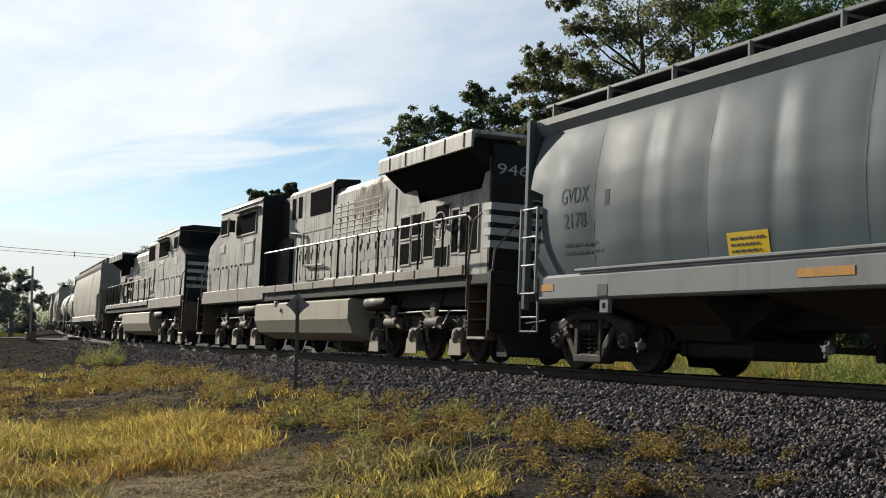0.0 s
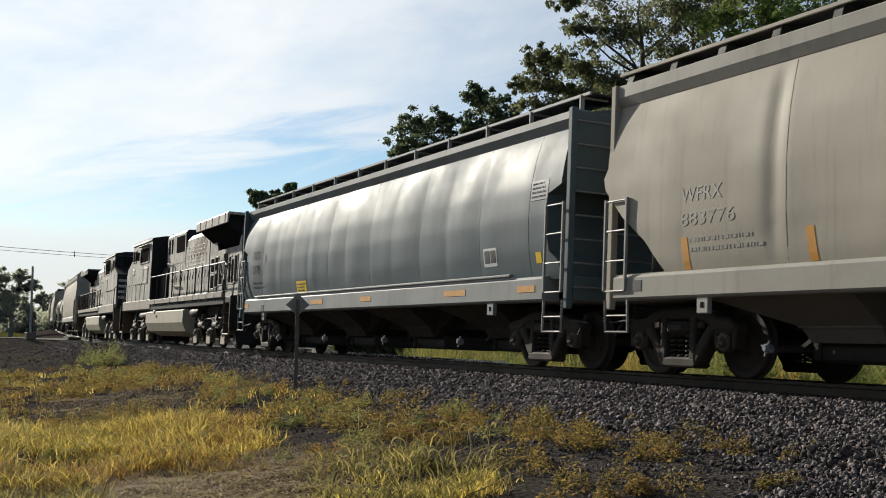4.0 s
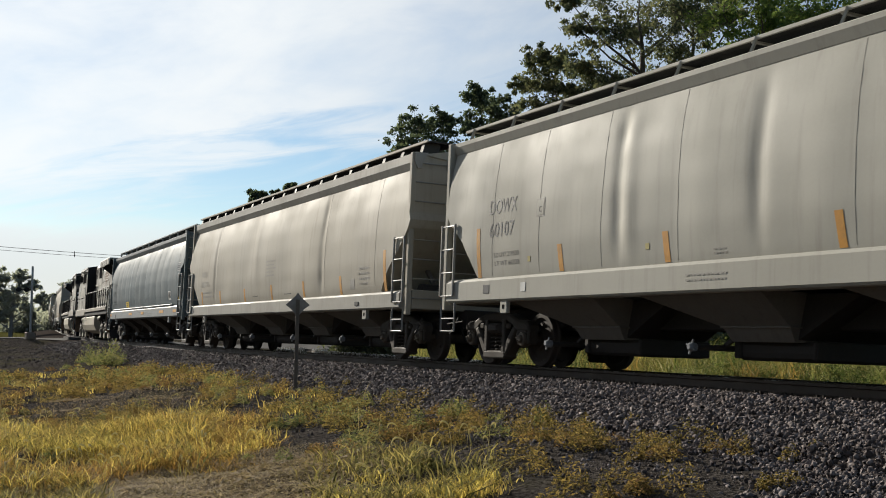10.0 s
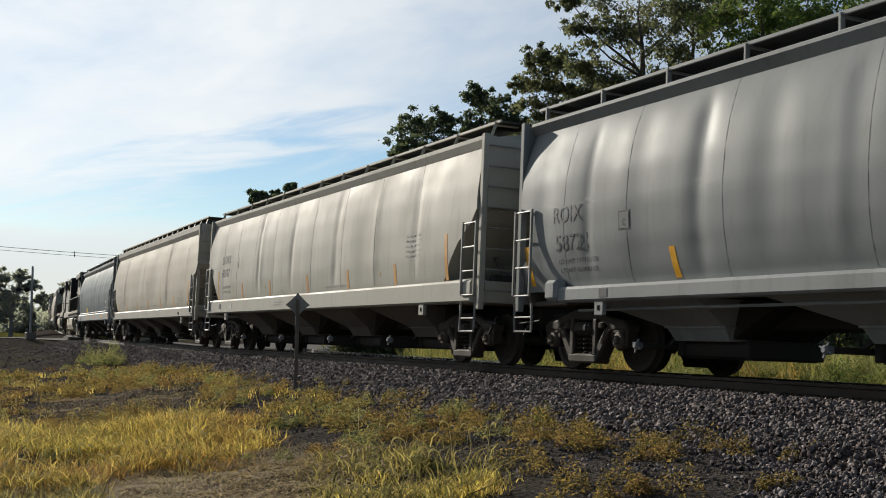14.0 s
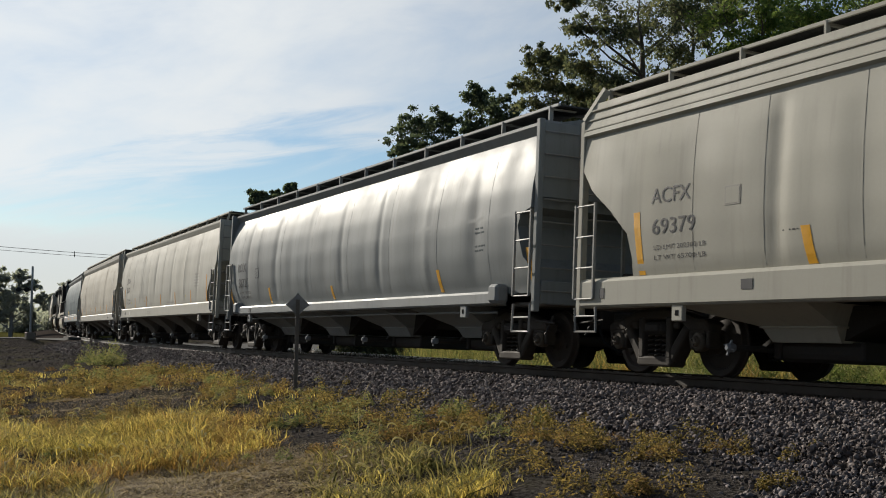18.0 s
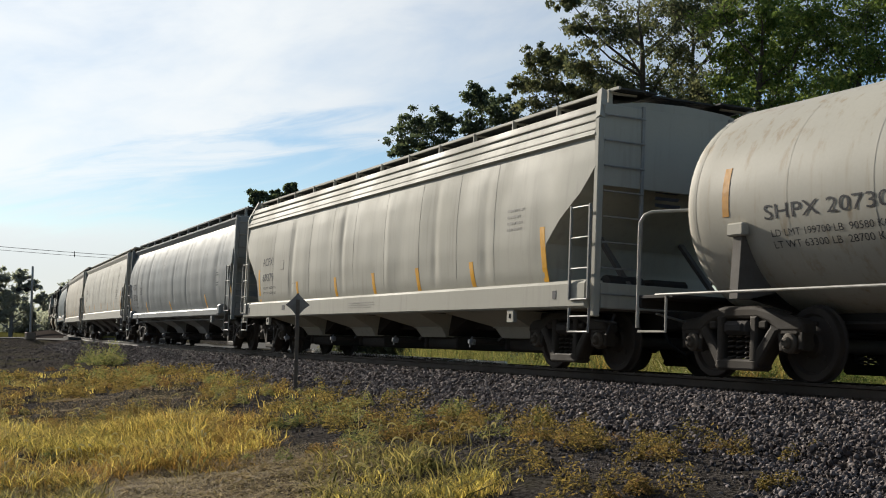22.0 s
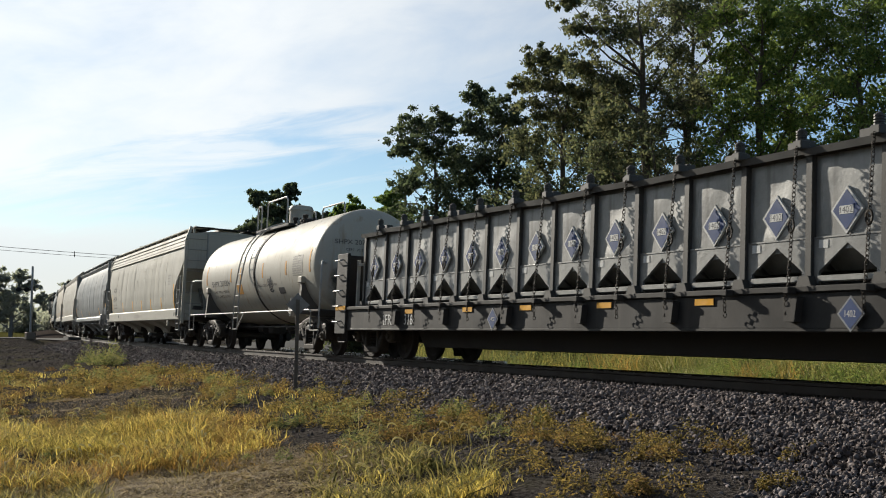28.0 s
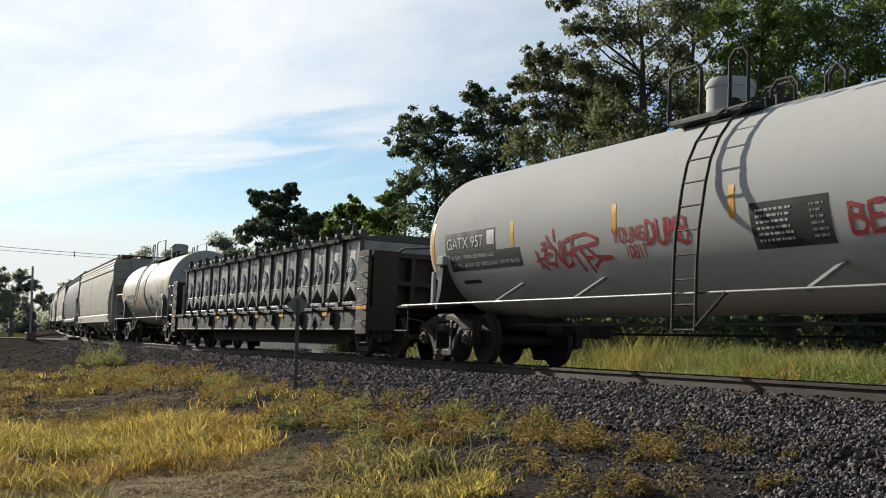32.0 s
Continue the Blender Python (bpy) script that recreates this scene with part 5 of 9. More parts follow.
def head_text(text, parent, y_left, y_right, z0, height, R, zc, H, dish):
    """Letters on the domed rear head of a tank."""
    cu = bpy.data.curves.new("lettering", "FONT")
    cu.body, cu.resolution_u = text, 3
    tmp = bpy.data.objects.new("lettering", cu)
    scene.collection.objects.link(tmp)
    me = bpy.data.meshes.new_from_object(tmp.evaluated_get(bpy.context.evaluated_depsgraph_get()))
    bpy.data.objects.remove(tmp)
    xs, ys = [v.co.x for v in me.vertices], [v.co.y for v in me.vertices]
    for v in me.vertices:
        y = y_left + (v.co.x - min(xs)) / (max(xs) - min(xs)) * (y_right - y_left)
        z = z0 + (v.co.y - min(ys)) / (max(ys) - min(ys)) * height
        a = math.asin(min(1, math.hypot(y, z - zc) / R) ** 1.25)
        v.co = (-H - dish * math.cos(a) - 0.012, y, z)
    me.materials.clear()
    me.materials.append(M_INK)
    return part("lettering", me, None, parent)


def diamond_plate(name, x, z, r, y, parent, material=M_WHITE, inner=M_BLUE, lean=0.0):
    m = Mesh()
    v = [(x - r, y, z), (x, y, z - r), (x + r, y, z), (x, y, z + r)]
    m.add(v + [(a, y + 0.012, c) for a, b, c in v], [(4, 5, 6, 7), (0, 1, 5, 4), (1, 2, 6, 5), (2, 3, 7, 6), (3, 0, 4, 7)])
    p = part(name, m, material, parent)
    k = r * 0.84
    m2 = Mesh().add([(x - k, y + 0.015, z), (x, y + 0.015, z - k), (x + k, y + 0.015, z), (x, y + 0.015, z + k)], [(0, 1, 2, 3)])
    part("placard_field", m2, inner, p)
    return p


def car_cream_tank():
    car, side = tank_car(dict(
        label="cream tank car with brown-stained jacket and top platform", paint=M_TANK, radius=1.38, axis=2.16, half=5.62, dish=0.42, end=6.55, truck=4.95, saddle=4.72, seed=2,
        bands=[-5.55, -4.3, -2.9, -1.4, 1.15, 2.6, 3.9, 5.55], pale_rails=True, braces=[], ladder=0.32, ladder_paint=M_RAILING, plat=(-1.7, 1.45), dome=-0.1,
        hoops=[(1.42, 1.02, 0.72), (0.44, -1.45, 0.76)], hoop_paint=M_RAILING, saddle_paint=M_UNDER))
    part("jacket_seam", Mesh().lathe([(1.36, -0.55), (1.40, -0.545), (1.40, -0.45), (1.36, -0.445)], "x", 72, (0, 0, 2.16)), M_IRON, car, "black gap between jacket halves", smooth=True)
    lettering("SHPX 207304", 4.27, 2.17, 1.86, 0.17, side, M_INK, car, out=0.016)
    lettering("LD LMT 199700 LB  90580 KG", 4.2, 2.4, 1.66, 0.08, side, M_INK, car, out=0.016)
    lettering("LT WT 63300 LB  28700 KG", 4.2, 2.42, 1.53, 0.08, side, M_INK, car, out=0.016)
    for x, t in ((2.02, 0.4), (0.95, 0.38), (-1.3, 0.4), (4.95, 0.6), (-3.4, 0.36), (-5.3, 0.6)):
        decal("reflector", x - 0.06, x + 0.06, 1.95, 1.95 + t, side, M_ORANGE, car, "faded orange reflective stripe", rows=6)
    decal("notice_patch", 0.88, 1.43, 1.58, 1.86, side, M_ORANGE, car, "faded orange notice", rows=6)
    lettering("SPARK TESTED 14-2015 RIMBO", -0.8, -2.5, 1.72, 0.06, side, M_INK, car)
    spray_word(car, side, -1.72, 1.55, 0.42, 0.42, TAG_CROWN, M_INK, 0.022)
    decal("stencil_panel", -3.05, -2.55, 1.5, 1.66, side, M_INK, car)
    decal("print_panel", -4.75, -3.95, 1.9, 2.4, side, M_FAINT, car, rows=8, thick=0.005)
    text_bars(-3.95, -4.75, 1.9, 2.42, 9, side, M_TANK, car, out=0.018, seed=31)
    # end marking on the rear head
    head_text("SHPX 207304", car, 0.98, 0.0, 2.62, 0.11, 1.38, 2.16, 5.62, 0.42)
    head_text("CERT. 2015 SHELL", car, 0.72, 0.05, 2.46, 0.06, 1.38, 2.16, 5.62, 0.42)
    # soot blown over the head
    v, f, n = [], [], 12
    for i in range(n + 1):
        for j in range(n + 1):
            y, z = 0.10 + 1.0 * i / n, 0.95 + 1.45 * j / n
            r = math.hypot(y, z - 2.16)
            if r > 1.36:
                y, z, r = y * 1.36 / r, 2.16 + (z - 2.16) * 1.36 / r, 1.36
            v.append((-5.62 - 0.42 * math.cos(math.asin((r / 1.38) ** 1.25)) - 0.006, y, z))
    f = [(i * (n + 1) + j, i * (n + 1) + j + 1, (i + 1) * (n + 1) + j + 1, (i + 1) * (n + 1) + j) for i in range(n) for j in range(n)]
    part("soot_stain", Mesh().add(v, f), M_SOOT, car, "black soot stain", smooth=True)
    diamond_plate("placard", -4.35, 1.05, 0.17, 1.5, car, M_WHITE, M_FAINT)
    part("placard_holder", Mesh().box(-4.38, -4.32, 1.40, 1.5, 0.9, 1.35, 0.01), M_RAILING, car)
    return car


def spray_word(parent, side, x, z, height, width, strokes, material, r=0.013):
    """Sprayed letters as thick bent lines: strokes in a unit box, x to the reader's right."""
    m = Mesh()
    for st in strokes:
        pts = []
        for i in range(len(st) - 1):
            for k in range(4):
                a, b = Vector(st[i]), Vector(st[i + 1])
                q = a.lerp(b, k / 4)
                pts.append(q)
        pts.append(Vector(st[-1]))
        w = []
        for q in pts:
            zz = z + q.y * height
            w.append((x - q.x * width, side(zz) + 0.004, zz))
        v, f = [], []
        for i, p in enumerate(w):
            d = Vector(w[min(i + 1, len(w) - 1)]) - Vector(w[max(i - 1, 0)])
            nrm = Vector((-d.z, 0, d.x)).normalized() * r * (0.8 + 0.4 * ((i * 7) % 3) / 2)
            v += [(p[0] + nrm.x, side(p[2] + nrm.z) + 0.005, p[2] + nrm.z), (p[0] - nrm.x, side(p[2] - nrm.z) + 0.005, p[2] - nrm.z)]
        f = [(2 * i, 2 * i + 1, 2 * i + 3, 2 * i + 2) for i in range(len(w) - 1)]
        m.add(v, f)
    return part("graffiti", m, material, parent, "sprayed graffiti")


TAG_WILD = [[(0.017, 0.558), (0.06, 0.135)], [(0.002, 0.319), (0.139, 0.388)], [(0.143, 0.112), (0.049, 0.312)], [(0.139, 0.688), (0.16, 0.588), (0.1, 0.535)], [(0.16, 0.581), (0.135, 0.396), (0.147, 0.242), (0.254, 0.242)], [(0.143, 0.419), (0.237, 0.465)], [(0.194, 0.865), (0.22, 0.704), (0.301, 0.488)], [(0.297, 0.988), (0.299, 0.704)], [(0.16, 0.635), (0.28, 0.581), (0.357, 0.235)], [(0.301, 0.481), (0.25, 0.15)], [(0.374, 0.719), (0.348, 0.442), (0.37, 0.204)], [(0.404, 0.642), (0.382, 0.15)]]
TAG_WILD_TAIL = [[(0.429, 0.673), (0.395, 0.396), (0.4, 0.135), (0.502, 0.219)], [(0.408, 0.404), (0.489, 0.442)], [(0.549, 0.788), (0.511, 0.481), (0.468, 0.135)], [(0.412, 0.665), (0.562, 0.765), (0.724, 0.788), (0.865, 0.65), (0.835, 0.573), (0.605, 0.519), (0.511, 0.481)], [(0.519, 0.496), (0.562, 0.281), (0.618, 0.035)], [(0.605, 0.519), (0.673, 0.281), (0.724, -0.004)], [(0.72, 0.481), (0.801, 0.304), (0.998, 0.262)], [(0.998, 0.262), (0.84, 0.227), (0.75, 0.104)], [(0.669, 0.304), (0.771, 0.288)], [(0.109, 0.673), (0.177, 0.712)], [(0.545, 0.788), (0.566, 0.735)]]
LETTERS = {
    "Y": [[(0, 1), (0.5, 0.5), (1, 1)], [(0.5, 0.5), (0.4, 0)]], "O": [[(0.3, 1), (0, 0.6), (0.15, 0.05), (0.7, 0), (1, 0.5), (0.75, 0.95), (0.3, 1)]],
    "U": [[(0, 1), (0.05, 0.1), (0.5, 0), (0.9, 0.15), (1, 1)]], "N": [[(0, 0), (0.1, 1), (0.85, 0.05), (1, 1)]], "G": [[(1, 0.85), (0.4, 1), (0, 0.5), (0.35, 0), (1, 0.15), (0.95, 0.5), (0.5, 0.45)]],
    "I": [[(0.5, 1), (0.45, 0)]], "D": [[(0, 0), (0.05, 1), (0.8, 0.8), (0.95, 0.3), (0, 0)]], "T": [[(0, 0.95), (1, 1)], [(0.5, 1), (0.45, 0)]], "M": [[(0, 0), (0.12, 1), (0.45, 0.4), (0.85, 1), (1, 0)]],
    "B": [[(0, 0), (0.05, 1), (0.8, 0.85), (0.7, 0.55), (0.05, 0.52)], [(0.7, 0.55), (1, 0.3), (0.8, 0.02), (0, 0)]], "E": [[(1, 1), (0.05, 0.95), (0, 0), (1, 0.05)], [(0.05, 0.5), (0.8, 0.52)]],
    "S": [[(1, 0.9), (0.3, 1), (0.05, 0.7), (0.9, 0.4), (0.8, 0.05), (0, 0.1)]]}


def sprayed(word):
    """A word as strokes in a unit box."""
    w = 1.0 / len(word)
    return [[((i + 0.1 + 0.8 * x) * w, y) for x, y in line] for i, c in enumerate(word) for line in LETTERS[c]]


TAG_CROWN = [[(0.0, 0.9), (0.15, 0.25), (0.32, 0.85), (0.36, 0.2), (0.52, 0.95), (0.6, 0.25), (0.74, 1.05), (0.76, 0.25), (1.0, 0.75)], [(0.12, 0.15), (0.5, 0.04), (0.95, 0.14)], [(0.2, 0.2), (0.7, 0.22)]]
TAG_SHORT = [[(0, 0.1), (0.02, 0.9)], [(0.12, 0.8), (0.13, 0.1), (0.3, 0.2), (0.28, 0.7), (0.12, 0.8)], [(0.42, 0.8), (0.4, 0.3), (0.55, 0.25), (0.58, 0.75), (0.42, 0.8)], [(0.68, 0.85), (1.0, 0.9)], [(0.84, 0.88), (0.82, 0.1)]]


def car_white_tank():
    car, side = tank_car(dict(
        label="clean white tank car with red graffiti and black stencil panels", paint=M_TANK_WHITE, radius=1.365, axis=2.205, half=8.0, dish=0.62, end=9.25, truck=7.75, saddle=7.55, seed=9,
        bands=[-7.95, 7.95], pale_rails=False, braces=[5.05, 2.65, -2.1, -4.5, -6.5], ladder=0.0, ladder_paint=M_IRON, plat=(-0.25, 1.45), dome=1.2,
        hoops=[(1.5, 0.8, 0.72), (0.2, -0.16, 0.76), (-0.6, -1.08, 0.2), (-1.6, -1.86, 0.2)], hoop_paint=M_IRON, saddle_paint=M_IRON))
    for s in (1, -1):
        part("saddle_post", Mesh().box(s * 7.62 - 0.05, s * 7.62 + 0.05, 1.44, 1.50, 1.0, 1.62, 0.01), M_TANK_WHITE, car)
    S0 = -122.9
    L = lambda s: s - S0
    decal("stencil_panel", L(-117.37), L(-115.47), 1.92, 2.29, side, M_GREY_PANEL, car, rows=6)
    decal("stencil_panel", L(-118.16), L(-115.6), 1.62, 1.915, side, M_GREY_PANEL, car, rows=6)
    lettering("GATX 957", L(-115.55), L(-116.95), 2.0, 0.2, side, M_WHITE, car, out=0.034)
    decal("plate_mark", L(-117.34), L(-117.08), 2.02, 2.26, side, M_WHITE, car, thick=0.022)
    decal("plate_mark", L(-117.32), L(-117.10), 2.04, 2.24, side, M_GREY_PANEL, car, thick=0.014)
    lettering("C", L(-117.17), L(-117.26), 2.06, 0.08, side, M_WHITE, car, out=0.044)
    lettering("LD LMT 199400 LBS 90450 KGS", L(-115.66), L(-117.3), 1.82, 0.065, side, M_WHITE, car, out=0.026)
    lettering("LT WT  63600 LBS 28850 KGS  NEW 06-00", L(-115.68), L(-118.1), 1.68, 0.065, side, M_WHITE, car, out=0.026)
    decal("stencil_panel", L(-116.5), L(-115.85), 1.40, 1.46, side, M_GREY_PANEL, car)
    decal("stencil_panel", L(-125.05), L(-123.75), 1.54, 2.08, side, M_GREY_PANEL, car, rows=8)
    text_bars(L(-123.85), L(-124.6), 1.6, 2.02, 6, side, M_WHITE, car, out=0.026, seed=41)
    text_bars(L(-124.75), L(-125.0), 1.6, 2.02, 6, side, M_FAINT, car, out=0.026, seed=42)
    for s, z, t in ((-114.95, 1.75, 0.78), (-117.95, 1.94, 0.4), (-120.9, 1.94, 0.4), (-123.43, 1.94, 0.4)):
        decal("reflector", L(s) - 0.06, L(s) + 0.05, z, z + t, side, M_AMBER, car, "amber reflective stripe", rows=8)
    spray_word(car, side, L(-118.62), 1.43, 0.70, 2.12, TAG_WILD + TAG_WILD_TAIL, M_SPRAY, 0.025)
    spray_word(car, side, L(-120.82), 1.80, 0.20, 0.78, sprayed("YOUNG"), M_SPRAY, 0.017)
    spray_word(car, side, L(-121.08), 1.57, 0.18, 0.52, sprayed("IDOIT"), M_SPRAY, 0.013)
    spray_word(car, side, L(-121.62), 1.72, 0.34, 0.95, sprayed("DUMB"), M_SPRAY, 0.027)
    spray_word(car, side, L(-125.3), 1.62, 0.32, 1.15, sprayed("BETS"), M_SPRAY, 0.028)
    return car


# ---- flat car with dumping tubs ----
def chain(m, p0, p1, link=0.07, r=0.0055):
    p0, p1 = Vector(p0), Vector(p1)
    n = max(2, int((p1 - p0).length / (link * 0.72)))
    for i in range(n):
        c = p0.lerp(p1, (i + 0.5) / n)
        d = (p1 - p0).normalized()
        s = Vector((1, 0, 0)) if i % 2 else Vector((0.25, 1, 0)).normalized()
        ring = []
        for k in range(9):
            a = k / 8 * 2 * math.pi
            ring.append(c + d * (math.cos(a) * link / 2) + s * (math.sin(a) * link / 3.4))
        m.tube(ring, r, 4)


def spool(m, x, y, z):
    """A ribbed lifting spool on a square block."""
    m.box(x - 0.07, x + 0.07, y - 0.07, y + 0.07, z - 0.1, z, 0.012)
    rings = [(0.02, z)]
    for k in range(4):
        rings += [(0.062, z + 0.03 * k), (0.062, z + 0.018 + 0.03 * k), (0.045, z + 0.02 + 0.03 * k), (0.045, z + 0.028 + 0.03 * k)]
    m.lathe(rings + [(0.02, z + 0.14)], "z", 12, (x, y, 0))


def tub_flat_car():
    car = thing("container_flat_car", "black flat car carrying chained grey steel tubs with blue placards", "freight car", "freight train cars")
    S0 = -103.05
    for s in (1, -1):
        sill = part("side_sill", Mesh().box(-9.35, 9.35, s * 1.47 - 0.05, s * 1.47 + 0.05, 0.585, 0.985, 0.012), M_DECK, car)
        part("sill_flange", Mesh().box(-9.35, 9.35, s * 1.50 - 0.09, s * 1.50 + 0.06, 0.98, 1.05, 0.01), M_DECK, sill)
        part("sill_flange", Mesh().box(-9.35, 9.35, s * 1.50 - 0.08, s * 1.50 + 0.03, 0.55, 0.59, 0.01), M_DECK, sill)
    part("deck", Mesh().box(-9.3, 9.3, -1.42, 1.42, 0.9, 1.0, 0.01), M_IRON, car)
    part("fish_belly_sill", Mesh().prism([(-7.0, 0.9), (-6.3, 0.26), (6.3, 0.26), (7.0, 0.9)], -0.8, 0.8), M_IRON, car)
    pitch, n = 1.10, 15
    x0 = -94.82 - S0
    y = 1.33
    rng = random.Random(77)
    tubs = []
    for v in range(4):
        # bulged and dented sheet sides on a tapered body
        nx, nz = 10, 12
        xs, zs = np.linspace(-0.5, 0.5, nx + 1), np.linspace(1.45, 2.5, nz + 1)
        hits = [(rng.uniform(-0.4, 0.4), rng.uniform(1.6, 2.45), rng.uniform(0.1, 0.22), rng.uniform(-0.022, 0.012)) for _ in range(7)]
        sheets = []
        for s in (1, -1):
            V, F = [], []
            for z in zs:
                for x in xs:
                    edge = min(1.0, (0.5 - abs(x)) / 0.12) * min(1.0, (2.5 - z) / 0.12) * min(1.0, (z - 1.45) / 0.12)
                    b = 0.012 * edge + edge * sum(d * math.exp(-((x - a) ** 2 + (z - c) ** 2) / (w * w)) for a, c, w, d in hits)
                    V.append((x, s * (y + b), z))
            for a in range(nz):
                for c in range(nx):
                    q = a * (nx + 1) + c
                    f = (q, q + 1, q + nx + 2, q + nx + 1)
                    F.append(f if s < 0 else f[::-1])
            sheets.append(Mesh().add(V, F).data("side_sheet", M_TUB, True))
        m = Mesh().prism_x([(-y + 0.18, 1.25), (-y + 0.03, 1.45), (-y + 0.03, 2.49), (y - 0.03, 2.49), (y - 0.03, 1.45), (y - 0.30, 1.25)], -0.5, 0.5)
        tubs.append((m.data("tub", M_TUB), sheets))
    foot = [Mesh().prism([(-0.5, 1.08), (-0.5, 1.59), (0.5, 1.59), (0.5, 1.08), (0.42, 1.08), (0.42, 1.22), (0.0, 1.51), (-0.42, 1.22), (-0.40, 1.08)], s * y - 0.01, s * y + 0.025).data("foot_panel", M_TUB) for s in (1, -1)]
    lip = [Mesh().box(-0.5, 0.5, s * (y + 0.02) - 0.02, s * (y + 0.02) + 0.012, 1.575, 1.60, 0.006).data("foot_lip", M_TUB) for s in (1, -1)]
    bar = [Mesh().box(-0.42, 0.42, s * (y - 0.01) - 0.05, s * (y - 0.01) + 0.06, 1.10, 1.17, 0.01).data("mouth_bar", M_TUB) for s in (1, -1)]
    lid = Mesh().prism_x([(y + 0.02, 2.5), (y + 0.02, 2.56), (0.5, 2.66), (-0.5, 2.66), (-y - 0.02, 2.56), (-y - 0.02, 2.5)], -0.52, 0.52).data("lid", M_TUB_EDGE)
    lifter = Mesh()
    spool(lifter, 0, 0, 0)
    lifter = lifter.data("lifting_spool", M_TUB_EDGE)
    post = [Mesh().prism_x([(s * (y - 0.04), 1.02), (s * (y + 0.06), 1.02), (s * (y + 0.06), 2.52), (s * (y - 0.04), 2.52)], -0.045, 0.045).data("corner_frame", M_TUB_EDGE) for s in (1, -1)]
    shoe = [Mesh().prism([(-0.12, 1.05), (0.12, 1.05), (0.07, 1.17), (-0.07, 1.17)], s * (y + 0.02), s * (y + 0.12)).data("frame_shoe", M_TUB_EDGE) for s in (1, -1)]
    pocket = [Mesh().prism([(-0.12, 0.93), (0.12, 0.93), (0.08, 0.66), (-0.08, 0.66)], s * 1.51, s * 1.62).data("stake_pocket", M_DECK) for s in (1, -1)]
    arm = [Mesh().box(-0.05, 0.05, min(s * 1.5, s * 1.66), max(s * 1.5, s * 1.66), 0.96, 1.04, 0.012).data("chain_bracket", M_DECK) for s in (1, -1)]
    for i in range(n + 1):
        for k in (0, 1):
            f = part("corner_frame", post[k], None, car, place=(x0 - i * pitch, 0, 0))
            part("frame_shoe", shoe[k], None, f)
    for i in range(n):
        cx = x0 - (i + 0.5) * pitch
        m = Matrix.Translation((cx, 0, 0)) @ Matrix.Rotation(rng.uniform(-0.006, 0.006), 4, "X")
        body, sheets = tubs[rng.randrange(4)]
        t = part("tub", body, None, car, "dented grey steel tub", place=m)
        for k, s in enumerate((1, -1)):
            part("side_sheet", sheets[k], None, t)
            part("foot_panel", foot[k], None, t)
            part("foot_lip", lip[k], None, t)
            part("mouth_bar", bar[k], None, t)
            # tilted cover flap above the side, uneven from tub to tub
            a, b = rng.uniform(0.0, 0.04), rng.uniform(0.0, 0.05)
            flap = Mesh().add([(-0.56, s * (y - 0.12), 2.57 + a), (0.56, s * (y - 0.12), 2.57 + b), (0.56, s * (y + 0.13), 2.49 + b), (-0.56, s * (y + 0.13), 2.49 + a), (-0.56, s * (y - 0.12), 2.63 + a), (0.56, s * (y - 0.12), 2.63 + b), (0.56, s * (y + 0.15), 2.57 + b), (-0.56, s * (y + 0.15), 2.57 + a)], [(0, 1, 2, 3), (7, 6, 5, 4), (0, 4, 5, 1), (1, 5, 6, 2), (2, 6, 7, 3), (3, 7, 4, 0)])
            part("cover_flap", flap, M_TUB_EDGE, t)
            if s > 0:
                part("cover_block", Mesh().box(-0.42 + b, -0.1 + b, y - 0.16, y - 0.02, 2.6, 2.72, 0.012), M_TUB_EDGE, t)
        part("lid", lid, None, t)
        p = part("placard", Mesh().prism([(-0.235, 1.86), (0, 1.60), (0.235, 1.86), (0, 2.12)], y + 0.01, y + 0.045), M_WHITE, t, "white-edged blue diamond placard")
        part("placard_ink", Mesh().prism([(-0.20, 1.86), (0, 1.64), (0.20, 1.86), (0, 2.08)], y + 0.044, y + 0.048), M_BLUE, p)
        part("number_field", Mesh().box(-0.10, 0.10, y + 0.047, y + 0.051, 1.815, 1.905), M_WHITE, p)
        lettering("1402", 0.09, -0.09, 1.823, 0.076, lambda z, x=0.0: y + 0.05, M_INK, t, out=0.006)
        if i % 3 != 1:
            part("paper_label", Mesh().box(0.28, 0.42, y + 0.02, y + 0.03, 1.47, 1.56), M_WHITE, t)
        for k, s in enumerate((1, -1)):
            jx = cx - 0.5 + rng.uniform(-0.09, 0.09)
            hang = y + 0.20
            part("lifting_spool", lifter, None, car, place=(jx, s * (y + 0.13), 2.68))
            c = Mesh()
            chain(c, (jx, s * hang, 2.60), (jx + rng.uniform(-0.05, 0.05), s * 1.63, 1.02))
            ch = part("chain", c, M_CHAIN, car, "rusty hanging chain")
            ring = [(jx + 0.045 * math.cos(a), s * (hang + 0.06), 1.72 + 0.075 * math.sin(a)) for a in np.linspace(0, 2 * math.pi, 13)]
            part("chain_ring", Mesh().tube(ring, 0.014, 5), M_CHAIN, ch)
            part("chain_bracket", arm[k], None, car, place=(jx, 0, 0))
            tail = Mesh()
            chain(tail, (jx + 0.03, s * 1.63, 1.0), (jx + 0.04, s * 1.6, 0.72))
            part("chain", tail, M_CHAIN, car, "rusty hanging chain")
            if i % 2:
                part("stake_pocket", pocket[k], None, car, place=(jx - 0.02, 0, 0))
    walls = Mesh().box(x0 - n * pitch + 0.02, x0 - 0.02, -0.9, 0.9, 1.0, 1.3, 0.02)
    part("cradle", walls, M_IRON, car)
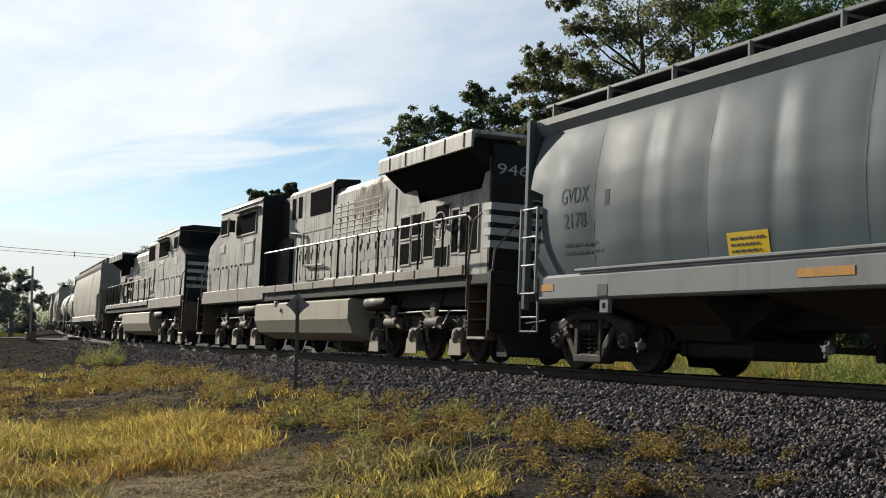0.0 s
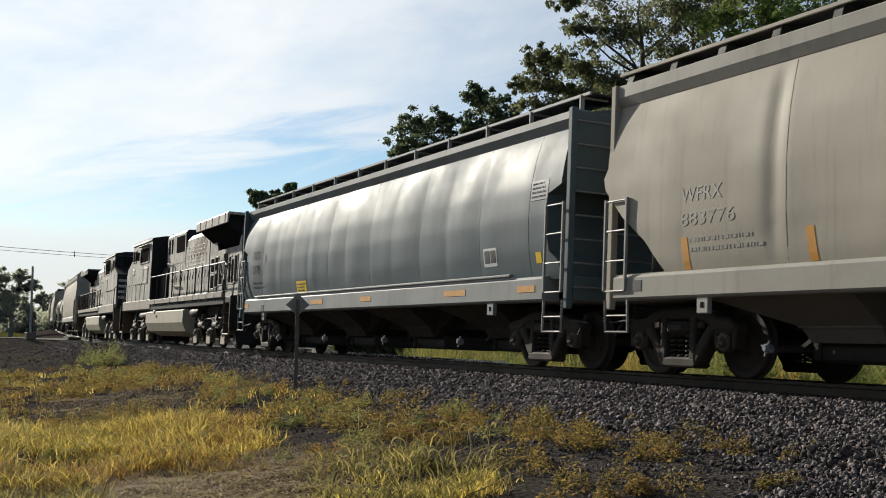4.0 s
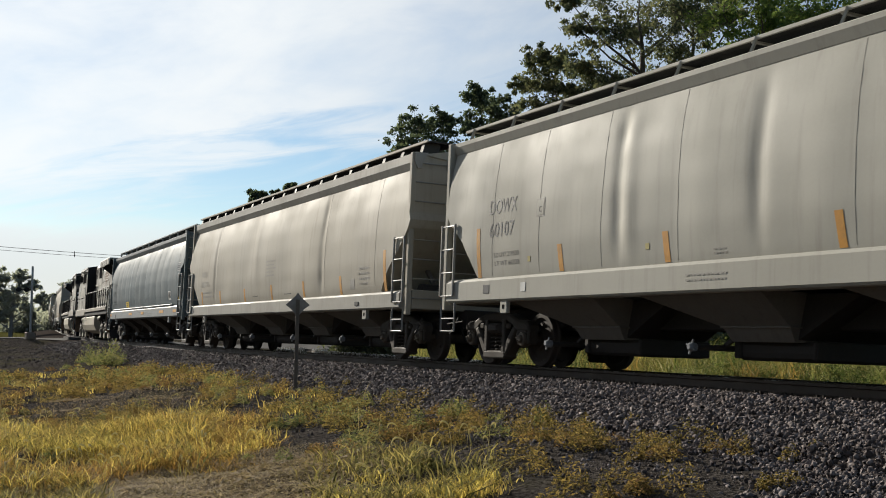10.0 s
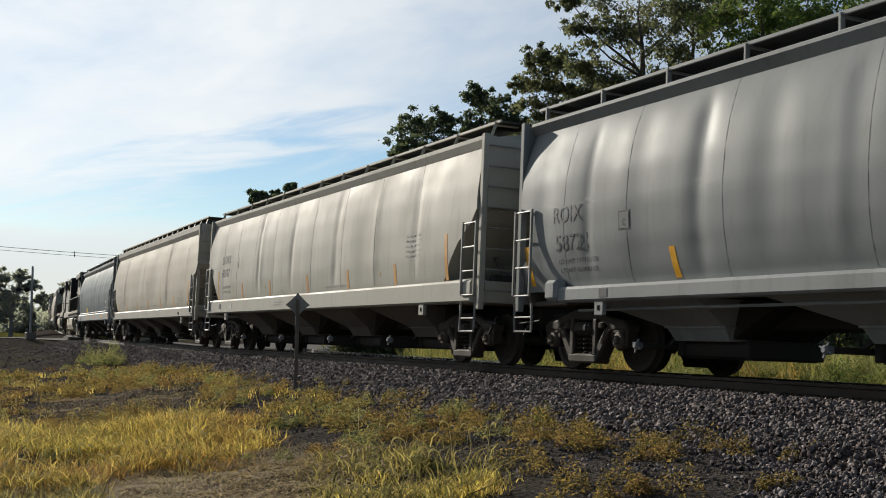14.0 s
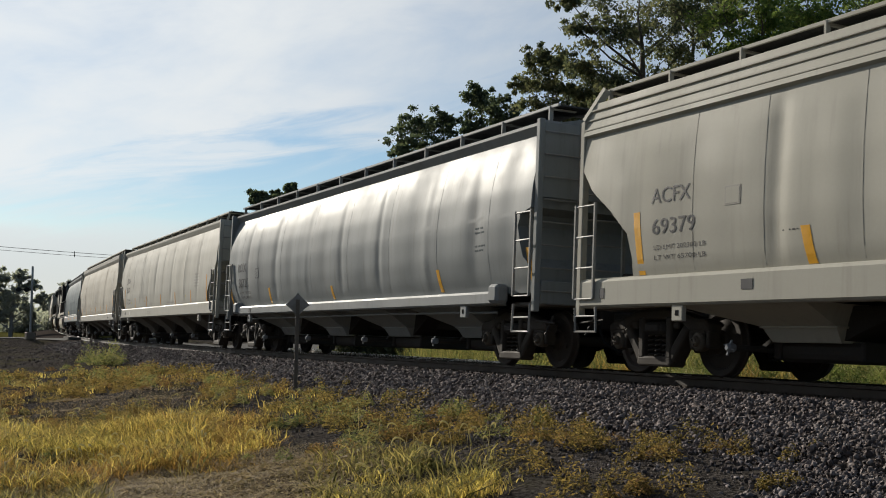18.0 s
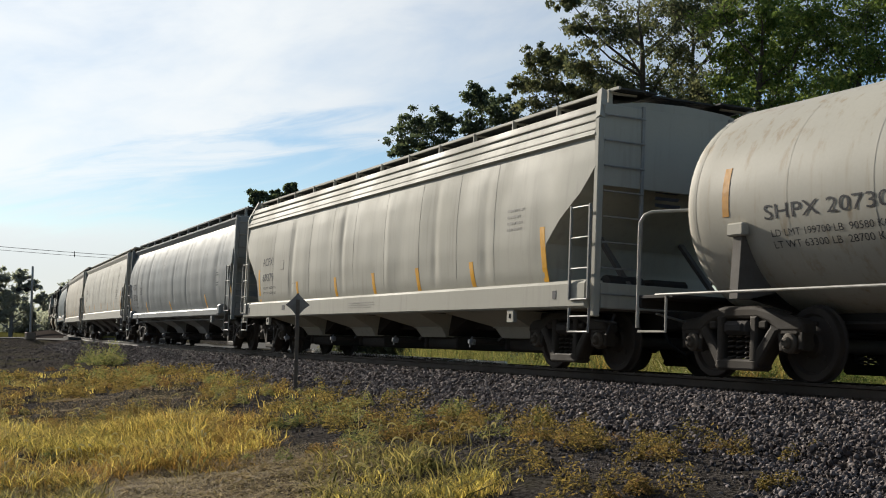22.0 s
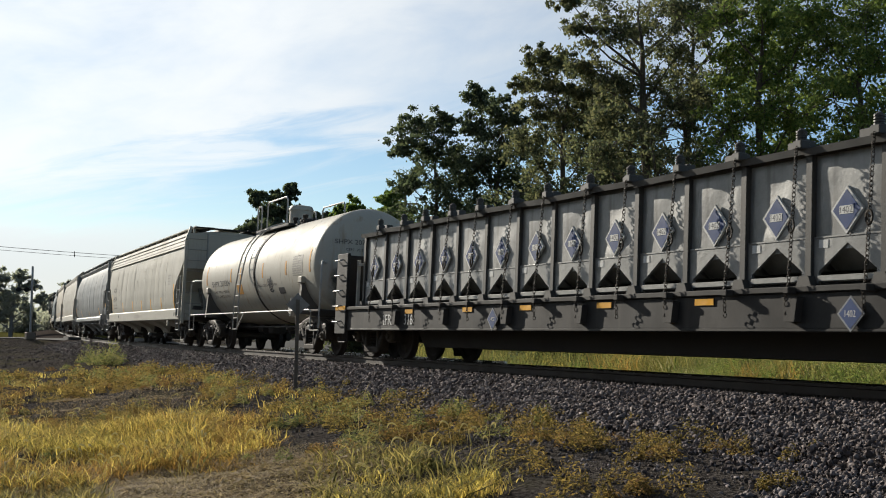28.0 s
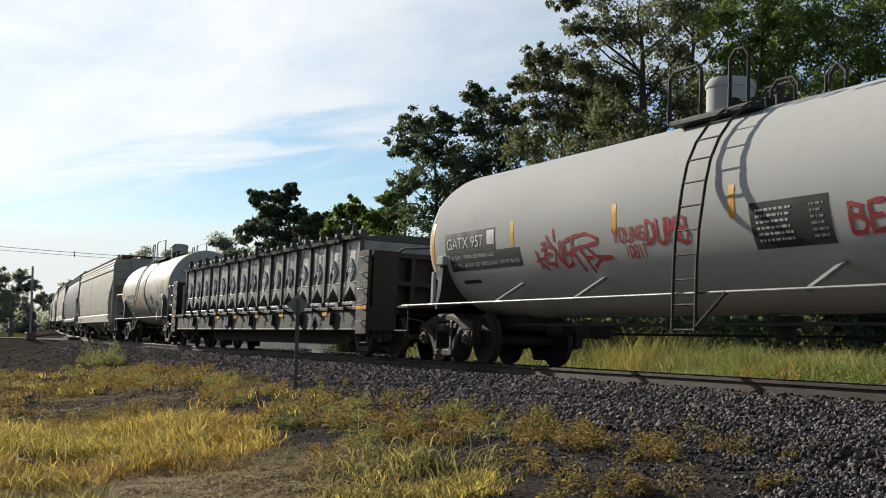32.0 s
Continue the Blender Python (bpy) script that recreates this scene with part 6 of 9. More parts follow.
    for s in (1, -1):
        X = s * 9.35
        for yy in (1, -1):
            part("end_bulkhead", Mesh().box(min(X, X - s * 0.62), max(X, X - s * 0.62), yy * 1.54 - 0.035, yy * 1.54 + 0.035, 0.47, 2.2, 0.012), M_DECK if s > 0 else M_IRON, car, "dark grab-iron panel at the car end")
            part("end_plate", Mesh().box(min(X - s * 0.05, X - s * 0.002), max(X - s * 0.05, X - s * 0.002), min(yy * 1.46, yy * 0.9), max(yy * 1.46, yy * 0.9), 0.55, 2.2, 0.01), M_IRON, car)
            for k in range(5):
                z = 0.75 + k * 0.33
                g = Mesh().tube([(X - s * 0.05, yy * 1.56, z), (X - s * 0.05, yy * 1.65, z - 0.02), (X - s * 0.38, yy * 1.65, z - 0.02), (X - s * 0.38, yy * 1.56, z)], 0.014, 6)
                part("grab_iron", g, M_RUNG, car)
        # backing plate added in the open end frame; its black stands for shade
        part("end_wall", Mesh().box(min(X - s * 0.3, X - s * 0.36), max(X - s * 0.3, X - s * 0.36), -1.46, 1.46, 1.0, 2.12, 0.01), M_IRON, car, "added dark backing plate standing for shade in the open end frame")
        for yy in (-0.55, 0.0, 0.55):
            part("end_post", Mesh().box(min(X - s * 0.06, X - s * 0.3), max(X - s * 0.06, X - s * 0.3), yy - 0.05, yy + 0.05, 1.0, 2.12, 0.01), M_IRON, car)
        for z in (1.5, 2.08):
            part("end_beam", Mesh().box(min(X - s * 0.04, X - s * 0.28), max(X - s * 0.04, X - s * 0.28), -0.9, 0.9, z, z + 0.1, 0.01), M_IRON, car)
        pl = Mesh().prism_x([(-0.3, 1.64), (-0.16, 1.82), (-0.3, 2.0), (-0.44, 1.82)], min(X - s * 0.04, X - s * 0.02), max(X - s * 0.04, X - s * 0.02))
        part("placard", pl, M_TUB_EDGE, car, "dark grey diamond placard")
        st = Mesh().tube([(X - s * 0.1, 1.5, 0.55), (X - s * 0.1, 1.5, 0.30), (X - s * 0.5, 1.5, 0.30), (X - s * 0.5, 1.5, 0.55)], 0.018, 6)
        part("sill_step", st, M_IRON, car)
        brace = Mesh().beam((X - s * 0.8, 1.38, 1.0), (X - s * 0.8, 1.38, 2.05), 0.06, 0.06).beam((X - s * 0.8, 1.38, 1.95), (X - s * 1.0, 1.36, 1.95), 0.05, 0.05)
        part("bulkhead_brace", brace, M_RAILING, car)
        coupler(car, X, s)
        truck(car, s * 8.18)
    flat = lambda z, x=0.0: 1.53
    lettering("IFRX", -96.35 - S0, -96.95 - S0, 0.66, 0.2, flat, M_WHITE, car)
    lettering("316", -97.35 - S0, -97.75 - S0, 0.66, 0.2, flat, M_WHITE, car)
    for s in (-97.55, -102.0, -106.4, -109.7, -100.0, -104.2):
        decal("reflector", s - S0 - 0.18, s - S0 + 0.18, 0.87, 0.95, flat, M_AMBER, car, "faded amber reflector")
    decal("reflector", 8.75, 9.33, 0.98, 1.07, lambda z, x=0.0: 1.576, M_AMBER, car, "faded amber reflector")
    decal("reflector", -9.33, -8.75, 0.98, 1.07, lambda z, x=0.0: 1.576, M_AMBER, car, "faded amber reflector")
    for s in (-108.85, -101.0):
        q = diamond_plate("placard", s - S0, 0.74, 0.19, 1.56, car, M_CAP)
        lettering("1402", s - S0 + 0.075, s - S0 - 0.075, 0.705, 0.07, lambda z, x=0.0: 1.576, M_WHITE, q, out=0.006)
    spray_word(car, lambda z, x=0.0: 1.577, -8.82, 1.42, 0.16, 0.42, TAG_SHORT, M_SPRAY_WHITE, 0.01)
    spray_word(car, lambda z, x=0.0: 1.577, -8.85, 1.12, 0.14, 0.34, TAG_SHORT, M_SPRAY_WHITE, 0.009)
    return car


# ---- locomotives ----
def loco_truck(parent, x):
    b = Mesh().box(-2.3, 2.3, -0.95, 0.95, 0.55, 0.78, 0.05)
    t = part("truck", b, M_IRON, parent, "three-axle locomotive truck", place=(x, 0, 0))
    for s in (1, -1):
        m = Mesh().prism([(-2.55, 0.66), (-2.5, 0.80), (-1.0, 0.84), (1.0, 0.84), (2.5, 0.80), (2.55, 0.66), (2.2, 0.58), (1.4, 0.62), (0.5, 0.58), (-0.5, 0.58), (-1.4, 0.62), (-2.2, 0.58)], s * 1.05 - 0.07, s * 1.05 + 0.07)
        part("side_frame", m, M_CAST, t)
        for ax in (-1.95, 0.0, 1.95):
            j = Mesh().box(ax - 0.2, ax + 0.2, s * 1.13 - 0.09, s * 1.13 + 0.09, 0.26, 0.62, 0.05).prism([(ax - 0.3, 0.18), (ax + 0.3, 0.18), (ax + 0.24, 0.30), (ax - 0.24, 0.30)], s * 1.13 - 0.08, s * 1.13 + 0.08)
            j.lathe([(0.02, s * 1.2), (0.12, s * 1.2), (0.13, s * 1.24), (0.05, s * 1.28), (0.02, s * 1.28)], "y", 14, (ax, 0, 0.47))
            box = part("journal_box", j, M_DUSTY, t)
            part("pedestal_plate", Mesh().prism([(ax - 0.26, 0.13), (ax + 0.26, 0.13), (ax + 0.22, 0.40), (ax + 0.1, 0.46), (ax - 0.1, 0.46), (ax - 0.22, 0.40)], s * 1.22 - 0.012, s * 1.22 + 0.012), M_FUEL, box, "pale dusty plate")
            for dx in (-0.34, 0.34):
                sp = Mesh()
                helix(sp, ax + dx, s * 1.12, 0.55, 0.80, 0.07, 3.5, 0.018)
                part("journal_spring", sp, M_CAST, t, smooth=True)
        for bx in (-1.0, 1.0):
            c = Mesh().cyl((bx - 0.28, s * 1.2, 0.72), (bx + 0.28, s * 1.2, 0.72), 0.11, 14).cyl((bx + 0.28, s * 1.2, 0.72), (bx + 0.42, s * 1.2, 0.72), 0.05, 8)
            c.beam((bx + 0.4, s * 1.2, 0.74), (bx + 0.5, s * 1.1, 0.36), 0.06, 0.05)
            part("brake_cylinder", c, M_DUSTY, t, smooth=True)
        p = Mesh().tube([(-2.4, s * 1.18, 0.92), (-0.8, s * 1.2, 0.93), (0.9, s * 1.2, 0.91), (2.3, s * 1.18, 0.95)], 0.018, 6)
        p.tube([(-1.6, s * 1.2, 0.92), (-1.5, s * 1.24, 0.70), (-1.1, s * 1.26, 0.62), (-0.8, s * 1.24, 0.75)], 0.018, 6)
        part("brake_pipe", p, M_RUNG, t)
        for hx in (-1.4, 0.55, 1.6):
            hose = Mesh().tube([(hx, s * 1.2, 1.3), (hx + 0.06, s * 1.28, 0.98), (hx + 0.2, s * 1.27, 0.86), (hx + 0.3, s * 1.2, 0.95)], 0.02, 6)
            part("cable_loop", hose, M_BLACK, t, smooth=True)
        for hx in (-0.95, 0.98):
            part("damper", Mesh().beam((hx - 0.5, s * 1.25, 0.62), (hx + 0.35, s * 1.25, 0.9), 0.07, 0.06), M_DUSTY, t)
            part("hanger_block", Mesh().box(hx - 0.13, hx + 0.13, s * 1.18 - 0.06, s * 1.18 + 0.06, 0.80, 1.08, 0.03), M_DUSTY, t)
        sand = Mesh().tube([(2.35, s * 0.95, 1.0), (2.5, s * 0.8, 0.5), (2.45, s * 0.75, 0.12)], 0.025, 6)
        part("sand_pipe", sand, M_IRON, t)
    for ax in (-1.95, 0.0, 1.95):
        w = part("wheelset", WHEELSET, None, t, "rusty wheels with worn treads", place=(ax, 0, 0.47))
        TURNING.append((w, Vector((ax, 0, 0.47)), 0.47))
    return t


HINGE = Mesh().cyl((0, 0, -0.04), (0, 0, 0.04), 0.011, 6).data("hinge", M_LOCO_DARK)
LATCH = Mesh().box(-0.018, 0.018, -0.014, 0.014, -0.08, 0.08, 0.004).data("latch", M_LOCO_DARK)


def locomotive(number):
    """A wide-cab freight locomotive; x points to its cab end."""
    lo = thing("locomotive", "weathered black diesel freight locomotive with pale striped ends", "locomotive", "locomotives")
    HW = 0.93
    part("frame_sill", Mesh().box(-10.3, 9.9, -1.45, 1.45, 1.3, 1.52, 0.02), M_LOCO_DARK, lo)
    for s in (1, -1):
        edges = [-9.2, -8.2, -7.13, -6.1, -5.1, -3.9, -2.7, -1.26, 0.2, 1.71, 2.9]
        for a, b in zip(edges, edges[1:]):
            part("walkway_edge", Mesh().box(a + 0.03, b - 0.03, s * 1.5 - 0.025, s * 1.5 + 0.02, 1.51, 1.685, 0.01), M_LOCO_SILL, lo)
        for a, b in ((2.95, 5.4), (5.43, 9.6)):
            part("cab_skirt", Mesh().box(a, b, s * 1.44 - 0.05, s * 1.44 + 0.04, 1.35, 1.72, 0.012), M_LOCO_SILL, lo)
    part("underframe", Mesh().box(-9.4, 9.4, -1.1, 1.1, 1.0, 1.34, 0.02), M_IRON, lo)
    # fuel tank with sloping lower flanks
    tank = Mesh().prism_x([(1.44, 1.24), (1.5, 1.20), (1.5, 0.80), (1.37, 0.50), (0.9, 0.34), (-0.9, 0.34), (-1.37, 0.50), (-1.5, 0.80), (-1.5, 1.20), (-1.44, 1.24)], -3.6, 3.5)
    part("fuel_tank", tank, M_FUEL, lo, "dusty grey-brown fuel tank")
    part("fuel_gauge", Mesh().cyl((1.2, 1.40, 1.05), (1.2, 1.54, 1.05), 0.05, 10).box(1.6, 1.75, 1.42, 1.53, 1.15, 1.28, 0.02), M_RAILING, lo)
    # hood: engine room, then radiator cabin
    engine = Mesh().prism_x([(HW, 1.45), (HW, 3.78), (HW - 0.12, 3.95), (0.3, 4.02), (-0.3, 4.02), (-HW + 0.12, 3.95), (-HW, 3.78), (-HW, 1.45)], -5.4, 2.2)
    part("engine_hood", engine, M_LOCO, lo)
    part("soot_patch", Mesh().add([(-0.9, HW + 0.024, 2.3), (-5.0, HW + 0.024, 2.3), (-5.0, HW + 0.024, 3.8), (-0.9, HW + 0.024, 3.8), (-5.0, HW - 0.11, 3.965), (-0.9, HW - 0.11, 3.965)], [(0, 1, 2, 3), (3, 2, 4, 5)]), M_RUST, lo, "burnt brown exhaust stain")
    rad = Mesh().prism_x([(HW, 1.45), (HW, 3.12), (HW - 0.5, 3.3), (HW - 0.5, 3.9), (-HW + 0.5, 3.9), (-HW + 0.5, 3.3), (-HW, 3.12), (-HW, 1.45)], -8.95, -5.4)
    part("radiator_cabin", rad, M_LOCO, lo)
    # plain black here, without the glare colour of the hood sides
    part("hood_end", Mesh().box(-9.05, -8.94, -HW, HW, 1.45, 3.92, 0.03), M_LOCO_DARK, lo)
    for s in (1, -1):
        wing = Mesh().prism_x([(s * 0.4, 4.06), (s * 1.48, 4.05), (s * 1.5, 4.0), (s * 1.5, 3.74), (s * 1.46, 3.73), (s * 1.44, 3.98), (s * 0.4, 4.0)], -9.3, -5.0)
        part("radiator_wing", wing, M_LOCO, lo)
        # black colour under the wing stands for the unlit radiator opening
        part("radiator_core", Mesh().prism_x([(s * 0.4, 3.99), (s * 1.43, 3.97), (s * 1.43, 3.80), (s * (HW - 0.34), 3.14), (s * 0.3, 3.14)], -8.93, -5.05), M_BLACK, lo, "black radiator underside")
        part("radiator_cheek", Mesh().prism([(-8.95, 3.08), (-8.62, 3.08), (-8.9, 3.66), (-8.95, 3.66)], s * HW - 0.03, s * HW + 0.004), M_LOCO, lo)
        part("radiator_cheek", Mesh().prism([(-5.4, 3.08), (-5.92, 3.08), (-5.56, 3.66), (-5.4, 3.66)], s * HW - 0.03, s * HW + 0.004), M_LOCO, lo)
        for xx in (-5.6, -6.4, -7.3, -8.2, -9.0):
            part("panel_strap", Mesh().box(xx - 0.012, xx + 0.012, s * 1.5 - 0.012, s * 1.5 + 0.012, 3.76, 4.02, 0.003), M_LOCO_DARK, lo)
    # doors and screens along the hood
    for s in (1, -1):
        Y = s * HW
        x = 2.05
        i = 0
        while x > -4.5:
            w = 0.46 if i % 3 else 0.52
            top = 3.35 if x > -0.4 else 3.55
            d = Mesh().box(x - w + 0.02, x - 0.02, Y - 0.018, Y + 0.018, 1.62, top, 0.008)
            dp = part("hood_door", d, M_LOCO, lo)
            for z in (1.9, 2.55, 3.15):
                part("hinge", HINGE, None, dp, place=(x - 0.03, Y + s * 0.022, z))
            part("latch", LATCH, None, dp, place=(x - w + 0.07, Y + s * 0.02, 2.42))
            x -= w
            i += 1
        for xa, xb, za, zb in ((-5.01, -5.48, 2.45, 2.88), (-5.03, -5.5, 1.92, 2.34), (-5.6, -6.06, 2.49, 2.90), (-5.62, -6.08, 1.95, 2.38), (-6.21, -6.64, 2.02, 2.74), (-6.74, -7.34, 2.59, 2.97), (-6.75, -7.3, 1.81, 2.16), (-7.48, -7.76, 2.03, 2.83), (-7.84, -8.14, 2.01, 2.74), (-8.22, -8.56, 2.03, 2.83)):
            mm = M_BLACK
            vent = part("vent_screen", Mesh().box(xb, xa, Y - 0.012, Y + 0.012, za, zb, 0.004), mm, lo)
            rim = Mesh()
            for q in ((xb - 0.04, xb, za - 0.04, zb + 0.04), (xa, xa + 0.04, za - 0.04, zb + 0.04)):
                rim.box(q[0], q[1], Y - 0.02, Y + 0.02, q[2], q[3], 0.005)
            rim.box(xb, xa, Y - 0.02, Y + 0.02, zb, zb + 0.04, 0.005).box(xb, xa, Y - 0.02, Y + 0.02, za - 0.04, za, 0.005)
            part("vent_frame", rim, M_LOCO, vent)
        # raised grille bars over the engine doors
        for k in range(6):
            z = 2.82 + k * 0.13
            part("grille_bar", Mesh().box(-3.9, -1.0, Y + s * 0.016 - 0.012, Y + s * 0.016 + 0.012, z, z + 0.022, 0.004), M_LOCO, lo)
        # blower duct and inverter cabinet behind the cab
        part("inverter_cabinet", Mesh().prism_x([(s * HW, 2.95), (s * 0.96, 3.05), (s * 0.985, 4.1), (s * 0.9, 4.2), (s * 0.3, 4.24), (s * 0.3, 2.95)], -0.82, 2.55), M_LOCO, lo)
        for xa in (1.5, 2.02):
            part("cabinet_screen", Mesh().prism_x([(s * 0.976, 3.45), (s * 0.990, 4.0), (s * 0.9, 4.0), (s * 0.9, 3.45)], xa, xa + 0.3), M_BLACK, lo)
        # thin near-black plate puts this rear face's shade into the colour
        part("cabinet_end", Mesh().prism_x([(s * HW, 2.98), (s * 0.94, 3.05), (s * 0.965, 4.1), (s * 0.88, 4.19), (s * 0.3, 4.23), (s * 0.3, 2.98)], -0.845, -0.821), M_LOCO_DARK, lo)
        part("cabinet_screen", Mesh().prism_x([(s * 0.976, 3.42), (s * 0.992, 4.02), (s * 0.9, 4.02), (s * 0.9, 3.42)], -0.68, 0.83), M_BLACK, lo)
    # black for soot and for the shade the cab throws back here
    part("control_hood", Mesh().box(2.2, 3.72, -0.86, 0.86, 1.46, 4.14, 0.04), M_LOCO_DARK, lo, "sooty black hood behind the cab with cab shade in its colour")
    part("exhaust_stack", Mesh().box(-3.6, -2.6, -0.3, 0.3, 3.9, 4.12, 0.04), M_IRON, lo)
    wheel = Mesh()
    wheel.tube([(-7.2 + 0.27 * math.cos(a), HW + 0.14, 2.55 + 0.27 * math.sin(a)) for a in np.linspace(0, 2 * math.pi, 19)], 0.014, 5)
    for a in (0.4, 2.5, 4.6):
        wheel.beam((-7.2, HW + 0.12, 2.55), (-7.2 + 0.26 * math.cos(a), HW + 0.14, 2.55 + 0.26 * math.sin(a)), 0.03, 0.015)
    wheel.cyl((-7.2, HW, 2.55), (-7.2, HW + 0.14, 2.55), 0.05, 8)
    part("hand_brake_wheel", wheel, M_RAILING, lo)
    # cab and nose
    cab = Mesh().prism([(3.7, 1.45), (3.7, 4.12), (4.0, 4.2), (7.9, 4.2), (8.15, 4.08), (8.0, 3.55), (9.35, 3.12), (9.45, 2.9), (9.45, 1.45)], -1.38, 1.38)
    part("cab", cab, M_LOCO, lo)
    # black plate over the pale cab: soot and the rear wall's shade
    part("cab_back", Mesh().box(3.67, 3.698, -1.37, 1.37, 1.74, 4.1, 0.005), M_LOCO_DARK, lo, "sooty black cab rear wall with its shade in the colour")
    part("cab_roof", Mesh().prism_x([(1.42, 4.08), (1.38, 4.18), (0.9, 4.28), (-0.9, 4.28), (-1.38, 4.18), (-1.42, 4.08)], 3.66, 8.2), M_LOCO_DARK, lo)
    for s in (1, -1):
        Y = s * 1.38
        for xa, xb, za, zb in ((4.25, 6.2, 3.28, 3.84), (7.25, 8.0, 3.42, 3.84), (4.42, 5.25, 2.46, 2.98)):
            # no opening is cut: flat black paints the shade inside the cab
            wdw = part("cab_window", Mesh().box(xa, xb, Y - 0.01, Y + 0.012, za, zb, 0.004), M_BLACK, lo, "open cab window with a black sheet for its unlit inside")
            fr = Mesh().box(xa - 0.05, xa, Y - 0.02, Y + 0.03, za - 0.05, zb + 0.05, 0.006).box(xb, xb + 0.05, Y - 0.02, Y + 0.03, za - 0.05, zb + 0.05, 0.006).box(xa, xb, Y - 0.02, Y + 0.03, zb, zb + 0.05, 0.006).box(xa, xb, Y - 0.02, Y + 0.03, za - 0.05, za, 0.006)
            part("window_frame", fr, M_LOCO_SILL, wdw)
        part("sunshade", Mesh().box(3.9, 6.2, min(Y, Y + s * 0.16), max(Y, Y + s * 0.16), 3.92, 3.95, 0.008), M_RAILING, lo)
        part("cab_door", Mesh().box(4.3, 5.4, Y - 0.015, Y + 0.02, 2.38, 3.1, 0.01), M_LOCO, lo)
        part("mirror", Mesh().box(6.4, 6.46, Y + s * 0.02, Y + s * 0.2, 3.4, 3.75, 0.01), M_IRON, lo)
        for xx in (4.9, 5.9, 6.9, 7.9):
            d = part("nose_locker", Mesh().box(xx, xx + 0.9, Y - 0.015, Y + 0.016, 1.72, 2.4, 0.01), M_LOCO, lo)
            part("latch", Mesh().box(xx + 0.2, xx + 0.3, Y + s * 0.016 - 0.02, Y + s * 0.016 + 0.02, 2.38, 2.44, 0.005).box(xx + 0.65, xx + 0.75, Y + s * 0.016 - 0.02, Y + s * 0.016 + 0.02, 2.38, 2.44, 0.005), M_LOCO_DARK, d)
        part("number_board", Mesh().box(7.5, 8.0, Y - 0.01, Y + 0.02, 2.85, 3.1, 0.01), M_STRIPE, lo)
        nose = Mesh()
        for k in range(4):
            z = 2.0 + k * 0.26
            nose.box(9.475, 9.482, -1.3, 1.3, z, z + 0.12).box(9.05, 9.46, Y - 0.004, Y + 0.006, z, z + 0.12)
        if s > 0:
            part("nose_stripes", nose, M_STRIPE, lo, "dull white stripes")
    part("nose_front", Mesh().prism([(9.44, 1.46), (9.474, 1.46), (9.474, 2.9), (9.372, 3.142), (8.05, 3.565), (8.17, 4.06), (8.13, 4.06), (7.98, 3.54), (9.33, 3.1), (9.44, 2.9)], -1.36, 1.36), M_LOCO_DARK, lo)
    for y in (-0.55, 0.55):
        part("windshield", Mesh().prism([(8.06, 3.62), (8.17, 4.03), (8.20, 4.03), (8.09, 3.62)], y - 0.45, y + 0.45), M_GLASS, lo, "dark cab glass")
    horn = Mesh()
    for k in range(3):
        horn.lathe([(0.015, 0.0), (0.02, 0.25), (0.04, 0.38), (0.075, 0.42), (0.01, 0.42)], "x", 10, (2.9 + 0.05 * k, -0.12 + 0.12 * k, 4.36 + 0.03 * k))
    horn.cyl((3.0, 0, 4.2), (3.0, 0, 4.36), 0.03, 8)
    part("horn", horn, M_IRON, lo)
    for xx in (4.6, 5.6, 6.7):
        part("antenna", Mesh().cyl((xx, 0.4, 4.25), (xx, 0.4, 4.46), 0.02, 6).lathe([(0.02, 4.27), (0.14, 4.28), (0.12, 4.36), (0.02, 4.38)], "z", 14, (xx, 0, 0)), M_IRON, lo)
    part("roof_unit", Mesh().box(5.8, 7.0, -0.6, 0.6, 4.26, 4.38, 0.03), M_LOCO_DARK, lo)
    # rear end: stripes and number
    st = Mesh()
    for k in range(4):
        z = 2.04 + k * 0.225
        st.box(-9.062, -9.052, -HW, HW, z, z + 0.13).box(-9.05, -8.78, HW + 0.001, HW + 0.006, z, z + 0.13)
    part("end_stripes", st, M_STRIPE, lo, "dull white stripes")
    cu = bpy.data.curves.new("lettering", "FONT")
    cu.body, cu.resolution_u = number, 3
    tmp = bpy.data.objects.new("lettering", cu)
    scene.collection.objects.link(tmp)
    me = bpy.data.meshes.new_from_object(tmp.evaluated_get(bpy.context.evaluated_depsgraph_get()))
    bpy.data.objects.remove(tmp)
    for vtx in me.vertices:
        vtx.co = (-9.056, 0.86 - vtx.co.x * 0.44, 3.36 + vtx.co.y * 0.27)
    me.materials.clear()
    me.materials.append(M_STRIPE)
    part("lettering", me, None, lo)
    for xa, xb, za, zb in ((-2.75, -4.8, 2.12, 2.38), (-3.45, -4.75, 2.5, 2.72)):
        for k in range(6):
            a = xa + (xb - xa) * k / 6
            part("faded_lettering", Mesh().box(a + (xb - xa) / 6 * 0.72, a, HW + 0.018, HW + 0.023, za, zb), M_FADED, lo)
    # handrails, posts, steps
    for s in (1, -1):
        Y = s * 1.46
        m = Mesh().tube([(-9.35, Y, 2.45), (-9.2, Y, 2.56), (3.0, Y, 2.58)], 0.022, 8)
        part("handrail", m, M_RAILING, lo, "pale worn handrail", smooth=True)
        for xx in (1.71, 0.2, -1.26, -2.7, -3.9, -5.1, -6.1, -7.13, -8.2, -9.2, 2.9):
            part("rail_post", Mesh().cyl((xx, Y, 1.45), (xx, Y, 2.58), 0.022, 8).cyl((xx, Y, 2.5), (xx, Y, 2.6), 0.032, 8), M_IRON, lo, smooth=True)
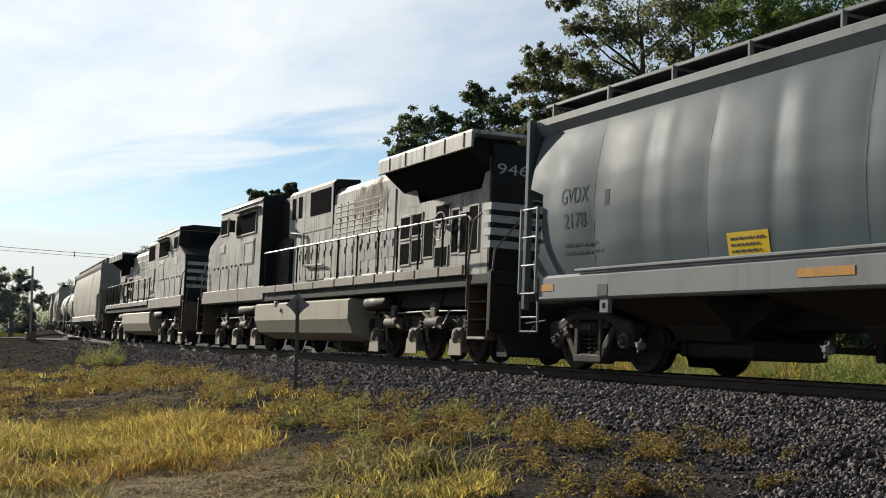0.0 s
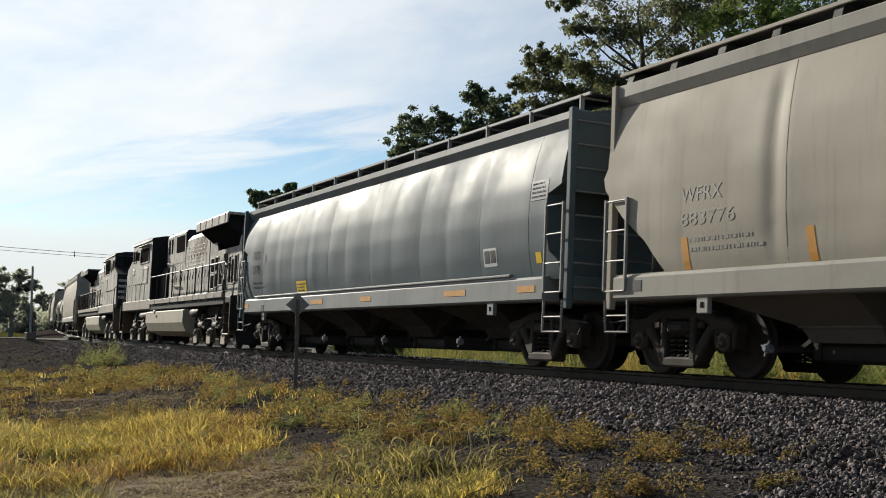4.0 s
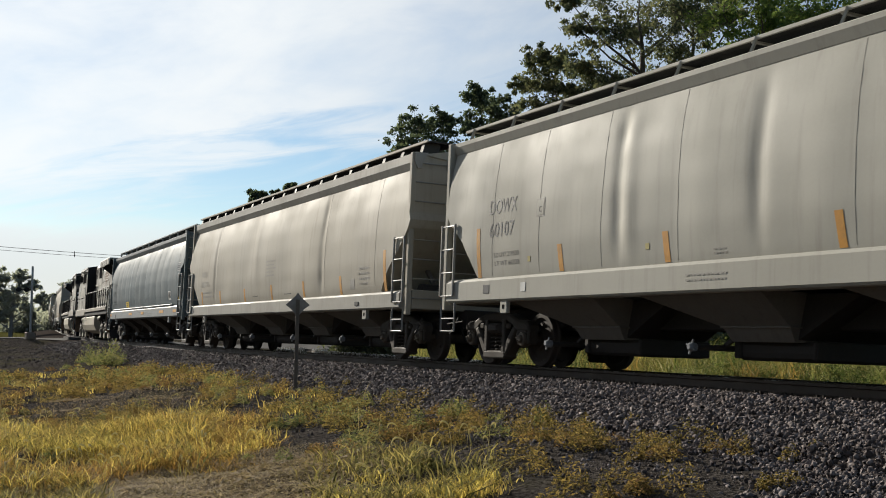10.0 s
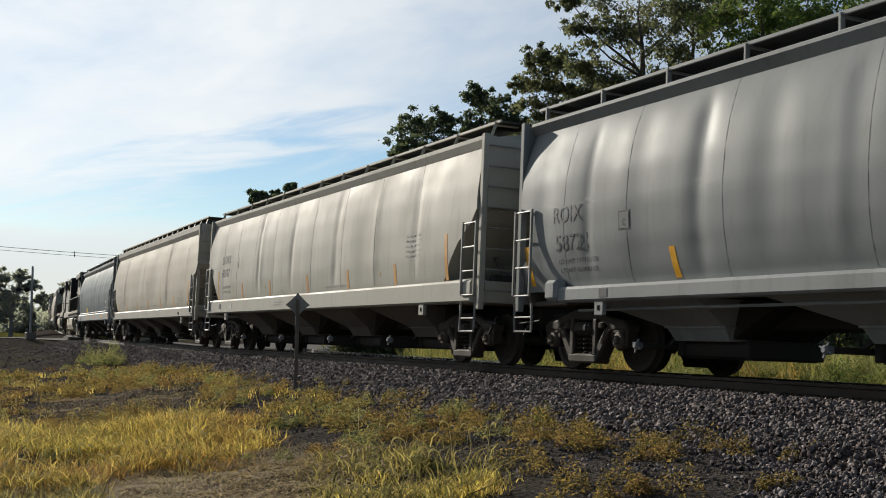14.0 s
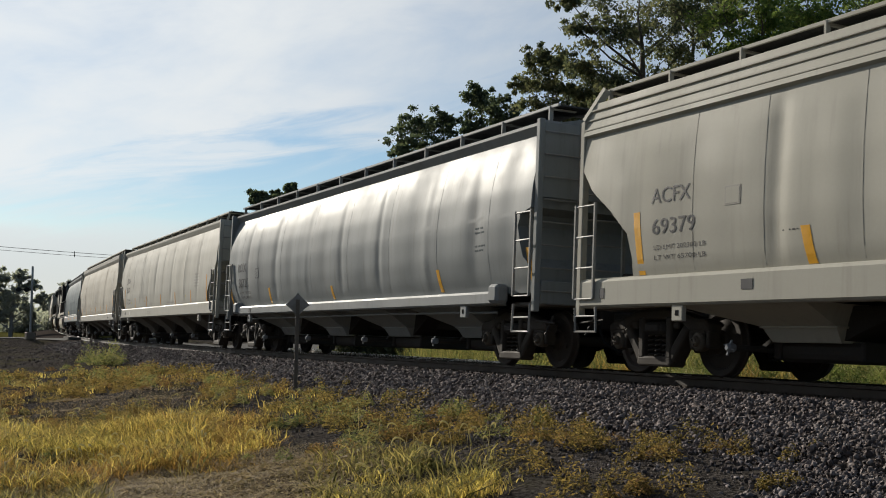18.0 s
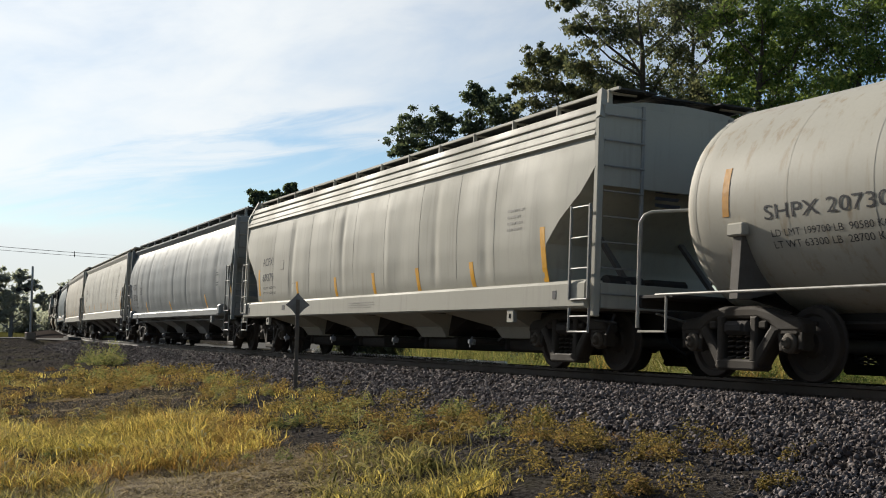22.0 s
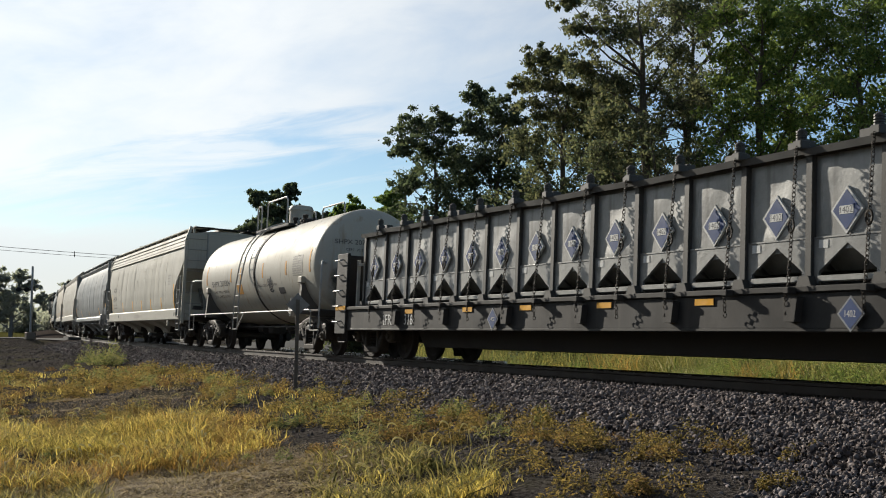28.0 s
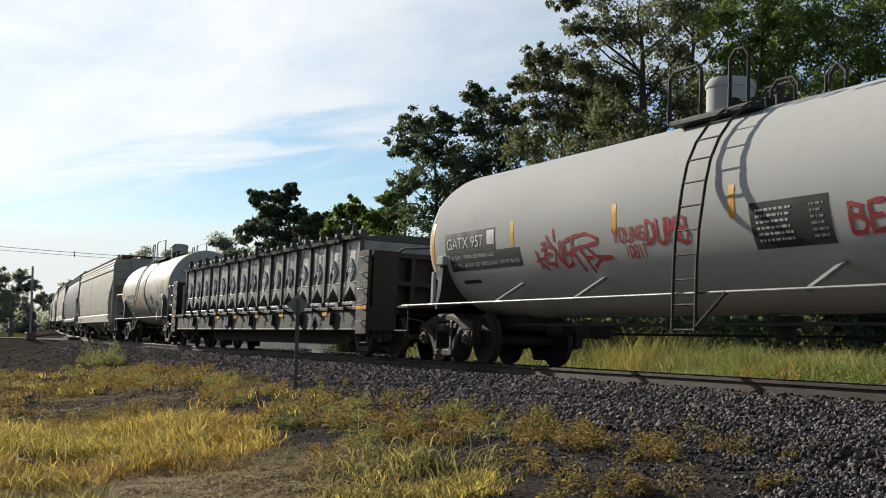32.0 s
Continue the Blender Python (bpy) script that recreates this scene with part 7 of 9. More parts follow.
        for X, d in ((-9.7, -1), (9.75, 1)):
            step = Mesh()
            for k in range(4):
                z = 0.42 + k * 0.3
                part("step_tread", Mesh().box(X - 0.34, X + 0.34, min(Y, Y - s * 0.4), max(Y, Y - s * 0.4), z, z + 0.035, 0.008), M_BLACK, lo)
            step.box(X - 0.38, X - 0.34, min(Y, Y - s * 0.4), max(Y, Y - s * 0.4), 0.40, 1.5, 0.008).box(X + 0.34, X + 0.38, min(Y, Y - s * 0.4), max(Y, Y - s * 0.4), 0.40, 1.5, 0.008)
            step.box(X - 0.38, X + 0.38, Y - s * 0.42 - 0.02, Y - s * 0.42 + 0.02, 0.42, 1.45)
            part("step_well", step, M_STEP, lo)
            part("step_edge", Mesh().box(X - 0.33, X + 0.33, Y - 0.012, Y + 0.02, 0.41, 0.455, 0.006), M_RAILING, lo)
            g = Mesh().tube([(X - d * 0.42, Y, 0.9), (X - d * 0.42, Y, 1.7), (X - d * 0.25, Y, 2.45), (X - d * 0.05, Y * 0.97, 2.55)], 0.02, 6)
            g.tube([(X + d * 0.42, Y, 1.0), (X + d * 0.42, Y * 0.95, 1.9), (X + d * 0.42, Y * 0.6, 2.5)], 0.02, 6)
            part("step_handrail", g, M_DUSTY, lo, "rust-brown bent handrail", smooth=True)
    for X, d in ((-10.25, -1), (10.1, 1)):
        part("end_plate", Mesh().box(min(X, X - d * 0.12), max(X, X - d * 0.12), -1.5, 1.5, 0.55, 1.55, 0.02), M_LOCO_DARK, lo)
        part("plow", Mesh().prism([(X, 0.55), (X + d * 0.35, 0.2), (X + d * 0.35, 0.14), (X, 0.14)], -1.35, 1.35), M_LOCO_DARK, lo)
        coupler(lo, X, d, 0.85)
        chainm = Mesh().tube([(X, -0.9, 2.45), (X, 0.0, 2.3), (X, 0.9, 2.45)], 0.015, 5).cyl((X, 0.9, 1.5), (X, 0.9, 2.5), 0.02, 6).cyl((X, -0.9, 1.5), (X, -0.9, 2.5), 0.02, 6)
        part("end_rail", chainm, M_RAILING, lo)
    for s in (1, -1):
        for xa, xb in ((3.9, 5.6), (-4.2, -5.4)):
            part("air_reservoir", Mesh().lathe([(0.02, xa), (0.12, xa + (0.03 if xb > xa else -0.03)), (0.14, xa + (0.1 if xb > xa else -0.1)), (0.14, xb - (0.1 if xb > xa else -0.1)), (0.12, xb - (0.03 if xb > xa else -0.03)), (0.02, xb)], "x", 16, (0, s * 1.28, 1.12)), M_CAST, lo, smooth=True)
        pipes = Mesh().tube([(2.2, s * (HW + 0.08), 3.1), (1.2, s * (HW + 0.08), 3.0), (1.1, s * (HW + 0.08), 2.2), (-0.4, s * (HW + 0.08), 2.15)], 0.03, 6)
        pipes.tube([(-0.6, s * (HW + 0.08), 1.78), (-5.3, s * (HW + 0.08), 1.78)], 0.03, 6)
        part("hood_pipe", pipes, M_LOCO, lo, smooth=True)
        # black duct colour also fills the triangle of cab shadow on the hood
        part("duct", Mesh().prism_x([(s * HW, 1.5), (s * 1.02, 1.5), (s * 1.02, 2.6), (s * HW, 3.0)], 2.25, 3.68), M_LOCO_DARK, lo)
    loco_truck(lo, 6.45)
    loco_truck(lo, -6.45)
    return lo

# ---- ground, track and road ----
def track_coords(X, Y):
    """Arc length and distance towards the road side for arrays of places."""
    X, Y = np.asarray(X, float), np.asarray(Y, float)
    shape = X.shape
    X, Y = X.ravel(), Y.ravel()
    s, u = np.empty_like(X), np.empty_like(X)
    for a in range(0, len(X), 4000):
        b = slice(a, a + 4000)
        i = np.argmin((X[b, None] - TX[None]) ** 2 + (Y[b, None] - TY[None]) ** 2, 1)
        dx, dy, th = X[b] - TX[i], Y[b] - TY[i], TH[i]
        s[b] = TS[i] + dx * -np.sin(th) + dy * np.cos(th)
        u[b] = -(dx * np.cos(th) + dy * np.sin(th))
    return s.reshape(shape), u.reshape(shape)


def step(x, a, b):
    t = np.clip((x - a) / (b - a), 0, 1)
    return t * t * (3 - 2 * t)


NOISE_K = np.random.RandomState(4).uniform(-1, 1, (14, 4))


def lumps(X, Y, scale):
    """Smooth uneven ground from a few waves."""
    z = 0
    for a, b, c, d in NOISE_K:
        z = z + np.sin((X * a + Y * b) * scale * 2.2 + c * 7) * (0.5 + abs(d))
    return z / 14


def rise_arr(s):
    s = np.maximum(s, 70.0)
    return 0.0095 * (s - 70) ** 2 / (s - 45)


def ground_height(X, Y):
    s, u = track_coords(X, Y)
    z = -0.50 - 0.42 * step(u, 4.2, 9.0) * (1 - step(s, 18, 45)) - 0.12 * step(-u, 2, 6)
    z = z + 0.09 * lumps(X, Y, 1.6) + 0.05 * lumps(X, Y, 5.0) * (Y < 60)
    road = step(s, 74, 80) * (1 - step(s, 90, 98)) * (1 - step(np.abs(u), 30, 60))
    z = z * (1 - road) + -0.1 * road
    return z + rise_arr(np.clip(s, 0, 330)) * 0.95 - 0.25 * (np.abs(u) < 3.0)


def axis(spans):
    out = []
    for a, b, d in spans:
        out += list(np.arange(a, b, d))
    return np.array(out + [spans[-1][1]])


def make_ground():
    gx = axis([(-900, -150, 50), (-150, -40, 6), (-40, -14, 1.2), (-14, 14, 0.28), (14, 40, 1.2), (40, 150, 8), (150, 900, 60)])
    gy = axis([(-60, 2, 6), (2, 42, 0.3), (42, 110, 1.5), (110, 260, 8), (260, 1600, 80)])
    X, Y = np.meshgrid(gx, gy)
    Z = ground_height(X, Y)
    v = np.stack([X, Y, Z], -1).reshape(-1, 3)
    nx, ny = len(gx), len(gy)
    i = np.arange(nx - 1)[None] + nx * np.arange(ny - 1)[:, None]
    f = np.stack([i, i + 1, i + nx + 1, i + nx], -1).reshape(-1, 4)
    g = new("ground", bulk("ground", v, f, M_GROUND, True))
    return tagged(g, "dark cindery soil with thin patchy grass", "ground", kind="structure")


make_ground()


def sweep(name, profile, s0, s1, ds, material, parent=None, closed=True, smooth=False):
    """A profile of (u, z) points pulled along the track."""
    ss = np.arange(s0, s1 + ds / 2, ds)
    m = Mesh()
    v = [at(s, u, z) for s in ss for u, z in profile]
    n = len(profile)
    f = []
    for i in range(len(ss) - 1):
        for j in range(n if closed else n - 1):
            k = (j + 1) % n
            f.append((i * n + j, i * n + k, (i + 1) * n + k, (i + 1) * n + j))
    m.add(v, f)
    return part(name, m, material, parent, smooth=smooth)


def make_track():
    tr = thing("track", "single railway track of rusty rails on stone ballast", "railway track", kind="structure")
    for s in (1, -1):
        u = 0.755 * s
        prof = [(u - 0.07, -0.172), (u - 0.07, -0.160), (u - 0.014, -0.135), (u - 0.010, -0.05), (u - 0.036, -0.038), (u - 0.036, -0.004), (u + 0.036, -0.004), (u + 0.036, -0.038), (u + 0.010, -0.05), (u + 0.014, -0.135), (u + 0.07, -0.160), (u + 0.07, -0.172)]
        r = sweep("rail", prof, -30, 420, 2.0, M_RAILSIDE, tr)
        sweep("rail_head", [(u - 0.034, -0.006), (u - 0.026, 0.0), (u + 0.026, 0.0), (u + 0.034, -0.006)], -30, 420, 2.0, M_RAILTOP, r, closed=False)
    bed = [(3.95, -0.98), (3.3, -0.51), (2.2, -0.30), (1.75, -0.215), (1.4, -0.19), (0.5, -0.205), (-0.5, -0.205), (-1.4, -0.19), (-1.75, -0.23), (-2.6, -0.45), (-3.4, -0.72)]
    sweep("ballast_bed", bed, -30, 420, 1.0, M_STONE, tr, closed=False)
    tie = Mesh().box(-0.115, 0.115, -1.3, 1.3, -0.36, -0.178, 0.012).data("sleeper", M_TIE)
    plate = Mesh()
    for s in (1, -1):
        u = 0.755 * s
        plate.box(-0.09, 0.09, u - 0.17, u + 0.17, -0.185, -0.165, 0.004)
        for a in (-0.05, 0.05):
            for b in (-0.095, 0.095):
                plate.box(a - 0.014, a + 0.014, u + b - 0.018, u + b + 0.018, -0.17, -0.135, 0.004)
        plate.box(-0.16, -0.12, u - 0.085, u + 0.085, -0.178, -0.148, 0.005)
        plate.box(0.12, 0.16, u - 0.085, u + 0.085, -0.178, -0.148, 0.005)
    plate = plate.data("tie_plate", M_RAILSIDE)
    s = 4.0
    while s < 75:
        t = part("sleeper", tie, None, tr, place=on_track(s))
        part("tie_plate", plate, None, t)
        s += 0.53
    return tr


make_track()


def siding_offset(s):
    """How far the siding has drawn away from the main track."""
    k = np.maximum(np.asarray(s, float) - 16, 0)
    return np.where(k < 34, 0.0048 * k ** 2, 0.0048 * 34 ** 2 + 0.3264 * (k - 34))


def make_siding():
    """A siding that leaves the main track, on grey gravel."""
    sd = thing("siding", "worn siding rails on grey gravel leaving the main track", "railway track", kind="structure")
    ss = np.arange(18, 73, 1.5)
    m, v = Mesh(), []
    for s in ss:
        c = float(siding_offset(s))
        v += [at(s, -1.9 - max(0.0, c - 2.2), -0.235), at(s, -2.3 - c, -0.13), at(s, -3.4 - c, -0.2)]
    f = []
    for i in range(len(ss) - 1):
        f += [(3 * i, 3 * i + 1, 3 * i + 4, 3 * i + 3), (3 * i + 1, 3 * i + 2, 3 * i + 5, 3 * i + 4)]
    part("gravel", m.add(v, f), M_GRAVEL, sd)
    for side, clear in ((0.75, 1.35), (-0.75, 0.1)):
        pts = [at(s, side - float(siding_offset(s)), -0.03) for s in ss if siding_offset(s) > clear]
        rail = Mesh()
        for a, b in zip(pts, pts[1:]):
            rail.beam(a, b, 0.07, 0.14)
        part("rail", rail, M_RAILTOP, sd)


make_siding()


def stone_cloud(name, label, places, sizes, material, seed, tilt=1.0):
    """Many broken stones, each a squashed and chipped block, as one piece of stuff."""
    rs = np.random.RandomState(seed)
    n = len(places)
    base = np.array([(0, 0, 1), (0.9, 0, 0.45), (0.28, 0.85, 0.45), (-0.72, 0.53, 0.45), (-0.72, -0.53, 0.45), (0.28, -0.85, 0.45), (0.72, 0.53, -0.45), (-0.28, 0.85, -0.45), (-0.9, 0, -0.45), (-0.28, -0.85, -0.45), (0.72, -0.53, -0.45), (0, 0, -1)])
    tri = np.array([(0, 1, 2), (0, 2, 3), (0, 3, 4), (0, 4, 5), (0, 5, 1), (1, 6, 2), (2, 7, 3), (3, 8, 4), (4, 9, 5), (5, 10, 1), (1, 10, 6), (2, 6, 7), (3, 7, 8), (4, 8, 9), (5, 9, 10)])
    v = base[None] * (1 + rs.uniform(-0.42, 0.38, (n, 12, 1)))
    v = v * rs.uniform(0.5, 1.35, (n, 1, 3)) * np.asarray(sizes)[:, None, None]
    q = rs.normal(size=(n, 4))
    q /= np.linalg.norm(q, axis=1, keepdims=True)
    w, x, y, z = q.T
    R = np.stack([1 - 2 * (y * y + z * z), 2 * (x * y - z * w), 2 * (x * z + y * w), 2 * (x * y + z * w), 1 - 2 * (x * x + z * z), 2 * (y * z - x * w), 2 * (x * z - y * w), 2 * (y * z + x * w), 1 - 2 * (x * x + y * y)], -1).reshape(n, 3, 3)
    v = np.einsum("nij,nkj->nki", R, v) + np.asarray(places)[:, None, :]
    f = (tri[None] + 12 * np.arange(n)[:, None, None]).reshape(-1, 3)
    ob = new(name, bulk(name, v.reshape(-1, 3), f, material))
    return tagged(ob, label, "stones", kind="stuff")


def stone_material():
    m = bpy.data.materials.new("loose_ballast_stone")
    m.use_nodes = True
    nt = m.node_tree
    p = nt.nodes["Principled BSDF"]
    geo = nt.nodes.new("ShaderNodeNewGeometry")
    rnd = geo.outputs["Random Per Island"]
    col = mix_col(nt, math_node(nt, "POWER", rnd, 1.3), (0.06, 0.05, 0.048), (0.24, 0.21, 0.2))
    pink = ramp(nt, math_node(nt, "FRACT", math_node(nt, "MULTIPLY", rnd, 17.3)), 0.75, 1.0, 0, 0.5)
    col = mix_col(nt, pink, col, (0.19, 0.145, 0.125))
    fine = noise_node(nt, geo.outputs["Position"], 55, 4)
    col = mix_col(nt, 1.0, col, ramp(nt, fine, 0.2, 0.8, 0.7, 1.3), "MULTIPLY")
    link(nt, col, p.inputs["Base Color"])
    p.inputs["Roughness"].default_value = 0.85
    p.inputs["Specular IOR Level"].default_value = 0.04
    b = nt.nodes.new("ShaderNodeBump")
    b.inputs["Strength"].default_value, b.inputs["Distance"].default_value = 0.5, 0.006
    link(nt, noise_node(nt, geo.outputs["Position"], 90, 3), b.inputs["Height"])
    link(nt, b.outputs[0], p.inputs["Normal"])
    return m


M_LOOSE = stone_material()


def bed_height(u):
    return np.interp(u, [-3.4, -2.6, -1.75, -1.4, -0.5, 0.5, 1.4, 1.75, 2.2, 3.3, 3.7], [-0.72, -0.45, -0.23, -0.19, -0.205, -0.205, -0.19, -0.215, -0.30, -0.51, -0.72])


def track_places(s, u, z):
    """World places for arrays in track coordinates."""
    th = np.interp(s, TS, TH)
    y = u * math.cos(CANT) - z * math.sin(CANT)
    zz = z * math.cos(CANT) + u * math.sin(CANT)
    return np.stack([np.interp(s, TS, TX) - y * np.cos(th), np.interp(s, TS, TY) - y * np.sin(th), zz + rise_arr(s)], -1)


def make_stones():
    rs = np.random.RandomState(11)
    P, Z = [], []
    for s0, s1, n, size in ((1.5, 9.0, 19000, 0.0235), (9.0, 16.0, 16500, 0.025), (16, 28, 17000, 0.029), (28, 44, 12000, 0.03), (44, 75, 7000, 0.037)):
        s = rs.uniform(s0, s1, n)
        u = np.where(rs.rand(n) < 0.86, rs.uniform(0.86, 3.66, n), rs.uniform(-2.2, 0.6, n))
        r = size * rs.uniform(0.55, 1.35, n)
        P.append(track_places(s, u, bed_height(u) + r * rs.uniform(-0.35, 0.55, n)))
        Z.append(r)
    stone_cloud("ballast_stones", "grey broken granite ballast stones along the track", np.concatenate(P), np.concatenate(Z), M_LOOSE, 12)
    # stones spilled past the foot of the ballast
    n = 9000
    s = 2.5 + 24 * rs.rand(n) ** 1.6
    u = 3.25 + np.abs(rs.normal(0, 1.2, n))
    p = track_places(s, u, np.zeros(n))
    p[:, 2] = ground_height(p[:, 0], p[:, 1])
    r = rs.uniform(0.008, 0.026, n)
    p[:, 2] += r * 0.3
    # ballast that has run down onto the flat
    m = 15000
    d, b = np.sqrt(rs.uniform(7.4 ** 2, 15.5 ** 2, m)), rs.uniform(0.0, 0.44, m)
    ks, ku = track_coords(b * d, d)
    keep = (rs.rand(m) < np.maximum(step(b + 0.05 * lumps(b * d, d, 2.0), 0.23, 0.285) * (d < 12.5), 1 - step(ku + 0.8 * lumps(b * d, d, 3.0), 3.5, 4.1))) & (ku > 3.15)
    q = np.stack([b * d, d, ground_height(b * d, d)], -1)[keep]
    k = rs.uniform(0.014, 0.027, len(q))
    q[:, 2] += k * 0.35
    p, r = np.concatenate([p, q]), np.concatenate([r, k])
    # gravel on the lot beside the crossing
    n = 3000
    sx = rs.uniform(38, 80, n)
    ux = 3.3 + 13 * rs.rand(n) ** 1.3
    g = track_places(sx, ux, np.zeros(n))
    g[:, 2] = ground_height(g[:, 0], g[:, 1]) + 0.01
    stone_cloud("lot_gravel", "dark gravel on the open lot beside the crossing", g, rs.uniform(0.012, 0.04, n), M_LOOSE, 14)
    stone_cloud("spilled_stones", "small stones scattered over dark cindery soil", p, r, M_LOOSE, 13)


make_stones()


def make_crumbs():
    rs = np.random.RandomState(19)
    d = np.sqrt(rs.uniform(9.0 ** 2, 27 ** 2, 9000))
    b = rs.uniform(-0.37, 0.16, len(d))
    s, u = track_coords(b * d, d)
    keep = (u > 3.4) & (rs.rand(len(d)) < np.clip(0.45 + lumps(b * d, d, 2.5) * 2, 0, 1))
    x, y = (b * d)[keep], d[keep]
    r = rs.uniform(0.005, 0.018, len(x)) * np.clip(y / 13, 0.8, 1.6)
    stone_cloud("soil_crumbs", "crumbled dark soil clods and cinders", np.stack([x, y, ground_height(x, y) + r * 0.2], -1), r, M_CRUMB, 20)


M_CRUMB = surf("crumbled_soil", (0.055, 0.048, 0.042), 0.95, 0, 0.5, 3.0, (0.1, 0.083, 0.066), 0.5, 0, 0.4, 50, 0.0)
make_crumbs()


def make_road():
    """A narrow asphalt road crossing the line, and its crossing panels."""
    m = Mesh()
    v, f = [], []
    mid = at(84.5, 0, 0)
    us = np.concatenate([np.arange(60, 2.2, -2.0), np.arange(-2.2, -60, -2.0)])
    for u in us:
        bend = Vector((-1, 0.16, 0)) if u > 0 else Vector((-1, 0.3, 0))
        for w in (-3.4, 3.4):
            x, y = mid.x + bend.x * u, mid.y + bend.y * u + w
            v.append((x, y, float(ground_height(np.array([x]), np.array([y]))[0]) + 0.06))
    k = np.arange(len(us) - 1) * 2
    f = [(a, a + 1, a + 3, a + 2) for a in k]
    m.add(v, f)
    tagged(new("road", m.data("road", M_ASPHALT)), "narrow worn asphalt road crossing the track", "road", kind="structure")
    for u in (1.3, 0.0, -1.3):
        mm = Mesh()
        for i in range(4):
            mm.box(-3.5 + i * 1.76, -3.5 + i * 1.76 + 1.72, -0.45 if u == 0 else -0.4, 0.45 if u == 0 else 0.4, -0.2, -0.02, 0.015)
        pnl = new("crossing_panel", mm.data("crossing_panel", M_ASPHALT))
        pnl.matrix_basis = on_track(84.5) @ Matrix.Translation((0, u, 0))
        tagged(pnl, "grey crossing panel between the rails", "road", kind="structure")


make_road()


# ---- signs, masts, wires ----
def on_ground(x, y, dz=0.0):
    return float(ground_height(np.array([x]), np.array([y]))[0]) + dz


def diamond_sign():
    x, y = -2.72, 22.1
    z = on_ground(x, y) - 0.15
    sg = thing("diamond_sign", "back of a small weathered diamond sign on a rusty post", "sign", m=Matrix.Translation((x, y, z)) @ Matrix.Rotation(radians(8), 4, "Z") @ Matrix.Rotation(radians(0.8), 4, "Y"))
    H = 1.86
    post = Mesh().prism_x([(-0.02, 0), (0.02, 0), (0.02, H), (-0.02, H)], -0.035, -0.025).prism_x([(-0.02, 0), (0.02, 0), (0.02, H), (-0.02, H)], 0.025, 0.035).box(-0.035, 0.035, 0.02, 0.03, 0, H)
    part("post", post, M_POST, sg, "rusty channel post")
    plate = Mesh()
    r = 0.225
    corners = [(-r, 0.0), (0.0, -r - 0.02), (r, 0.0), (0.0, r)]
    out = []
    for (xa, za), (xb, zb) in zip(corners, corners[1:] + corners[:1]):
        hollow = 0.16 if min(za, zb) < -0.1 else 0.05
        for k in range(5):
            q = k / 5
            h = 1 - hollow * 4 * q * (1 - q) * 0.9
            out.append(((xa + (xb - xa) * q) * h, (za + (zb - za) * q) * h))
    plate.prism([(a, H - 0.10 + b) for a, b in out], 0.032, 0.038)
    part("plate", plate, M_SIGN, sg)
    for dz in (-0.09, 0.07):
        part("bolt", Mesh().cyl((0, 0.0, H - 0.10 + dz), (0, 0.032, H - 0.10 + dz), 0.012, 8), M_POST, sg)


diamond_sign()


def signal_mast():
    x, y = -26.3, 76.0
    z = on_ground(x, y)
    ms = thing("crossing_mast", "grey steel crossing mast on a concrete base", "mast", m=Matrix.Translation((x, y, z)) @ Matrix.Rotation(radians(35), 4, "Z"))
    part("base", Mesh().box(-0.3, 0.3, -0.26, 0.26, 0.0, 0.5, 0.05), M_POST, ms)
    part("pole", Mesh().cyl((0, 0, 0.4), (0.04, 0, 4.7), 0.08, 14, 0.07), M_GALV, ms, smooth=True)
    arm = Mesh().beam((0, 0, 3.2), (-0.75, 0, 3.2), 0.06, 0.06)
    part("lamp_arm", arm, M_IRON, ms)
    for dx in (-0.8, -0.3):
        lamp = part("lamp_disc", Mesh().lathe([(0.02, -0.03), (0.15, -0.03), (0.16, 0.0), (0.15, 0.03), (0.02, 0.03)], "y", 18, (dx, 0, 3.2)), M_BLACK, ms, "black round backing disc")
        part("visor", Mesh().cyl((dx, 0.03, 3.2), (dx, 0.25, 3.2), 0.12, 12), M_BLACK, lamp)


signal_mast()


def wires():
    """Two slack wires with a spacer, and their poles out at the sides."""
    w = thing("overhead_wires", "two slack dark overhead wires with a spacer", "power line")
    A, B = Vector((-46.2, 62.0, 7.34)), Vector((-23.2, 132.5, 8.3))

    def sag(a, b, drop, n=30):
        return [a.lerp(b, i / n) - Vector((0, 0, drop * 4 * (i / n) * (1 - i / n))) for i in range(n + 1)]

    part("wire", Mesh().tube(sag(A, B, 0.6), 0.022, 5), M_WIRE, w)
    part("wire", Mesh().tube(sag(A - Vector((0, 0, 0.2)), B - Vector((0, 0, 0.3)), 0.62), 0.018, 5), M_WIRE, w)
    p = sag(A, B, 0.6)[18]
    part("spacer", Mesh().cyl(p + Vector((0, 0, 0.12)), p - Vector((0, 0, 0.42)), 0.03, 6), M_WIRE, w)


wires()


def utility_pole(x, y, h):
    z = on_ground(x, y)
    p = thing("utility_pole", "weathered wooden utility pole among the trees", "pole", m=Matrix.Translation((x, y, z)))
    part("shaft", Mesh().cyl((0, 0, -0.3), (0, 0, h), 0.16, 12, 0.11), M_WOODPOLE, p, smooth=True)
    part("crossarm", Mesh().box(-1.1, 1.1, -0.06, 0.06, h - 0.7, h - 0.55, 0.01), M_WOODPOLE, p)
    for dx in (-0.95, -0.4, 0.4, 0.95):
        part("insulator", Mesh().lathe([(0.02, h - 0.55), (0.05, h - 0.5), (0.05, h - 0.42), (0.02, h - 0.38)], "z", 8, (dx, 0, 0)), M_GALV, p)


utility_pole(-3.2, 100.0, 12.2)


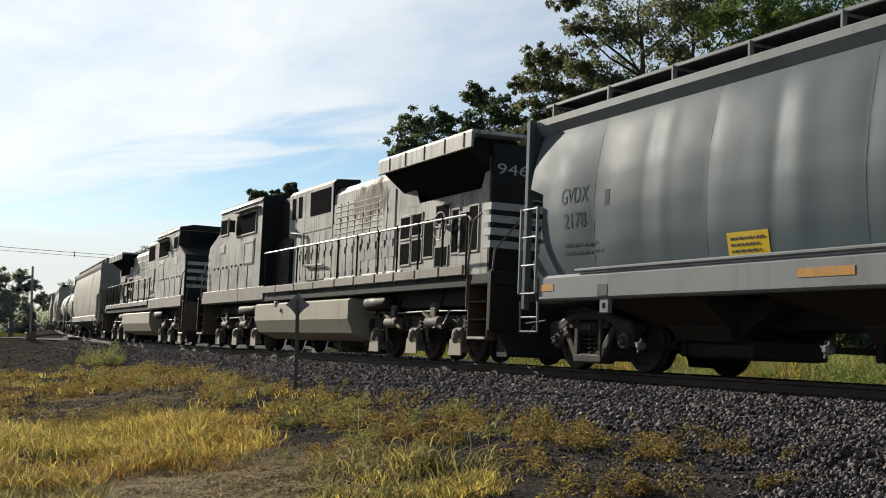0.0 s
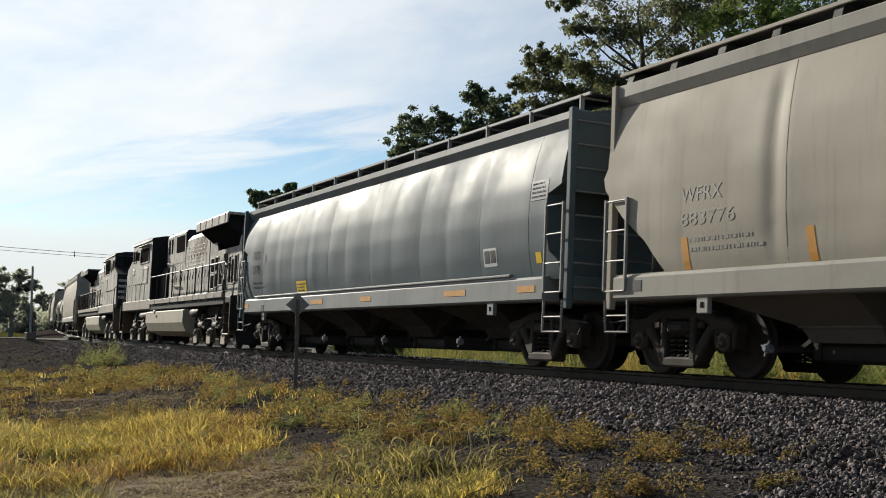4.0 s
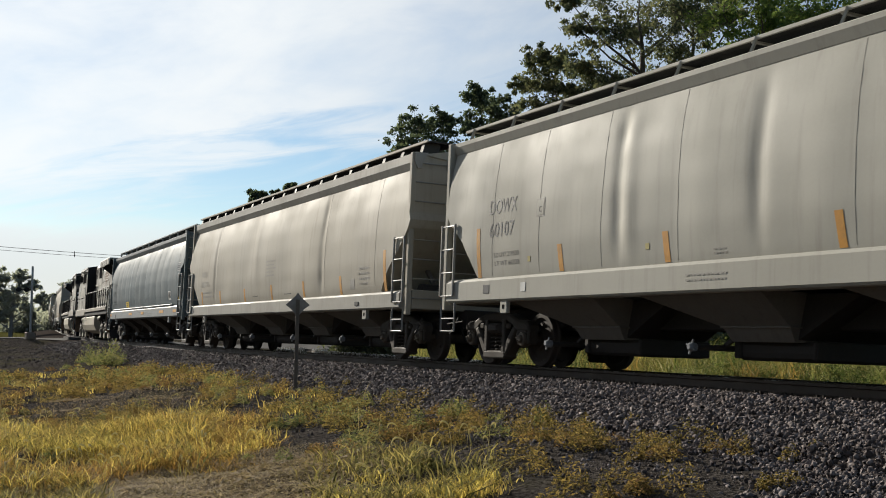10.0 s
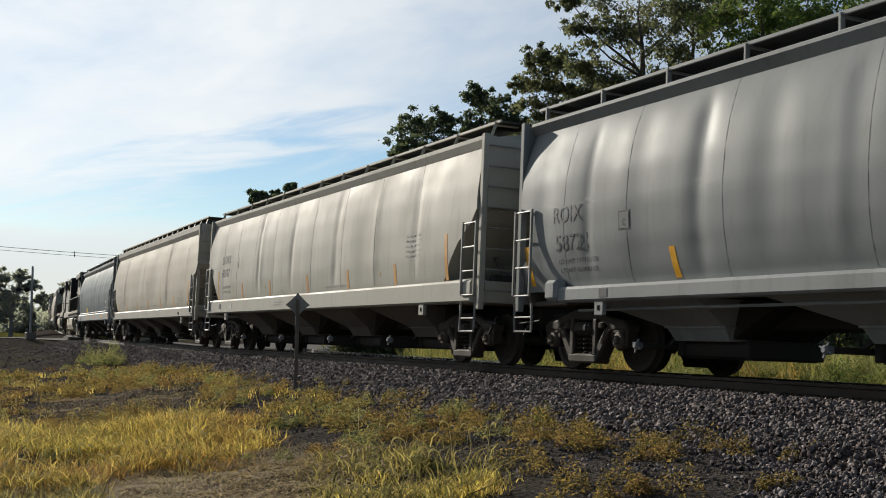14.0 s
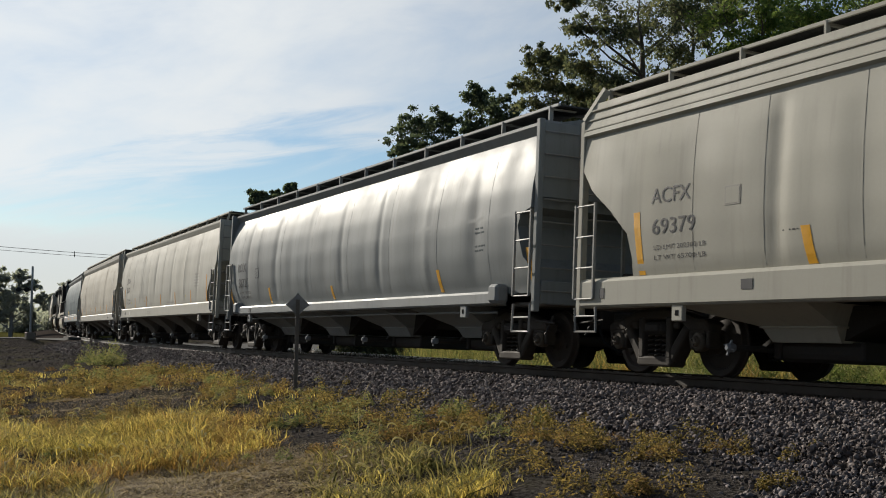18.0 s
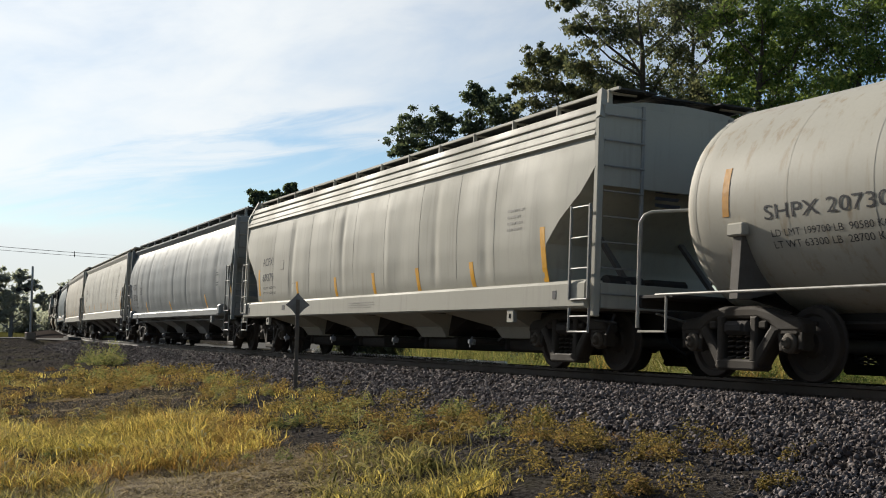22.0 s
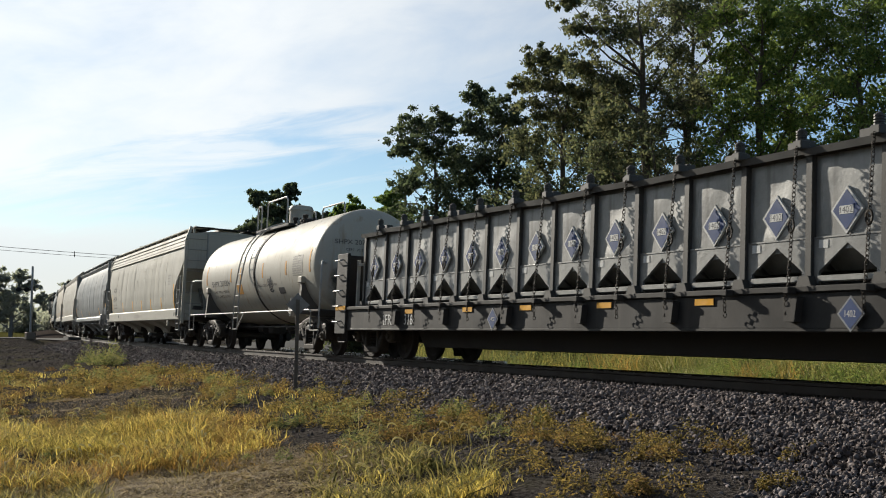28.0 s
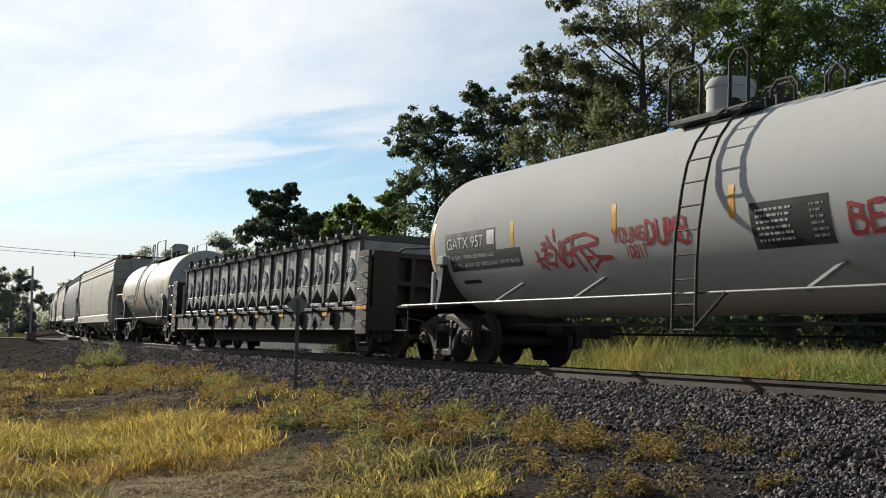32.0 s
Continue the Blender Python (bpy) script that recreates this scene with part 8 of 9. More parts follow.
def litter(x, y, s):
    m = Mesh()
    rs = random.Random(int(x * 10))
    pts = [(rs.uniform(-s, s), rs.uniform(-s, s) * 0.6, rs.uniform(0, s * 0.35)) for _ in range(8)]
    bm = bmesh.new()
    for p in pts:
        bm.verts.new(p)
    bmesh.ops.convex_hull(bm, input=bm.verts)
    me = bpy.data.meshes.new("litter")
    bm.to_mesh(me)
    bm.free()
    me.materials.append(M_LITTER)
    o = new("litter", me)
    o.location = (x, y, on_ground(x, y, 0.01))
    tagged(o, "crumpled white scrap lying on dark gravel", "litter")


litter(-22.8, 69.0, 0.32)
litter(-21.3, 66.5, 0.2)


def parked_car(x, y, turn):
    z = on_ground(x, y)
    c = thing("parked_car", "small white parked car beside the far road", "car", m=Matrix.Translation((x, y, z)) @ Matrix.Rotation(turn, 4, "Z"))
    body = Mesh().prism([(-2.2, 0.35), (-2.25, 0.75), (-2.0, 0.95), (-1.2, 1.0), (-0.6, 1.45), (0.9, 1.48), (1.6, 1.02), (2.2, 0.9), (2.3, 0.6), (2.25, 0.35)], -0.85, 0.85)
    part("body", body, M_CAR, c)
    for s in (1, -1):
        part("side_window", Mesh().prism([(-1.0, 1.03), (-0.55, 1.38), (0.8, 1.4), (1.3, 1.03)], s * 0.86 - 0.005, s * 0.86 + 0.005), M_GLASS, c)
        for wx in (-1.4, 1.4):
            w = part("wheel", Mesh().lathe([(0.05, s * 0.7), (0.32, s * 0.7), (0.33, s * 0.75), (0.33, s * 0.85), (0.3, s * 0.88), (0.05, s * 0.88)], "y", 16, (wx, 0, 0.33)), M_BLACK, c)
            part("rim", Mesh().lathe([(0.02, s * 0.885), (0.19, s * 0.885), (0.2, s * 0.89), (0.02, s * 0.9)], "y", 12, (wx, 0, 0.33)), M_GALV, w)


parked_car(-141.5, 420.0, 0.4)


# ---- trees, bushes, grass ----
def crown_leaves(name, clumps, per, leaf, seed, material):
    """Leaves in clumps: centres (n, 3) with radii, each leaf a folded pair of triangles."""
    rs = np.random.RandomState(seed)
    C = np.repeat(np.array([c[:3] for c in clumps]), per, 0)
    R = np.repeat(np.array([c[3] for c in clumps]), per)
    n = len(C)
    d = rs.normal(size=(n, 3))
    d /= np.linalg.norm(d, axis=1, keepdims=True)
    rad = R * rs.uniform(0.25, 1.0, n) ** 0.6 * (1 + 0.25 * rs.normal(size=n))
    d[:, 2] *= 0.75
    P = C + d * rad[:, None]
    a = rs.normal(size=(n, 3))
    a[:, 2] -= 0.4
    a /= np.linalg.norm(a, axis=1, keepdims=True)
    b = np.cross(a, rs.normal(size=(n, 3)))
    b /= np.linalg.norm(b, axis=1, keepdims=True)
    c = np.cross(a, b)
    L = leaf * rs.uniform(0.6, 1.4, n)[:, None]
    v = np.stack([P - a * L, P + b * L * 0.55 + c * L * 0.15, P + a * L, P - b * L * 0.55 + c * L * 0.15], 1).reshape(-1, 3)
    k = 4 * np.arange(n)[:, None]
    f = np.concatenate([k + np.array([[0, 1, 2]]), k + np.array([[0, 2, 3]])], 1).reshape(-1, 3)
    return bulk(name, v, f, material)


def tree(name, label, x, y, height, spread, seed, material, per=150, leaf=0.13, trunk_r=0.22, low=0.28, clump=0.8, n_limbs=9, kids=7, lean=0.0, wood=None):
    rng = random.Random(seed)
    z = on_ground(x, y)
    t = thing(name, label, "tree", m=Matrix.Translation((x, y, z - 0.15)))
    wood_m = wood or M_BARK
    trunk = Mesh()
    pts, rad = [], []
    px, py = 0.0, 0.0
    n = 9
    for i in range(n + 1):
        k = i / n
        pts.append(Vector((px + lean * height * k * k, py, height * 0.86 * k)))
        rad.append(trunk_r * (1 - k) ** 0.8 + 0.02)
        px += rng.uniform(-0.12, 0.12) * height / 12
        py += rng.uniform(-0.12, 0.12) * height / 12
    trunk.tube(pts, rad, 9)
    part("trunk", trunk, wood_m, t, smooth=True)
    clumps = []
    limbs = Mesh()
    for i in range(n_limbs):
        k = low + (0.95 - low) * (i + rng.random() * 0.7) / n_limbs
        j = min(n - 1, int(k * n))
        base = pts[j].lerp(pts[j + 1], k * n - j)
        az = i * 2.4 + rng.uniform(-0.5, 0.5)
        reach = spread * (1.0 - 0.55 * abs(k - 0.5)) * rng.uniform(0.65, 1.1)
        up = rng.uniform(0.35, 0.9) * (0.5 + k)
        line = [base]
        dirv = Vector((math.cos(az), math.sin(az), up)).normalized()
        p = base.copy()
        for q in range(5):
            p = p + dirv * reach / 5
            dirv = (dirv + Vector((rng.uniform(-0.25, 0.25), rng.uniform(-0.25, 0.25), rng.uniform(-0.05, 0.22)))).normalized()
            line.append(p.copy())
        r0 = trunk_r * 0.5 * (1 - k * 0.6)
        limbs.tube(line, [r0 * (1 - q / 5.5) + 0.012 for q in range(6)], 6)
        for q in range(kids):
            a = line[1 + rng.randrange(5)]
            dv = Vector((rng.uniform(-1, 1), rng.uniform(-1, 1), rng.uniform(-0.35, 0.9))).normalized()
            e = a + dv * reach * rng.uniform(0.2, 0.5)
            mid = a.lerp(e, 0.5) + Vector((0, 0, rng.uniform(-0.1, 0.2)))
            limbs.tube([a, mid, e], [r0 * 0.4, r0 * 0.25, 0.01], 4)
            clumps.append((e.x, e.y, e.z, clump * rng.uniform(0.55, 1.2)))
            if rng.random() < 0.6:
                clumps.append((mid.x, mid.y, mid.z, clump * rng.uniform(0.35, 0.8)))
        clumps.append((*line[-1], clump * rng.uniform(0.7, 1.2)))
    top = pts[-1]
    for q in range(6):
        clumps.append((top.x + rng.uniform(-1, 1) * spread * 0.25, top.y + rng.uniform(-1, 1) * spread * 0.25, top.z + rng.uniform(-0.6, 1.0), clump * rng.uniform(0.6, 1.0)))
    part("bough", limbs, wood_m, t, smooth=True)
    part("crown", crown_leaves("crown", clumps, per, leaf, seed, material), None, t)
    return t


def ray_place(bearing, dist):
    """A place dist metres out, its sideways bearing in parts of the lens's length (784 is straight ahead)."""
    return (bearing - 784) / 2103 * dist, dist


def lobed_tree(label, x, y, lobes, seed, material, leaf=0.085, density=1.0, trunk_r=0.2, deep=1.0, wood=None):
    """A tree whose crown is made of leafy lobes: (sideways, height above the eye's datum, radius), each borne by its own bough."""
    rng = random.Random(seed)
    g = on_ground(x, y) - 0.15
    t = thing("tree", label, "tree", m=Matrix.Translation((x, y, g)))
    top = max(z for _, z, _ in lobes) - g
    low = min(z for _, z, _ in lobes) - g
    trunk, limbs, clumps = Mesh(), Mesh(), []
    n = 9
    mean = sum(a for a, _, _ in lobes) / len(lobes)
    pts = [Vector((mean * (i / n) ** 2 + rng.uniform(-0.12, 0.12) * (i > 0), rng.uniform(-0.15, 0.15), top * 0.9 * i / n)) for i in range(n + 1)]
    trunk.tube(pts, [trunk_r * (1 - i / n) ** 0.7 + 0.025 for i in range(n + 1)], 9)
    part("trunk", trunk, wood or M_BARK, t, smooth=True)
    for dx, z, r in lobes:
        c = Vector((dx, rng.uniform(-deep, deep) * 1.2, z - g))
        k = max(0.15, min(0.9, (c.z - 0.6 * (c - Vector((mean, 0, c.z))).length - r) / (top * 0.9)))
        j = min(n - 1, int(k * n))
        base = pts[j].lerp(pts[j + 1], k * n - j)
        bend = base.lerp(c, 0.5) + Vector((rng.uniform(-0.2, 0.2), rng.uniform(-0.2, 0.2), -0.25 * r))
        r0 = trunk_r * 0.42 * (1 - 0.6 * k)
        limbs.tube([base, base.lerp(bend, 0.55), bend, bend.lerp(c, 0.6), c], [r0, r0 * 0.8, r0 * 0.6, r0 * 0.4, 0.015], 6)
        r *= 1.3
        for _ in range(int(24 * density)):
            d = Vector((rng.gauss(0, 1), rng.gauss(0, 1), rng.gauss(0, 0.85))).normalized() * r * rng.uniform(0.15, 1.0) * (1 + 0.25 * abs(rng.gauss(0, 1)))
            e = c + d
            limbs.tube([c.lerp(e, 0.15), c.lerp(e, 0.6) + Vector((0, 0, 0.08 * r)), e], [r0 * 0.3, r0 * 0.2, 0.008], 4)
            clumps.append((*e, r * rng.uniform(0.2, 0.42)))
    part("bough", limbs, wood or M_BARK, t, smooth=True)
    part("crown", crown_leaves("crown", clumps, 54, leaf, seed, material), None, t)
    return t


BIG = "tall broad tree with open leafy crown behind the track"
GREEN = "tall green tree with leafy boughs behind the track"
DARK = "dense dark green tree behind the track"
lobed_tree(DARK, -0.41, 62, [(-1.03, 11.32, 0.77), (0.44, 11.61, 0.74), (-1.59, 9.96, 0.65), (-0.29, 10.14, 1.06), (1.24, 9.96, 0.94), (-1.42, 8.49, 0.77), (0.29, 8.28, 1.24), (1.83, 8.28, 1.12), (-0.53, 6.66, 1.18), (1.24, 6.37, 1.47), (0.3, 4.4, 1.5)], 21, M_LEAF_DARK, 0.10, 1.1)
lobed_tree(DARK, 2.45, 60, [(-0.63, 12.4, 0.63), (0.29, 12.03, 0.68), (1.08, 11.6, 0.63), (-0.57, 10.97, 0.8), (0.71, 10.46, 1.03), (-0.57, 8.98, 1.14), (1.0, 8.18, 1.28), (-0.5, 6.8, 1.3), (0.9, 5.8, 1.4), (1.7, 9.6, 1.1), (1.9, 7.4, 1.3)], 22, M_LEAF_DARK, 0.10, 1.0)
lobed_tree(BIG, 4.97, 52, [(-0.87, 12.46, 0.54), (0.0, 12.49, 0.54), (-1.36, 11.67, 0.45), (-0.49, 11.37, 0.79), (0.62, 11.37, 0.79), (-0.99, 10.14, 0.69), (0.12, 9.89, 1.04), (-1.36, 8.65, 0.84), (0.0, 7.91, 1.19), (1.36, 8.9, 1.19), (1.61, 6.92, 1.48), (-0.62, 6.43, 1.24), (0.4, 4.8, 1.5), (1.7, 11.2, 0.9), (2.5, 10.2, 1.0), (2.4, 8.6, 1.2), (2.9, 6.6, 1.4), (1.1, 10.2, 0.9)], 1, M_LEAF, 0.082, 1.0)
lobed_tree(BIG, 8.01, 46, [(-3.24, 13.15, 0.48), (-2.62, 12.54, 0.61), (-1.97, 13.85, 0.87), (-1.31, 12.1, 0.92), (-2.19, 11.23, 0.7), (-1.09, 10.35, 0.92), (0.0, 12.76, 0.92), (0.0, 14.73, 1.2), (1.09, 11.44, 0.92), (0.87, 9.48, 1.01), (-0.44, 8.38, 1.05), (1.31, 13.19, 0.83), (2.19, 14.07, 1.01), (2.08, 10.13, 0.83), (-1.53, 9.04, 0.83), (-1.97, 7.29, 1.05), (0.0, 6.41, 1.27), (1.75, 7.29, 1.14)], 2, M_LEAF, 0.078, 0.95, 0.3, 1.4)
lobed_tree(GREEN, 11.57, 43, [(-1.43, 12.17, 0.86), (-0.41, 13.4, 0.98), (-0.2, 11.15, 0.86), (-1.02, 9.92, 0.94), (0.41, 12.17, 0.78), (0.82, 10.12, 0.94), (0.0, 8.69, 1.06), (-1.23, 8.08, 0.98), (1.43, 11.35, 0.78), (1.43, 8.49, 1.06), (-0.41, 6.65, 1.19), (1.23, 6.44, 1.19)], 4, M_LEAF_GREEN, 0.075, 1.0, 0.24)
lobed_tree(GREEN, 14.19, 40, [(-1.52, 11.55, 0.72), (-0.76, 10.6, 0.91), (0.19, 11.55, 0.91), (-0.19, 9.27, 0.99), (0.76, 10.03, 0.91), (-1.14, 8.32, 0.91), (0.0, 7.56, 1.1), (1.33, 8.32, 1.1), (-1.33, 6.42, 0.99), (0.38, 5.85, 1.1), (1.71, 6.23, 1.1), (1.33, 11.36, 1.07)], 5, M_LEAF_GREEN, 0.072, 1.0, 0.22)
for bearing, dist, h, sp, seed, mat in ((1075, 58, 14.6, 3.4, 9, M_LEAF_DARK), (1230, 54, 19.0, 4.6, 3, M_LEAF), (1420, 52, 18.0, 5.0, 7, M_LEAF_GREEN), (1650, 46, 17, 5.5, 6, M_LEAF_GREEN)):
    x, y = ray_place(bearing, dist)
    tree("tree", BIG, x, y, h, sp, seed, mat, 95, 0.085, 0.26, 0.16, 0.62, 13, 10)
ROW = "green tree in the row beyond the track"
lobed_tree(ROW, -16.5, 118, [(-1.96, 13.52, 0.67), (0.0, 14.03, 0.56), (1.18, 14.48, 0.67), (0.56, 12.57, 1.12), (-1.4, 12.01, 1.12), (2.24, 11.67, 1.01), (-0.56, 10.44, 1.57), (1.68, 9.88, 1.57), (-2.81, 10.44, 1.01), (0.3, 7.5, 2.2), (-2.0, 7.0, 2.0)], 31, M_LEAF_DARK, 0.2, 1.1)
lobed_tree(ROW, -4.38, 98, [(-0.47, 11.57, 0.51), (0.47, 11.76, 0.47), (0.0, 10.54, 0.84), (-1.03, 9.71, 0.75), (0.93, 9.94, 0.84), (0.0, 9.01, 1.3), (0.0, 6.5, 2.0)], 34, M_LEAF_GREEN, 0.16)
lobed_tree(ROW, -7.94, 105, [(-1.15, 10.95, 0.55), (0.0, 11.25, 0.6), (1.15, 10.55, 0.7), (-0.75, 9.86, 1.1), (1.25, 9.46, 1.1), (-1.75, 9.26, 0.9), (0.2, 7.0, 2.0)], 33, M_LEAF_GREEN, 0.17)
lobed_tree(ROW, -11.66, 112, [(-0.48, 10.9, 0.59), (0.53, 10.68, 0.75), (-1.07, 10.05, 0.85), (0.8, 9.67, 1.07), (0.0, 7.5, 1.8)], 32, M_LEAF, 0.18)
# trees with M_LEAF_FAR have haze painted into their leaves
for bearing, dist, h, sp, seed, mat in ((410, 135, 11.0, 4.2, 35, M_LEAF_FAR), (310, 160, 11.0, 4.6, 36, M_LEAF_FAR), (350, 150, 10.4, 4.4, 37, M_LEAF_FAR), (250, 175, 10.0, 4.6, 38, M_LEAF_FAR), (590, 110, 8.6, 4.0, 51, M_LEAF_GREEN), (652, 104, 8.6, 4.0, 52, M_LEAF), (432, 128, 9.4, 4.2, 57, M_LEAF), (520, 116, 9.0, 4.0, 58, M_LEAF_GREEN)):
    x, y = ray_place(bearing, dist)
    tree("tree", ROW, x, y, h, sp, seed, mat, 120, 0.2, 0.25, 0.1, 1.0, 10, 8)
HAZY = "distant tree with haze painted into its grey-green leaves"
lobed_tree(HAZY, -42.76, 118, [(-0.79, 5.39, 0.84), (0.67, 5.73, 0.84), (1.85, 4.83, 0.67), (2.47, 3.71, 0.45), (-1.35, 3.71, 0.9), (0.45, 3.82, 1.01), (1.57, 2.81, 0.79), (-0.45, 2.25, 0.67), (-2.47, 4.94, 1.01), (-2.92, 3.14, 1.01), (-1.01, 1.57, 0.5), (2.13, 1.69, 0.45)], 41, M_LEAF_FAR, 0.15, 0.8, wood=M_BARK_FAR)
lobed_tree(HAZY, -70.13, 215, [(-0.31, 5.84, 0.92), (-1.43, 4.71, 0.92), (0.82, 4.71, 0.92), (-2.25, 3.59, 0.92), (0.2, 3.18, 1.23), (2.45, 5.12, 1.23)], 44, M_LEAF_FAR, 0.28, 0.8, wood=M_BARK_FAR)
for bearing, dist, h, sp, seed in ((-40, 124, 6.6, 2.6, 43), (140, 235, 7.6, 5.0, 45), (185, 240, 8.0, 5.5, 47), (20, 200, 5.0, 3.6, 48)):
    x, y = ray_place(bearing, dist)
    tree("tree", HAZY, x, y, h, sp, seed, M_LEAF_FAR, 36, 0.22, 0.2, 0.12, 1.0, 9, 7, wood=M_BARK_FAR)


def bush(label, x, y, r, h, seed, material, per=260, leaf=0.09):
    rng = random.Random(seed)
    b = thing("bush", label, "bush", m=Matrix.Translation((x, y, on_ground(x, y) - 0.05)))
    stems, clumps = Mesh(), []
    for i in range(11):
        a = rng.uniform(0, 6.28)
        d = r * rng.uniform(0.2, 1.0)
        e = Vector((math.cos(a) * d, math.sin(a) * d, h * rng.uniform(0.35, 0.9)))
        stems.tube([(0.1 * math.cos(a), 0.1 * math.sin(a), 0), e * 0.5 + Vector((0, 0, 0.2)), e], [0.035, 0.022, 0.008], 5)
        clumps.append((*e, r * rng.uniform(0.32, 0.55)))
        clumps.append((e.x * 0.7, e.y * 0.7, e.z * 0.45, r * 0.4))
    part("stem", stems, M_BARK, b)
    part("foliage", crown_leaves("foliage", clumps, per, leaf, seed, material), None, b)


rngb = random.Random(50)
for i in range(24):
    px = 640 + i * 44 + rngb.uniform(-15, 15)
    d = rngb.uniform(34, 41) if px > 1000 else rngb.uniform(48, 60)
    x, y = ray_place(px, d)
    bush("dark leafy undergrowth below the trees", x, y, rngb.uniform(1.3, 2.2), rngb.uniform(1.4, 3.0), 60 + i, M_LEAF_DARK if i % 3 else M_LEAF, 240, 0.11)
# both thickets use the haze-coloured leaf
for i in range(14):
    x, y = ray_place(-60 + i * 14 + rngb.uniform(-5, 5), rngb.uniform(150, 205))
    bush("low thicket beyond the lawn with haze painted into its leaves", x, y, rngb.uniform(2.2, 3.6), rngb.uniform(1.6, 2.6) + 0.8 * (i > 9), 130 + i, M_LEAF_FAR, 150, 0.24)
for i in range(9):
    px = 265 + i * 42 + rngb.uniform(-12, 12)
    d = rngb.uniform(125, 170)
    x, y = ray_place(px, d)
    bush("leafy thicket beyond the road with haze painted into its leaves", x, y, rngb.uniform(2.5, 4.5), rngb.uniform(2.0, 3.6), 90 + i, M_LEAF_FAR, 200, 0.22)


def far_woods():
    """A ragged line of trees to the west, across the lot; the cars' sides mirror it."""
    rng = random.Random(91)
    clumps = []
    for i in range(46):
        a = radians(-50 - 62 * i / 45 + rng.uniform(-0.8, 0.8))
        r = 78 + rng.uniform(-5, 5)
        top = rng.uniform(6.5, 13.0)
        for k in range(9):
            z = top * (k + 0.6) / 9
            w = rng.uniform(1.6, 2.6) * (1.1 - 0.5 * (z / top) ** 2)
            clumps.append((r * math.sin(a) + rng.uniform(-1.6, 1.6), r * math.cos(a) + rng.uniform(-1.6, 1.6), z - 0.9, w))
    tagged(new("far_woods", crown_leaves("far_woods", clumps, 46, 0.5, 92, M_LEAF_DARK)), "ragged line of dark green trees across the open lot", "trees", kind="stuff")


far_woods()


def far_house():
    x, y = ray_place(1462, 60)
    z = on_ground(x, y)
    h = thing("house", "small pale grey house half hidden by the undergrowth", "house", m=Matrix.Translation((x, y, z)) @ Matrix.Rotation(radians(-14), 4, "Z"))
    part("wall", Mesh().box(-4, 4, -3, 3, 0, 2.6, 0.02), M_SIDING, h)
    part("roof", Mesh().prism_x([(-3.4, 2.5), (0, 4.0), (3.4, 2.5), (3.4, 2.62), (0, 4.14), (-3.4, 2.62)], -4.3, 4.3), M_ROOF, h)
    for dx in (-2.2, 0.4, 2.4):
        w = part("window", Mesh().box(dx - 0.45, dx + 0.45, -3.03, -2.98, 1.0, 2.0, 0.01), M_GLASS, h)
        part("window_frame", Mesh().box(dx - 0.52, dx - 0.45, -3.05, -2.98, 0.95, 2.05).box(dx + 0.45, dx + 0.52, -3.05, -2.98, 0.95, 2.05).box(dx - 0.45, dx + 0.45, -3.05, -2.98, 2.0, 2.06).box(dx - 0.5, dx + 0.5, -3.06, -2.98, 0.93, 1.0), M_WHITE, w)


far_house()


def blades(name, label, P, height, width, lean, seed, material, category="grass"):
    """Bent tapering blades rising from the places P, as one piece of stuff."""
    rs = np.random.RandomState(seed)
    n = len(P)
    az = rs.uniform(0, 2 * math.pi, n)
    H = np.asarray(height)
    L = lean * H * rs.uniform(0.3, 1.3, n)
    dx, dy = np.cos(az), np.sin(az)
    face = az + rs.uniform(0.8, 2.3, n)
    wx, wy = np.cos(face) * width * 0.5 * rs.uniform(0.6, 1.4, n), np.sin(face) * width * 0.5 * rs.uniform(0.6, 1.4, n)
    rows = []
    for k, wk in ((0.0, 1.0), (0.45, 0.9), (0.8, 0.55), (1.0, 0.05)):
        cx, cy, cz = P[:, 0] + dx * L * k ** 2, P[:, 1] + dy * L * k ** 2, P[:, 2] + H * (k - 0.25 * lean * k ** 3)
        rows.append(np.stack([cx - wx * wk, cy - wy * wk, cz], -1))
        rows.append(np.stack([cx + wx * wk, cy + wy * wk, cz], -1))
    v = np.stack(rows, 1).reshape(-1, 3)
    k = 8 * np.arange(n)[:, None]
    f = np.concatenate([k + np.array([[a, a + 1, a + 3, a + 2]]) for a in (0, 2, 4)], 1).reshape(-1, 4)
    ob = new(name, bulk(name, v, f, material))
    return tagged(ob, label, category, kind="stuff")


def tufts(rs, centres, per, radius):
    C = np.repeat(centres, per, 0)
    return C + np.stack([rs.normal(0, radius, len(C)), rs.normal(0, radius, len(C))], -1)


def settle(P):
    return np.concatenate([P, ground_height(P[:, 0], P[:, 1])[:, None] - 0.02], 1)


def patch(X, Y, scale, shift=0.0):
    return lumps(X + shift, Y - shift * 0.7, scale) * 2.2


def field(rs, n, b0, b1, d0, d1):
    """Random places between two bearings and two distances from the eye."""
    y = np.sqrt(rs.uniform(d0 ** 2, d1 ** 2, n))
    return np.stack([rs.uniform(b0, b1, n) * y, y], -1)


def thin(rs, C, base, amp, scale, shift=0.0):
    """Keeps places in uneven patches, and none on the ballast."""
    s, u = track_coords(C[:, 0], C[:, 1])
    d = base + amp * patch(C[:, 0], C[:, 1], scale, shift)
    return C[(rs.rand(len(C)) < np.clip(d, 0, 1)) & (u > 3.75)]


def dirt_edge(b):
    """How far out the worn dirt reaches along a bearing."""
    return 12.35 - 4.2 * np.clip(b + 0.29, 0, 0.2)


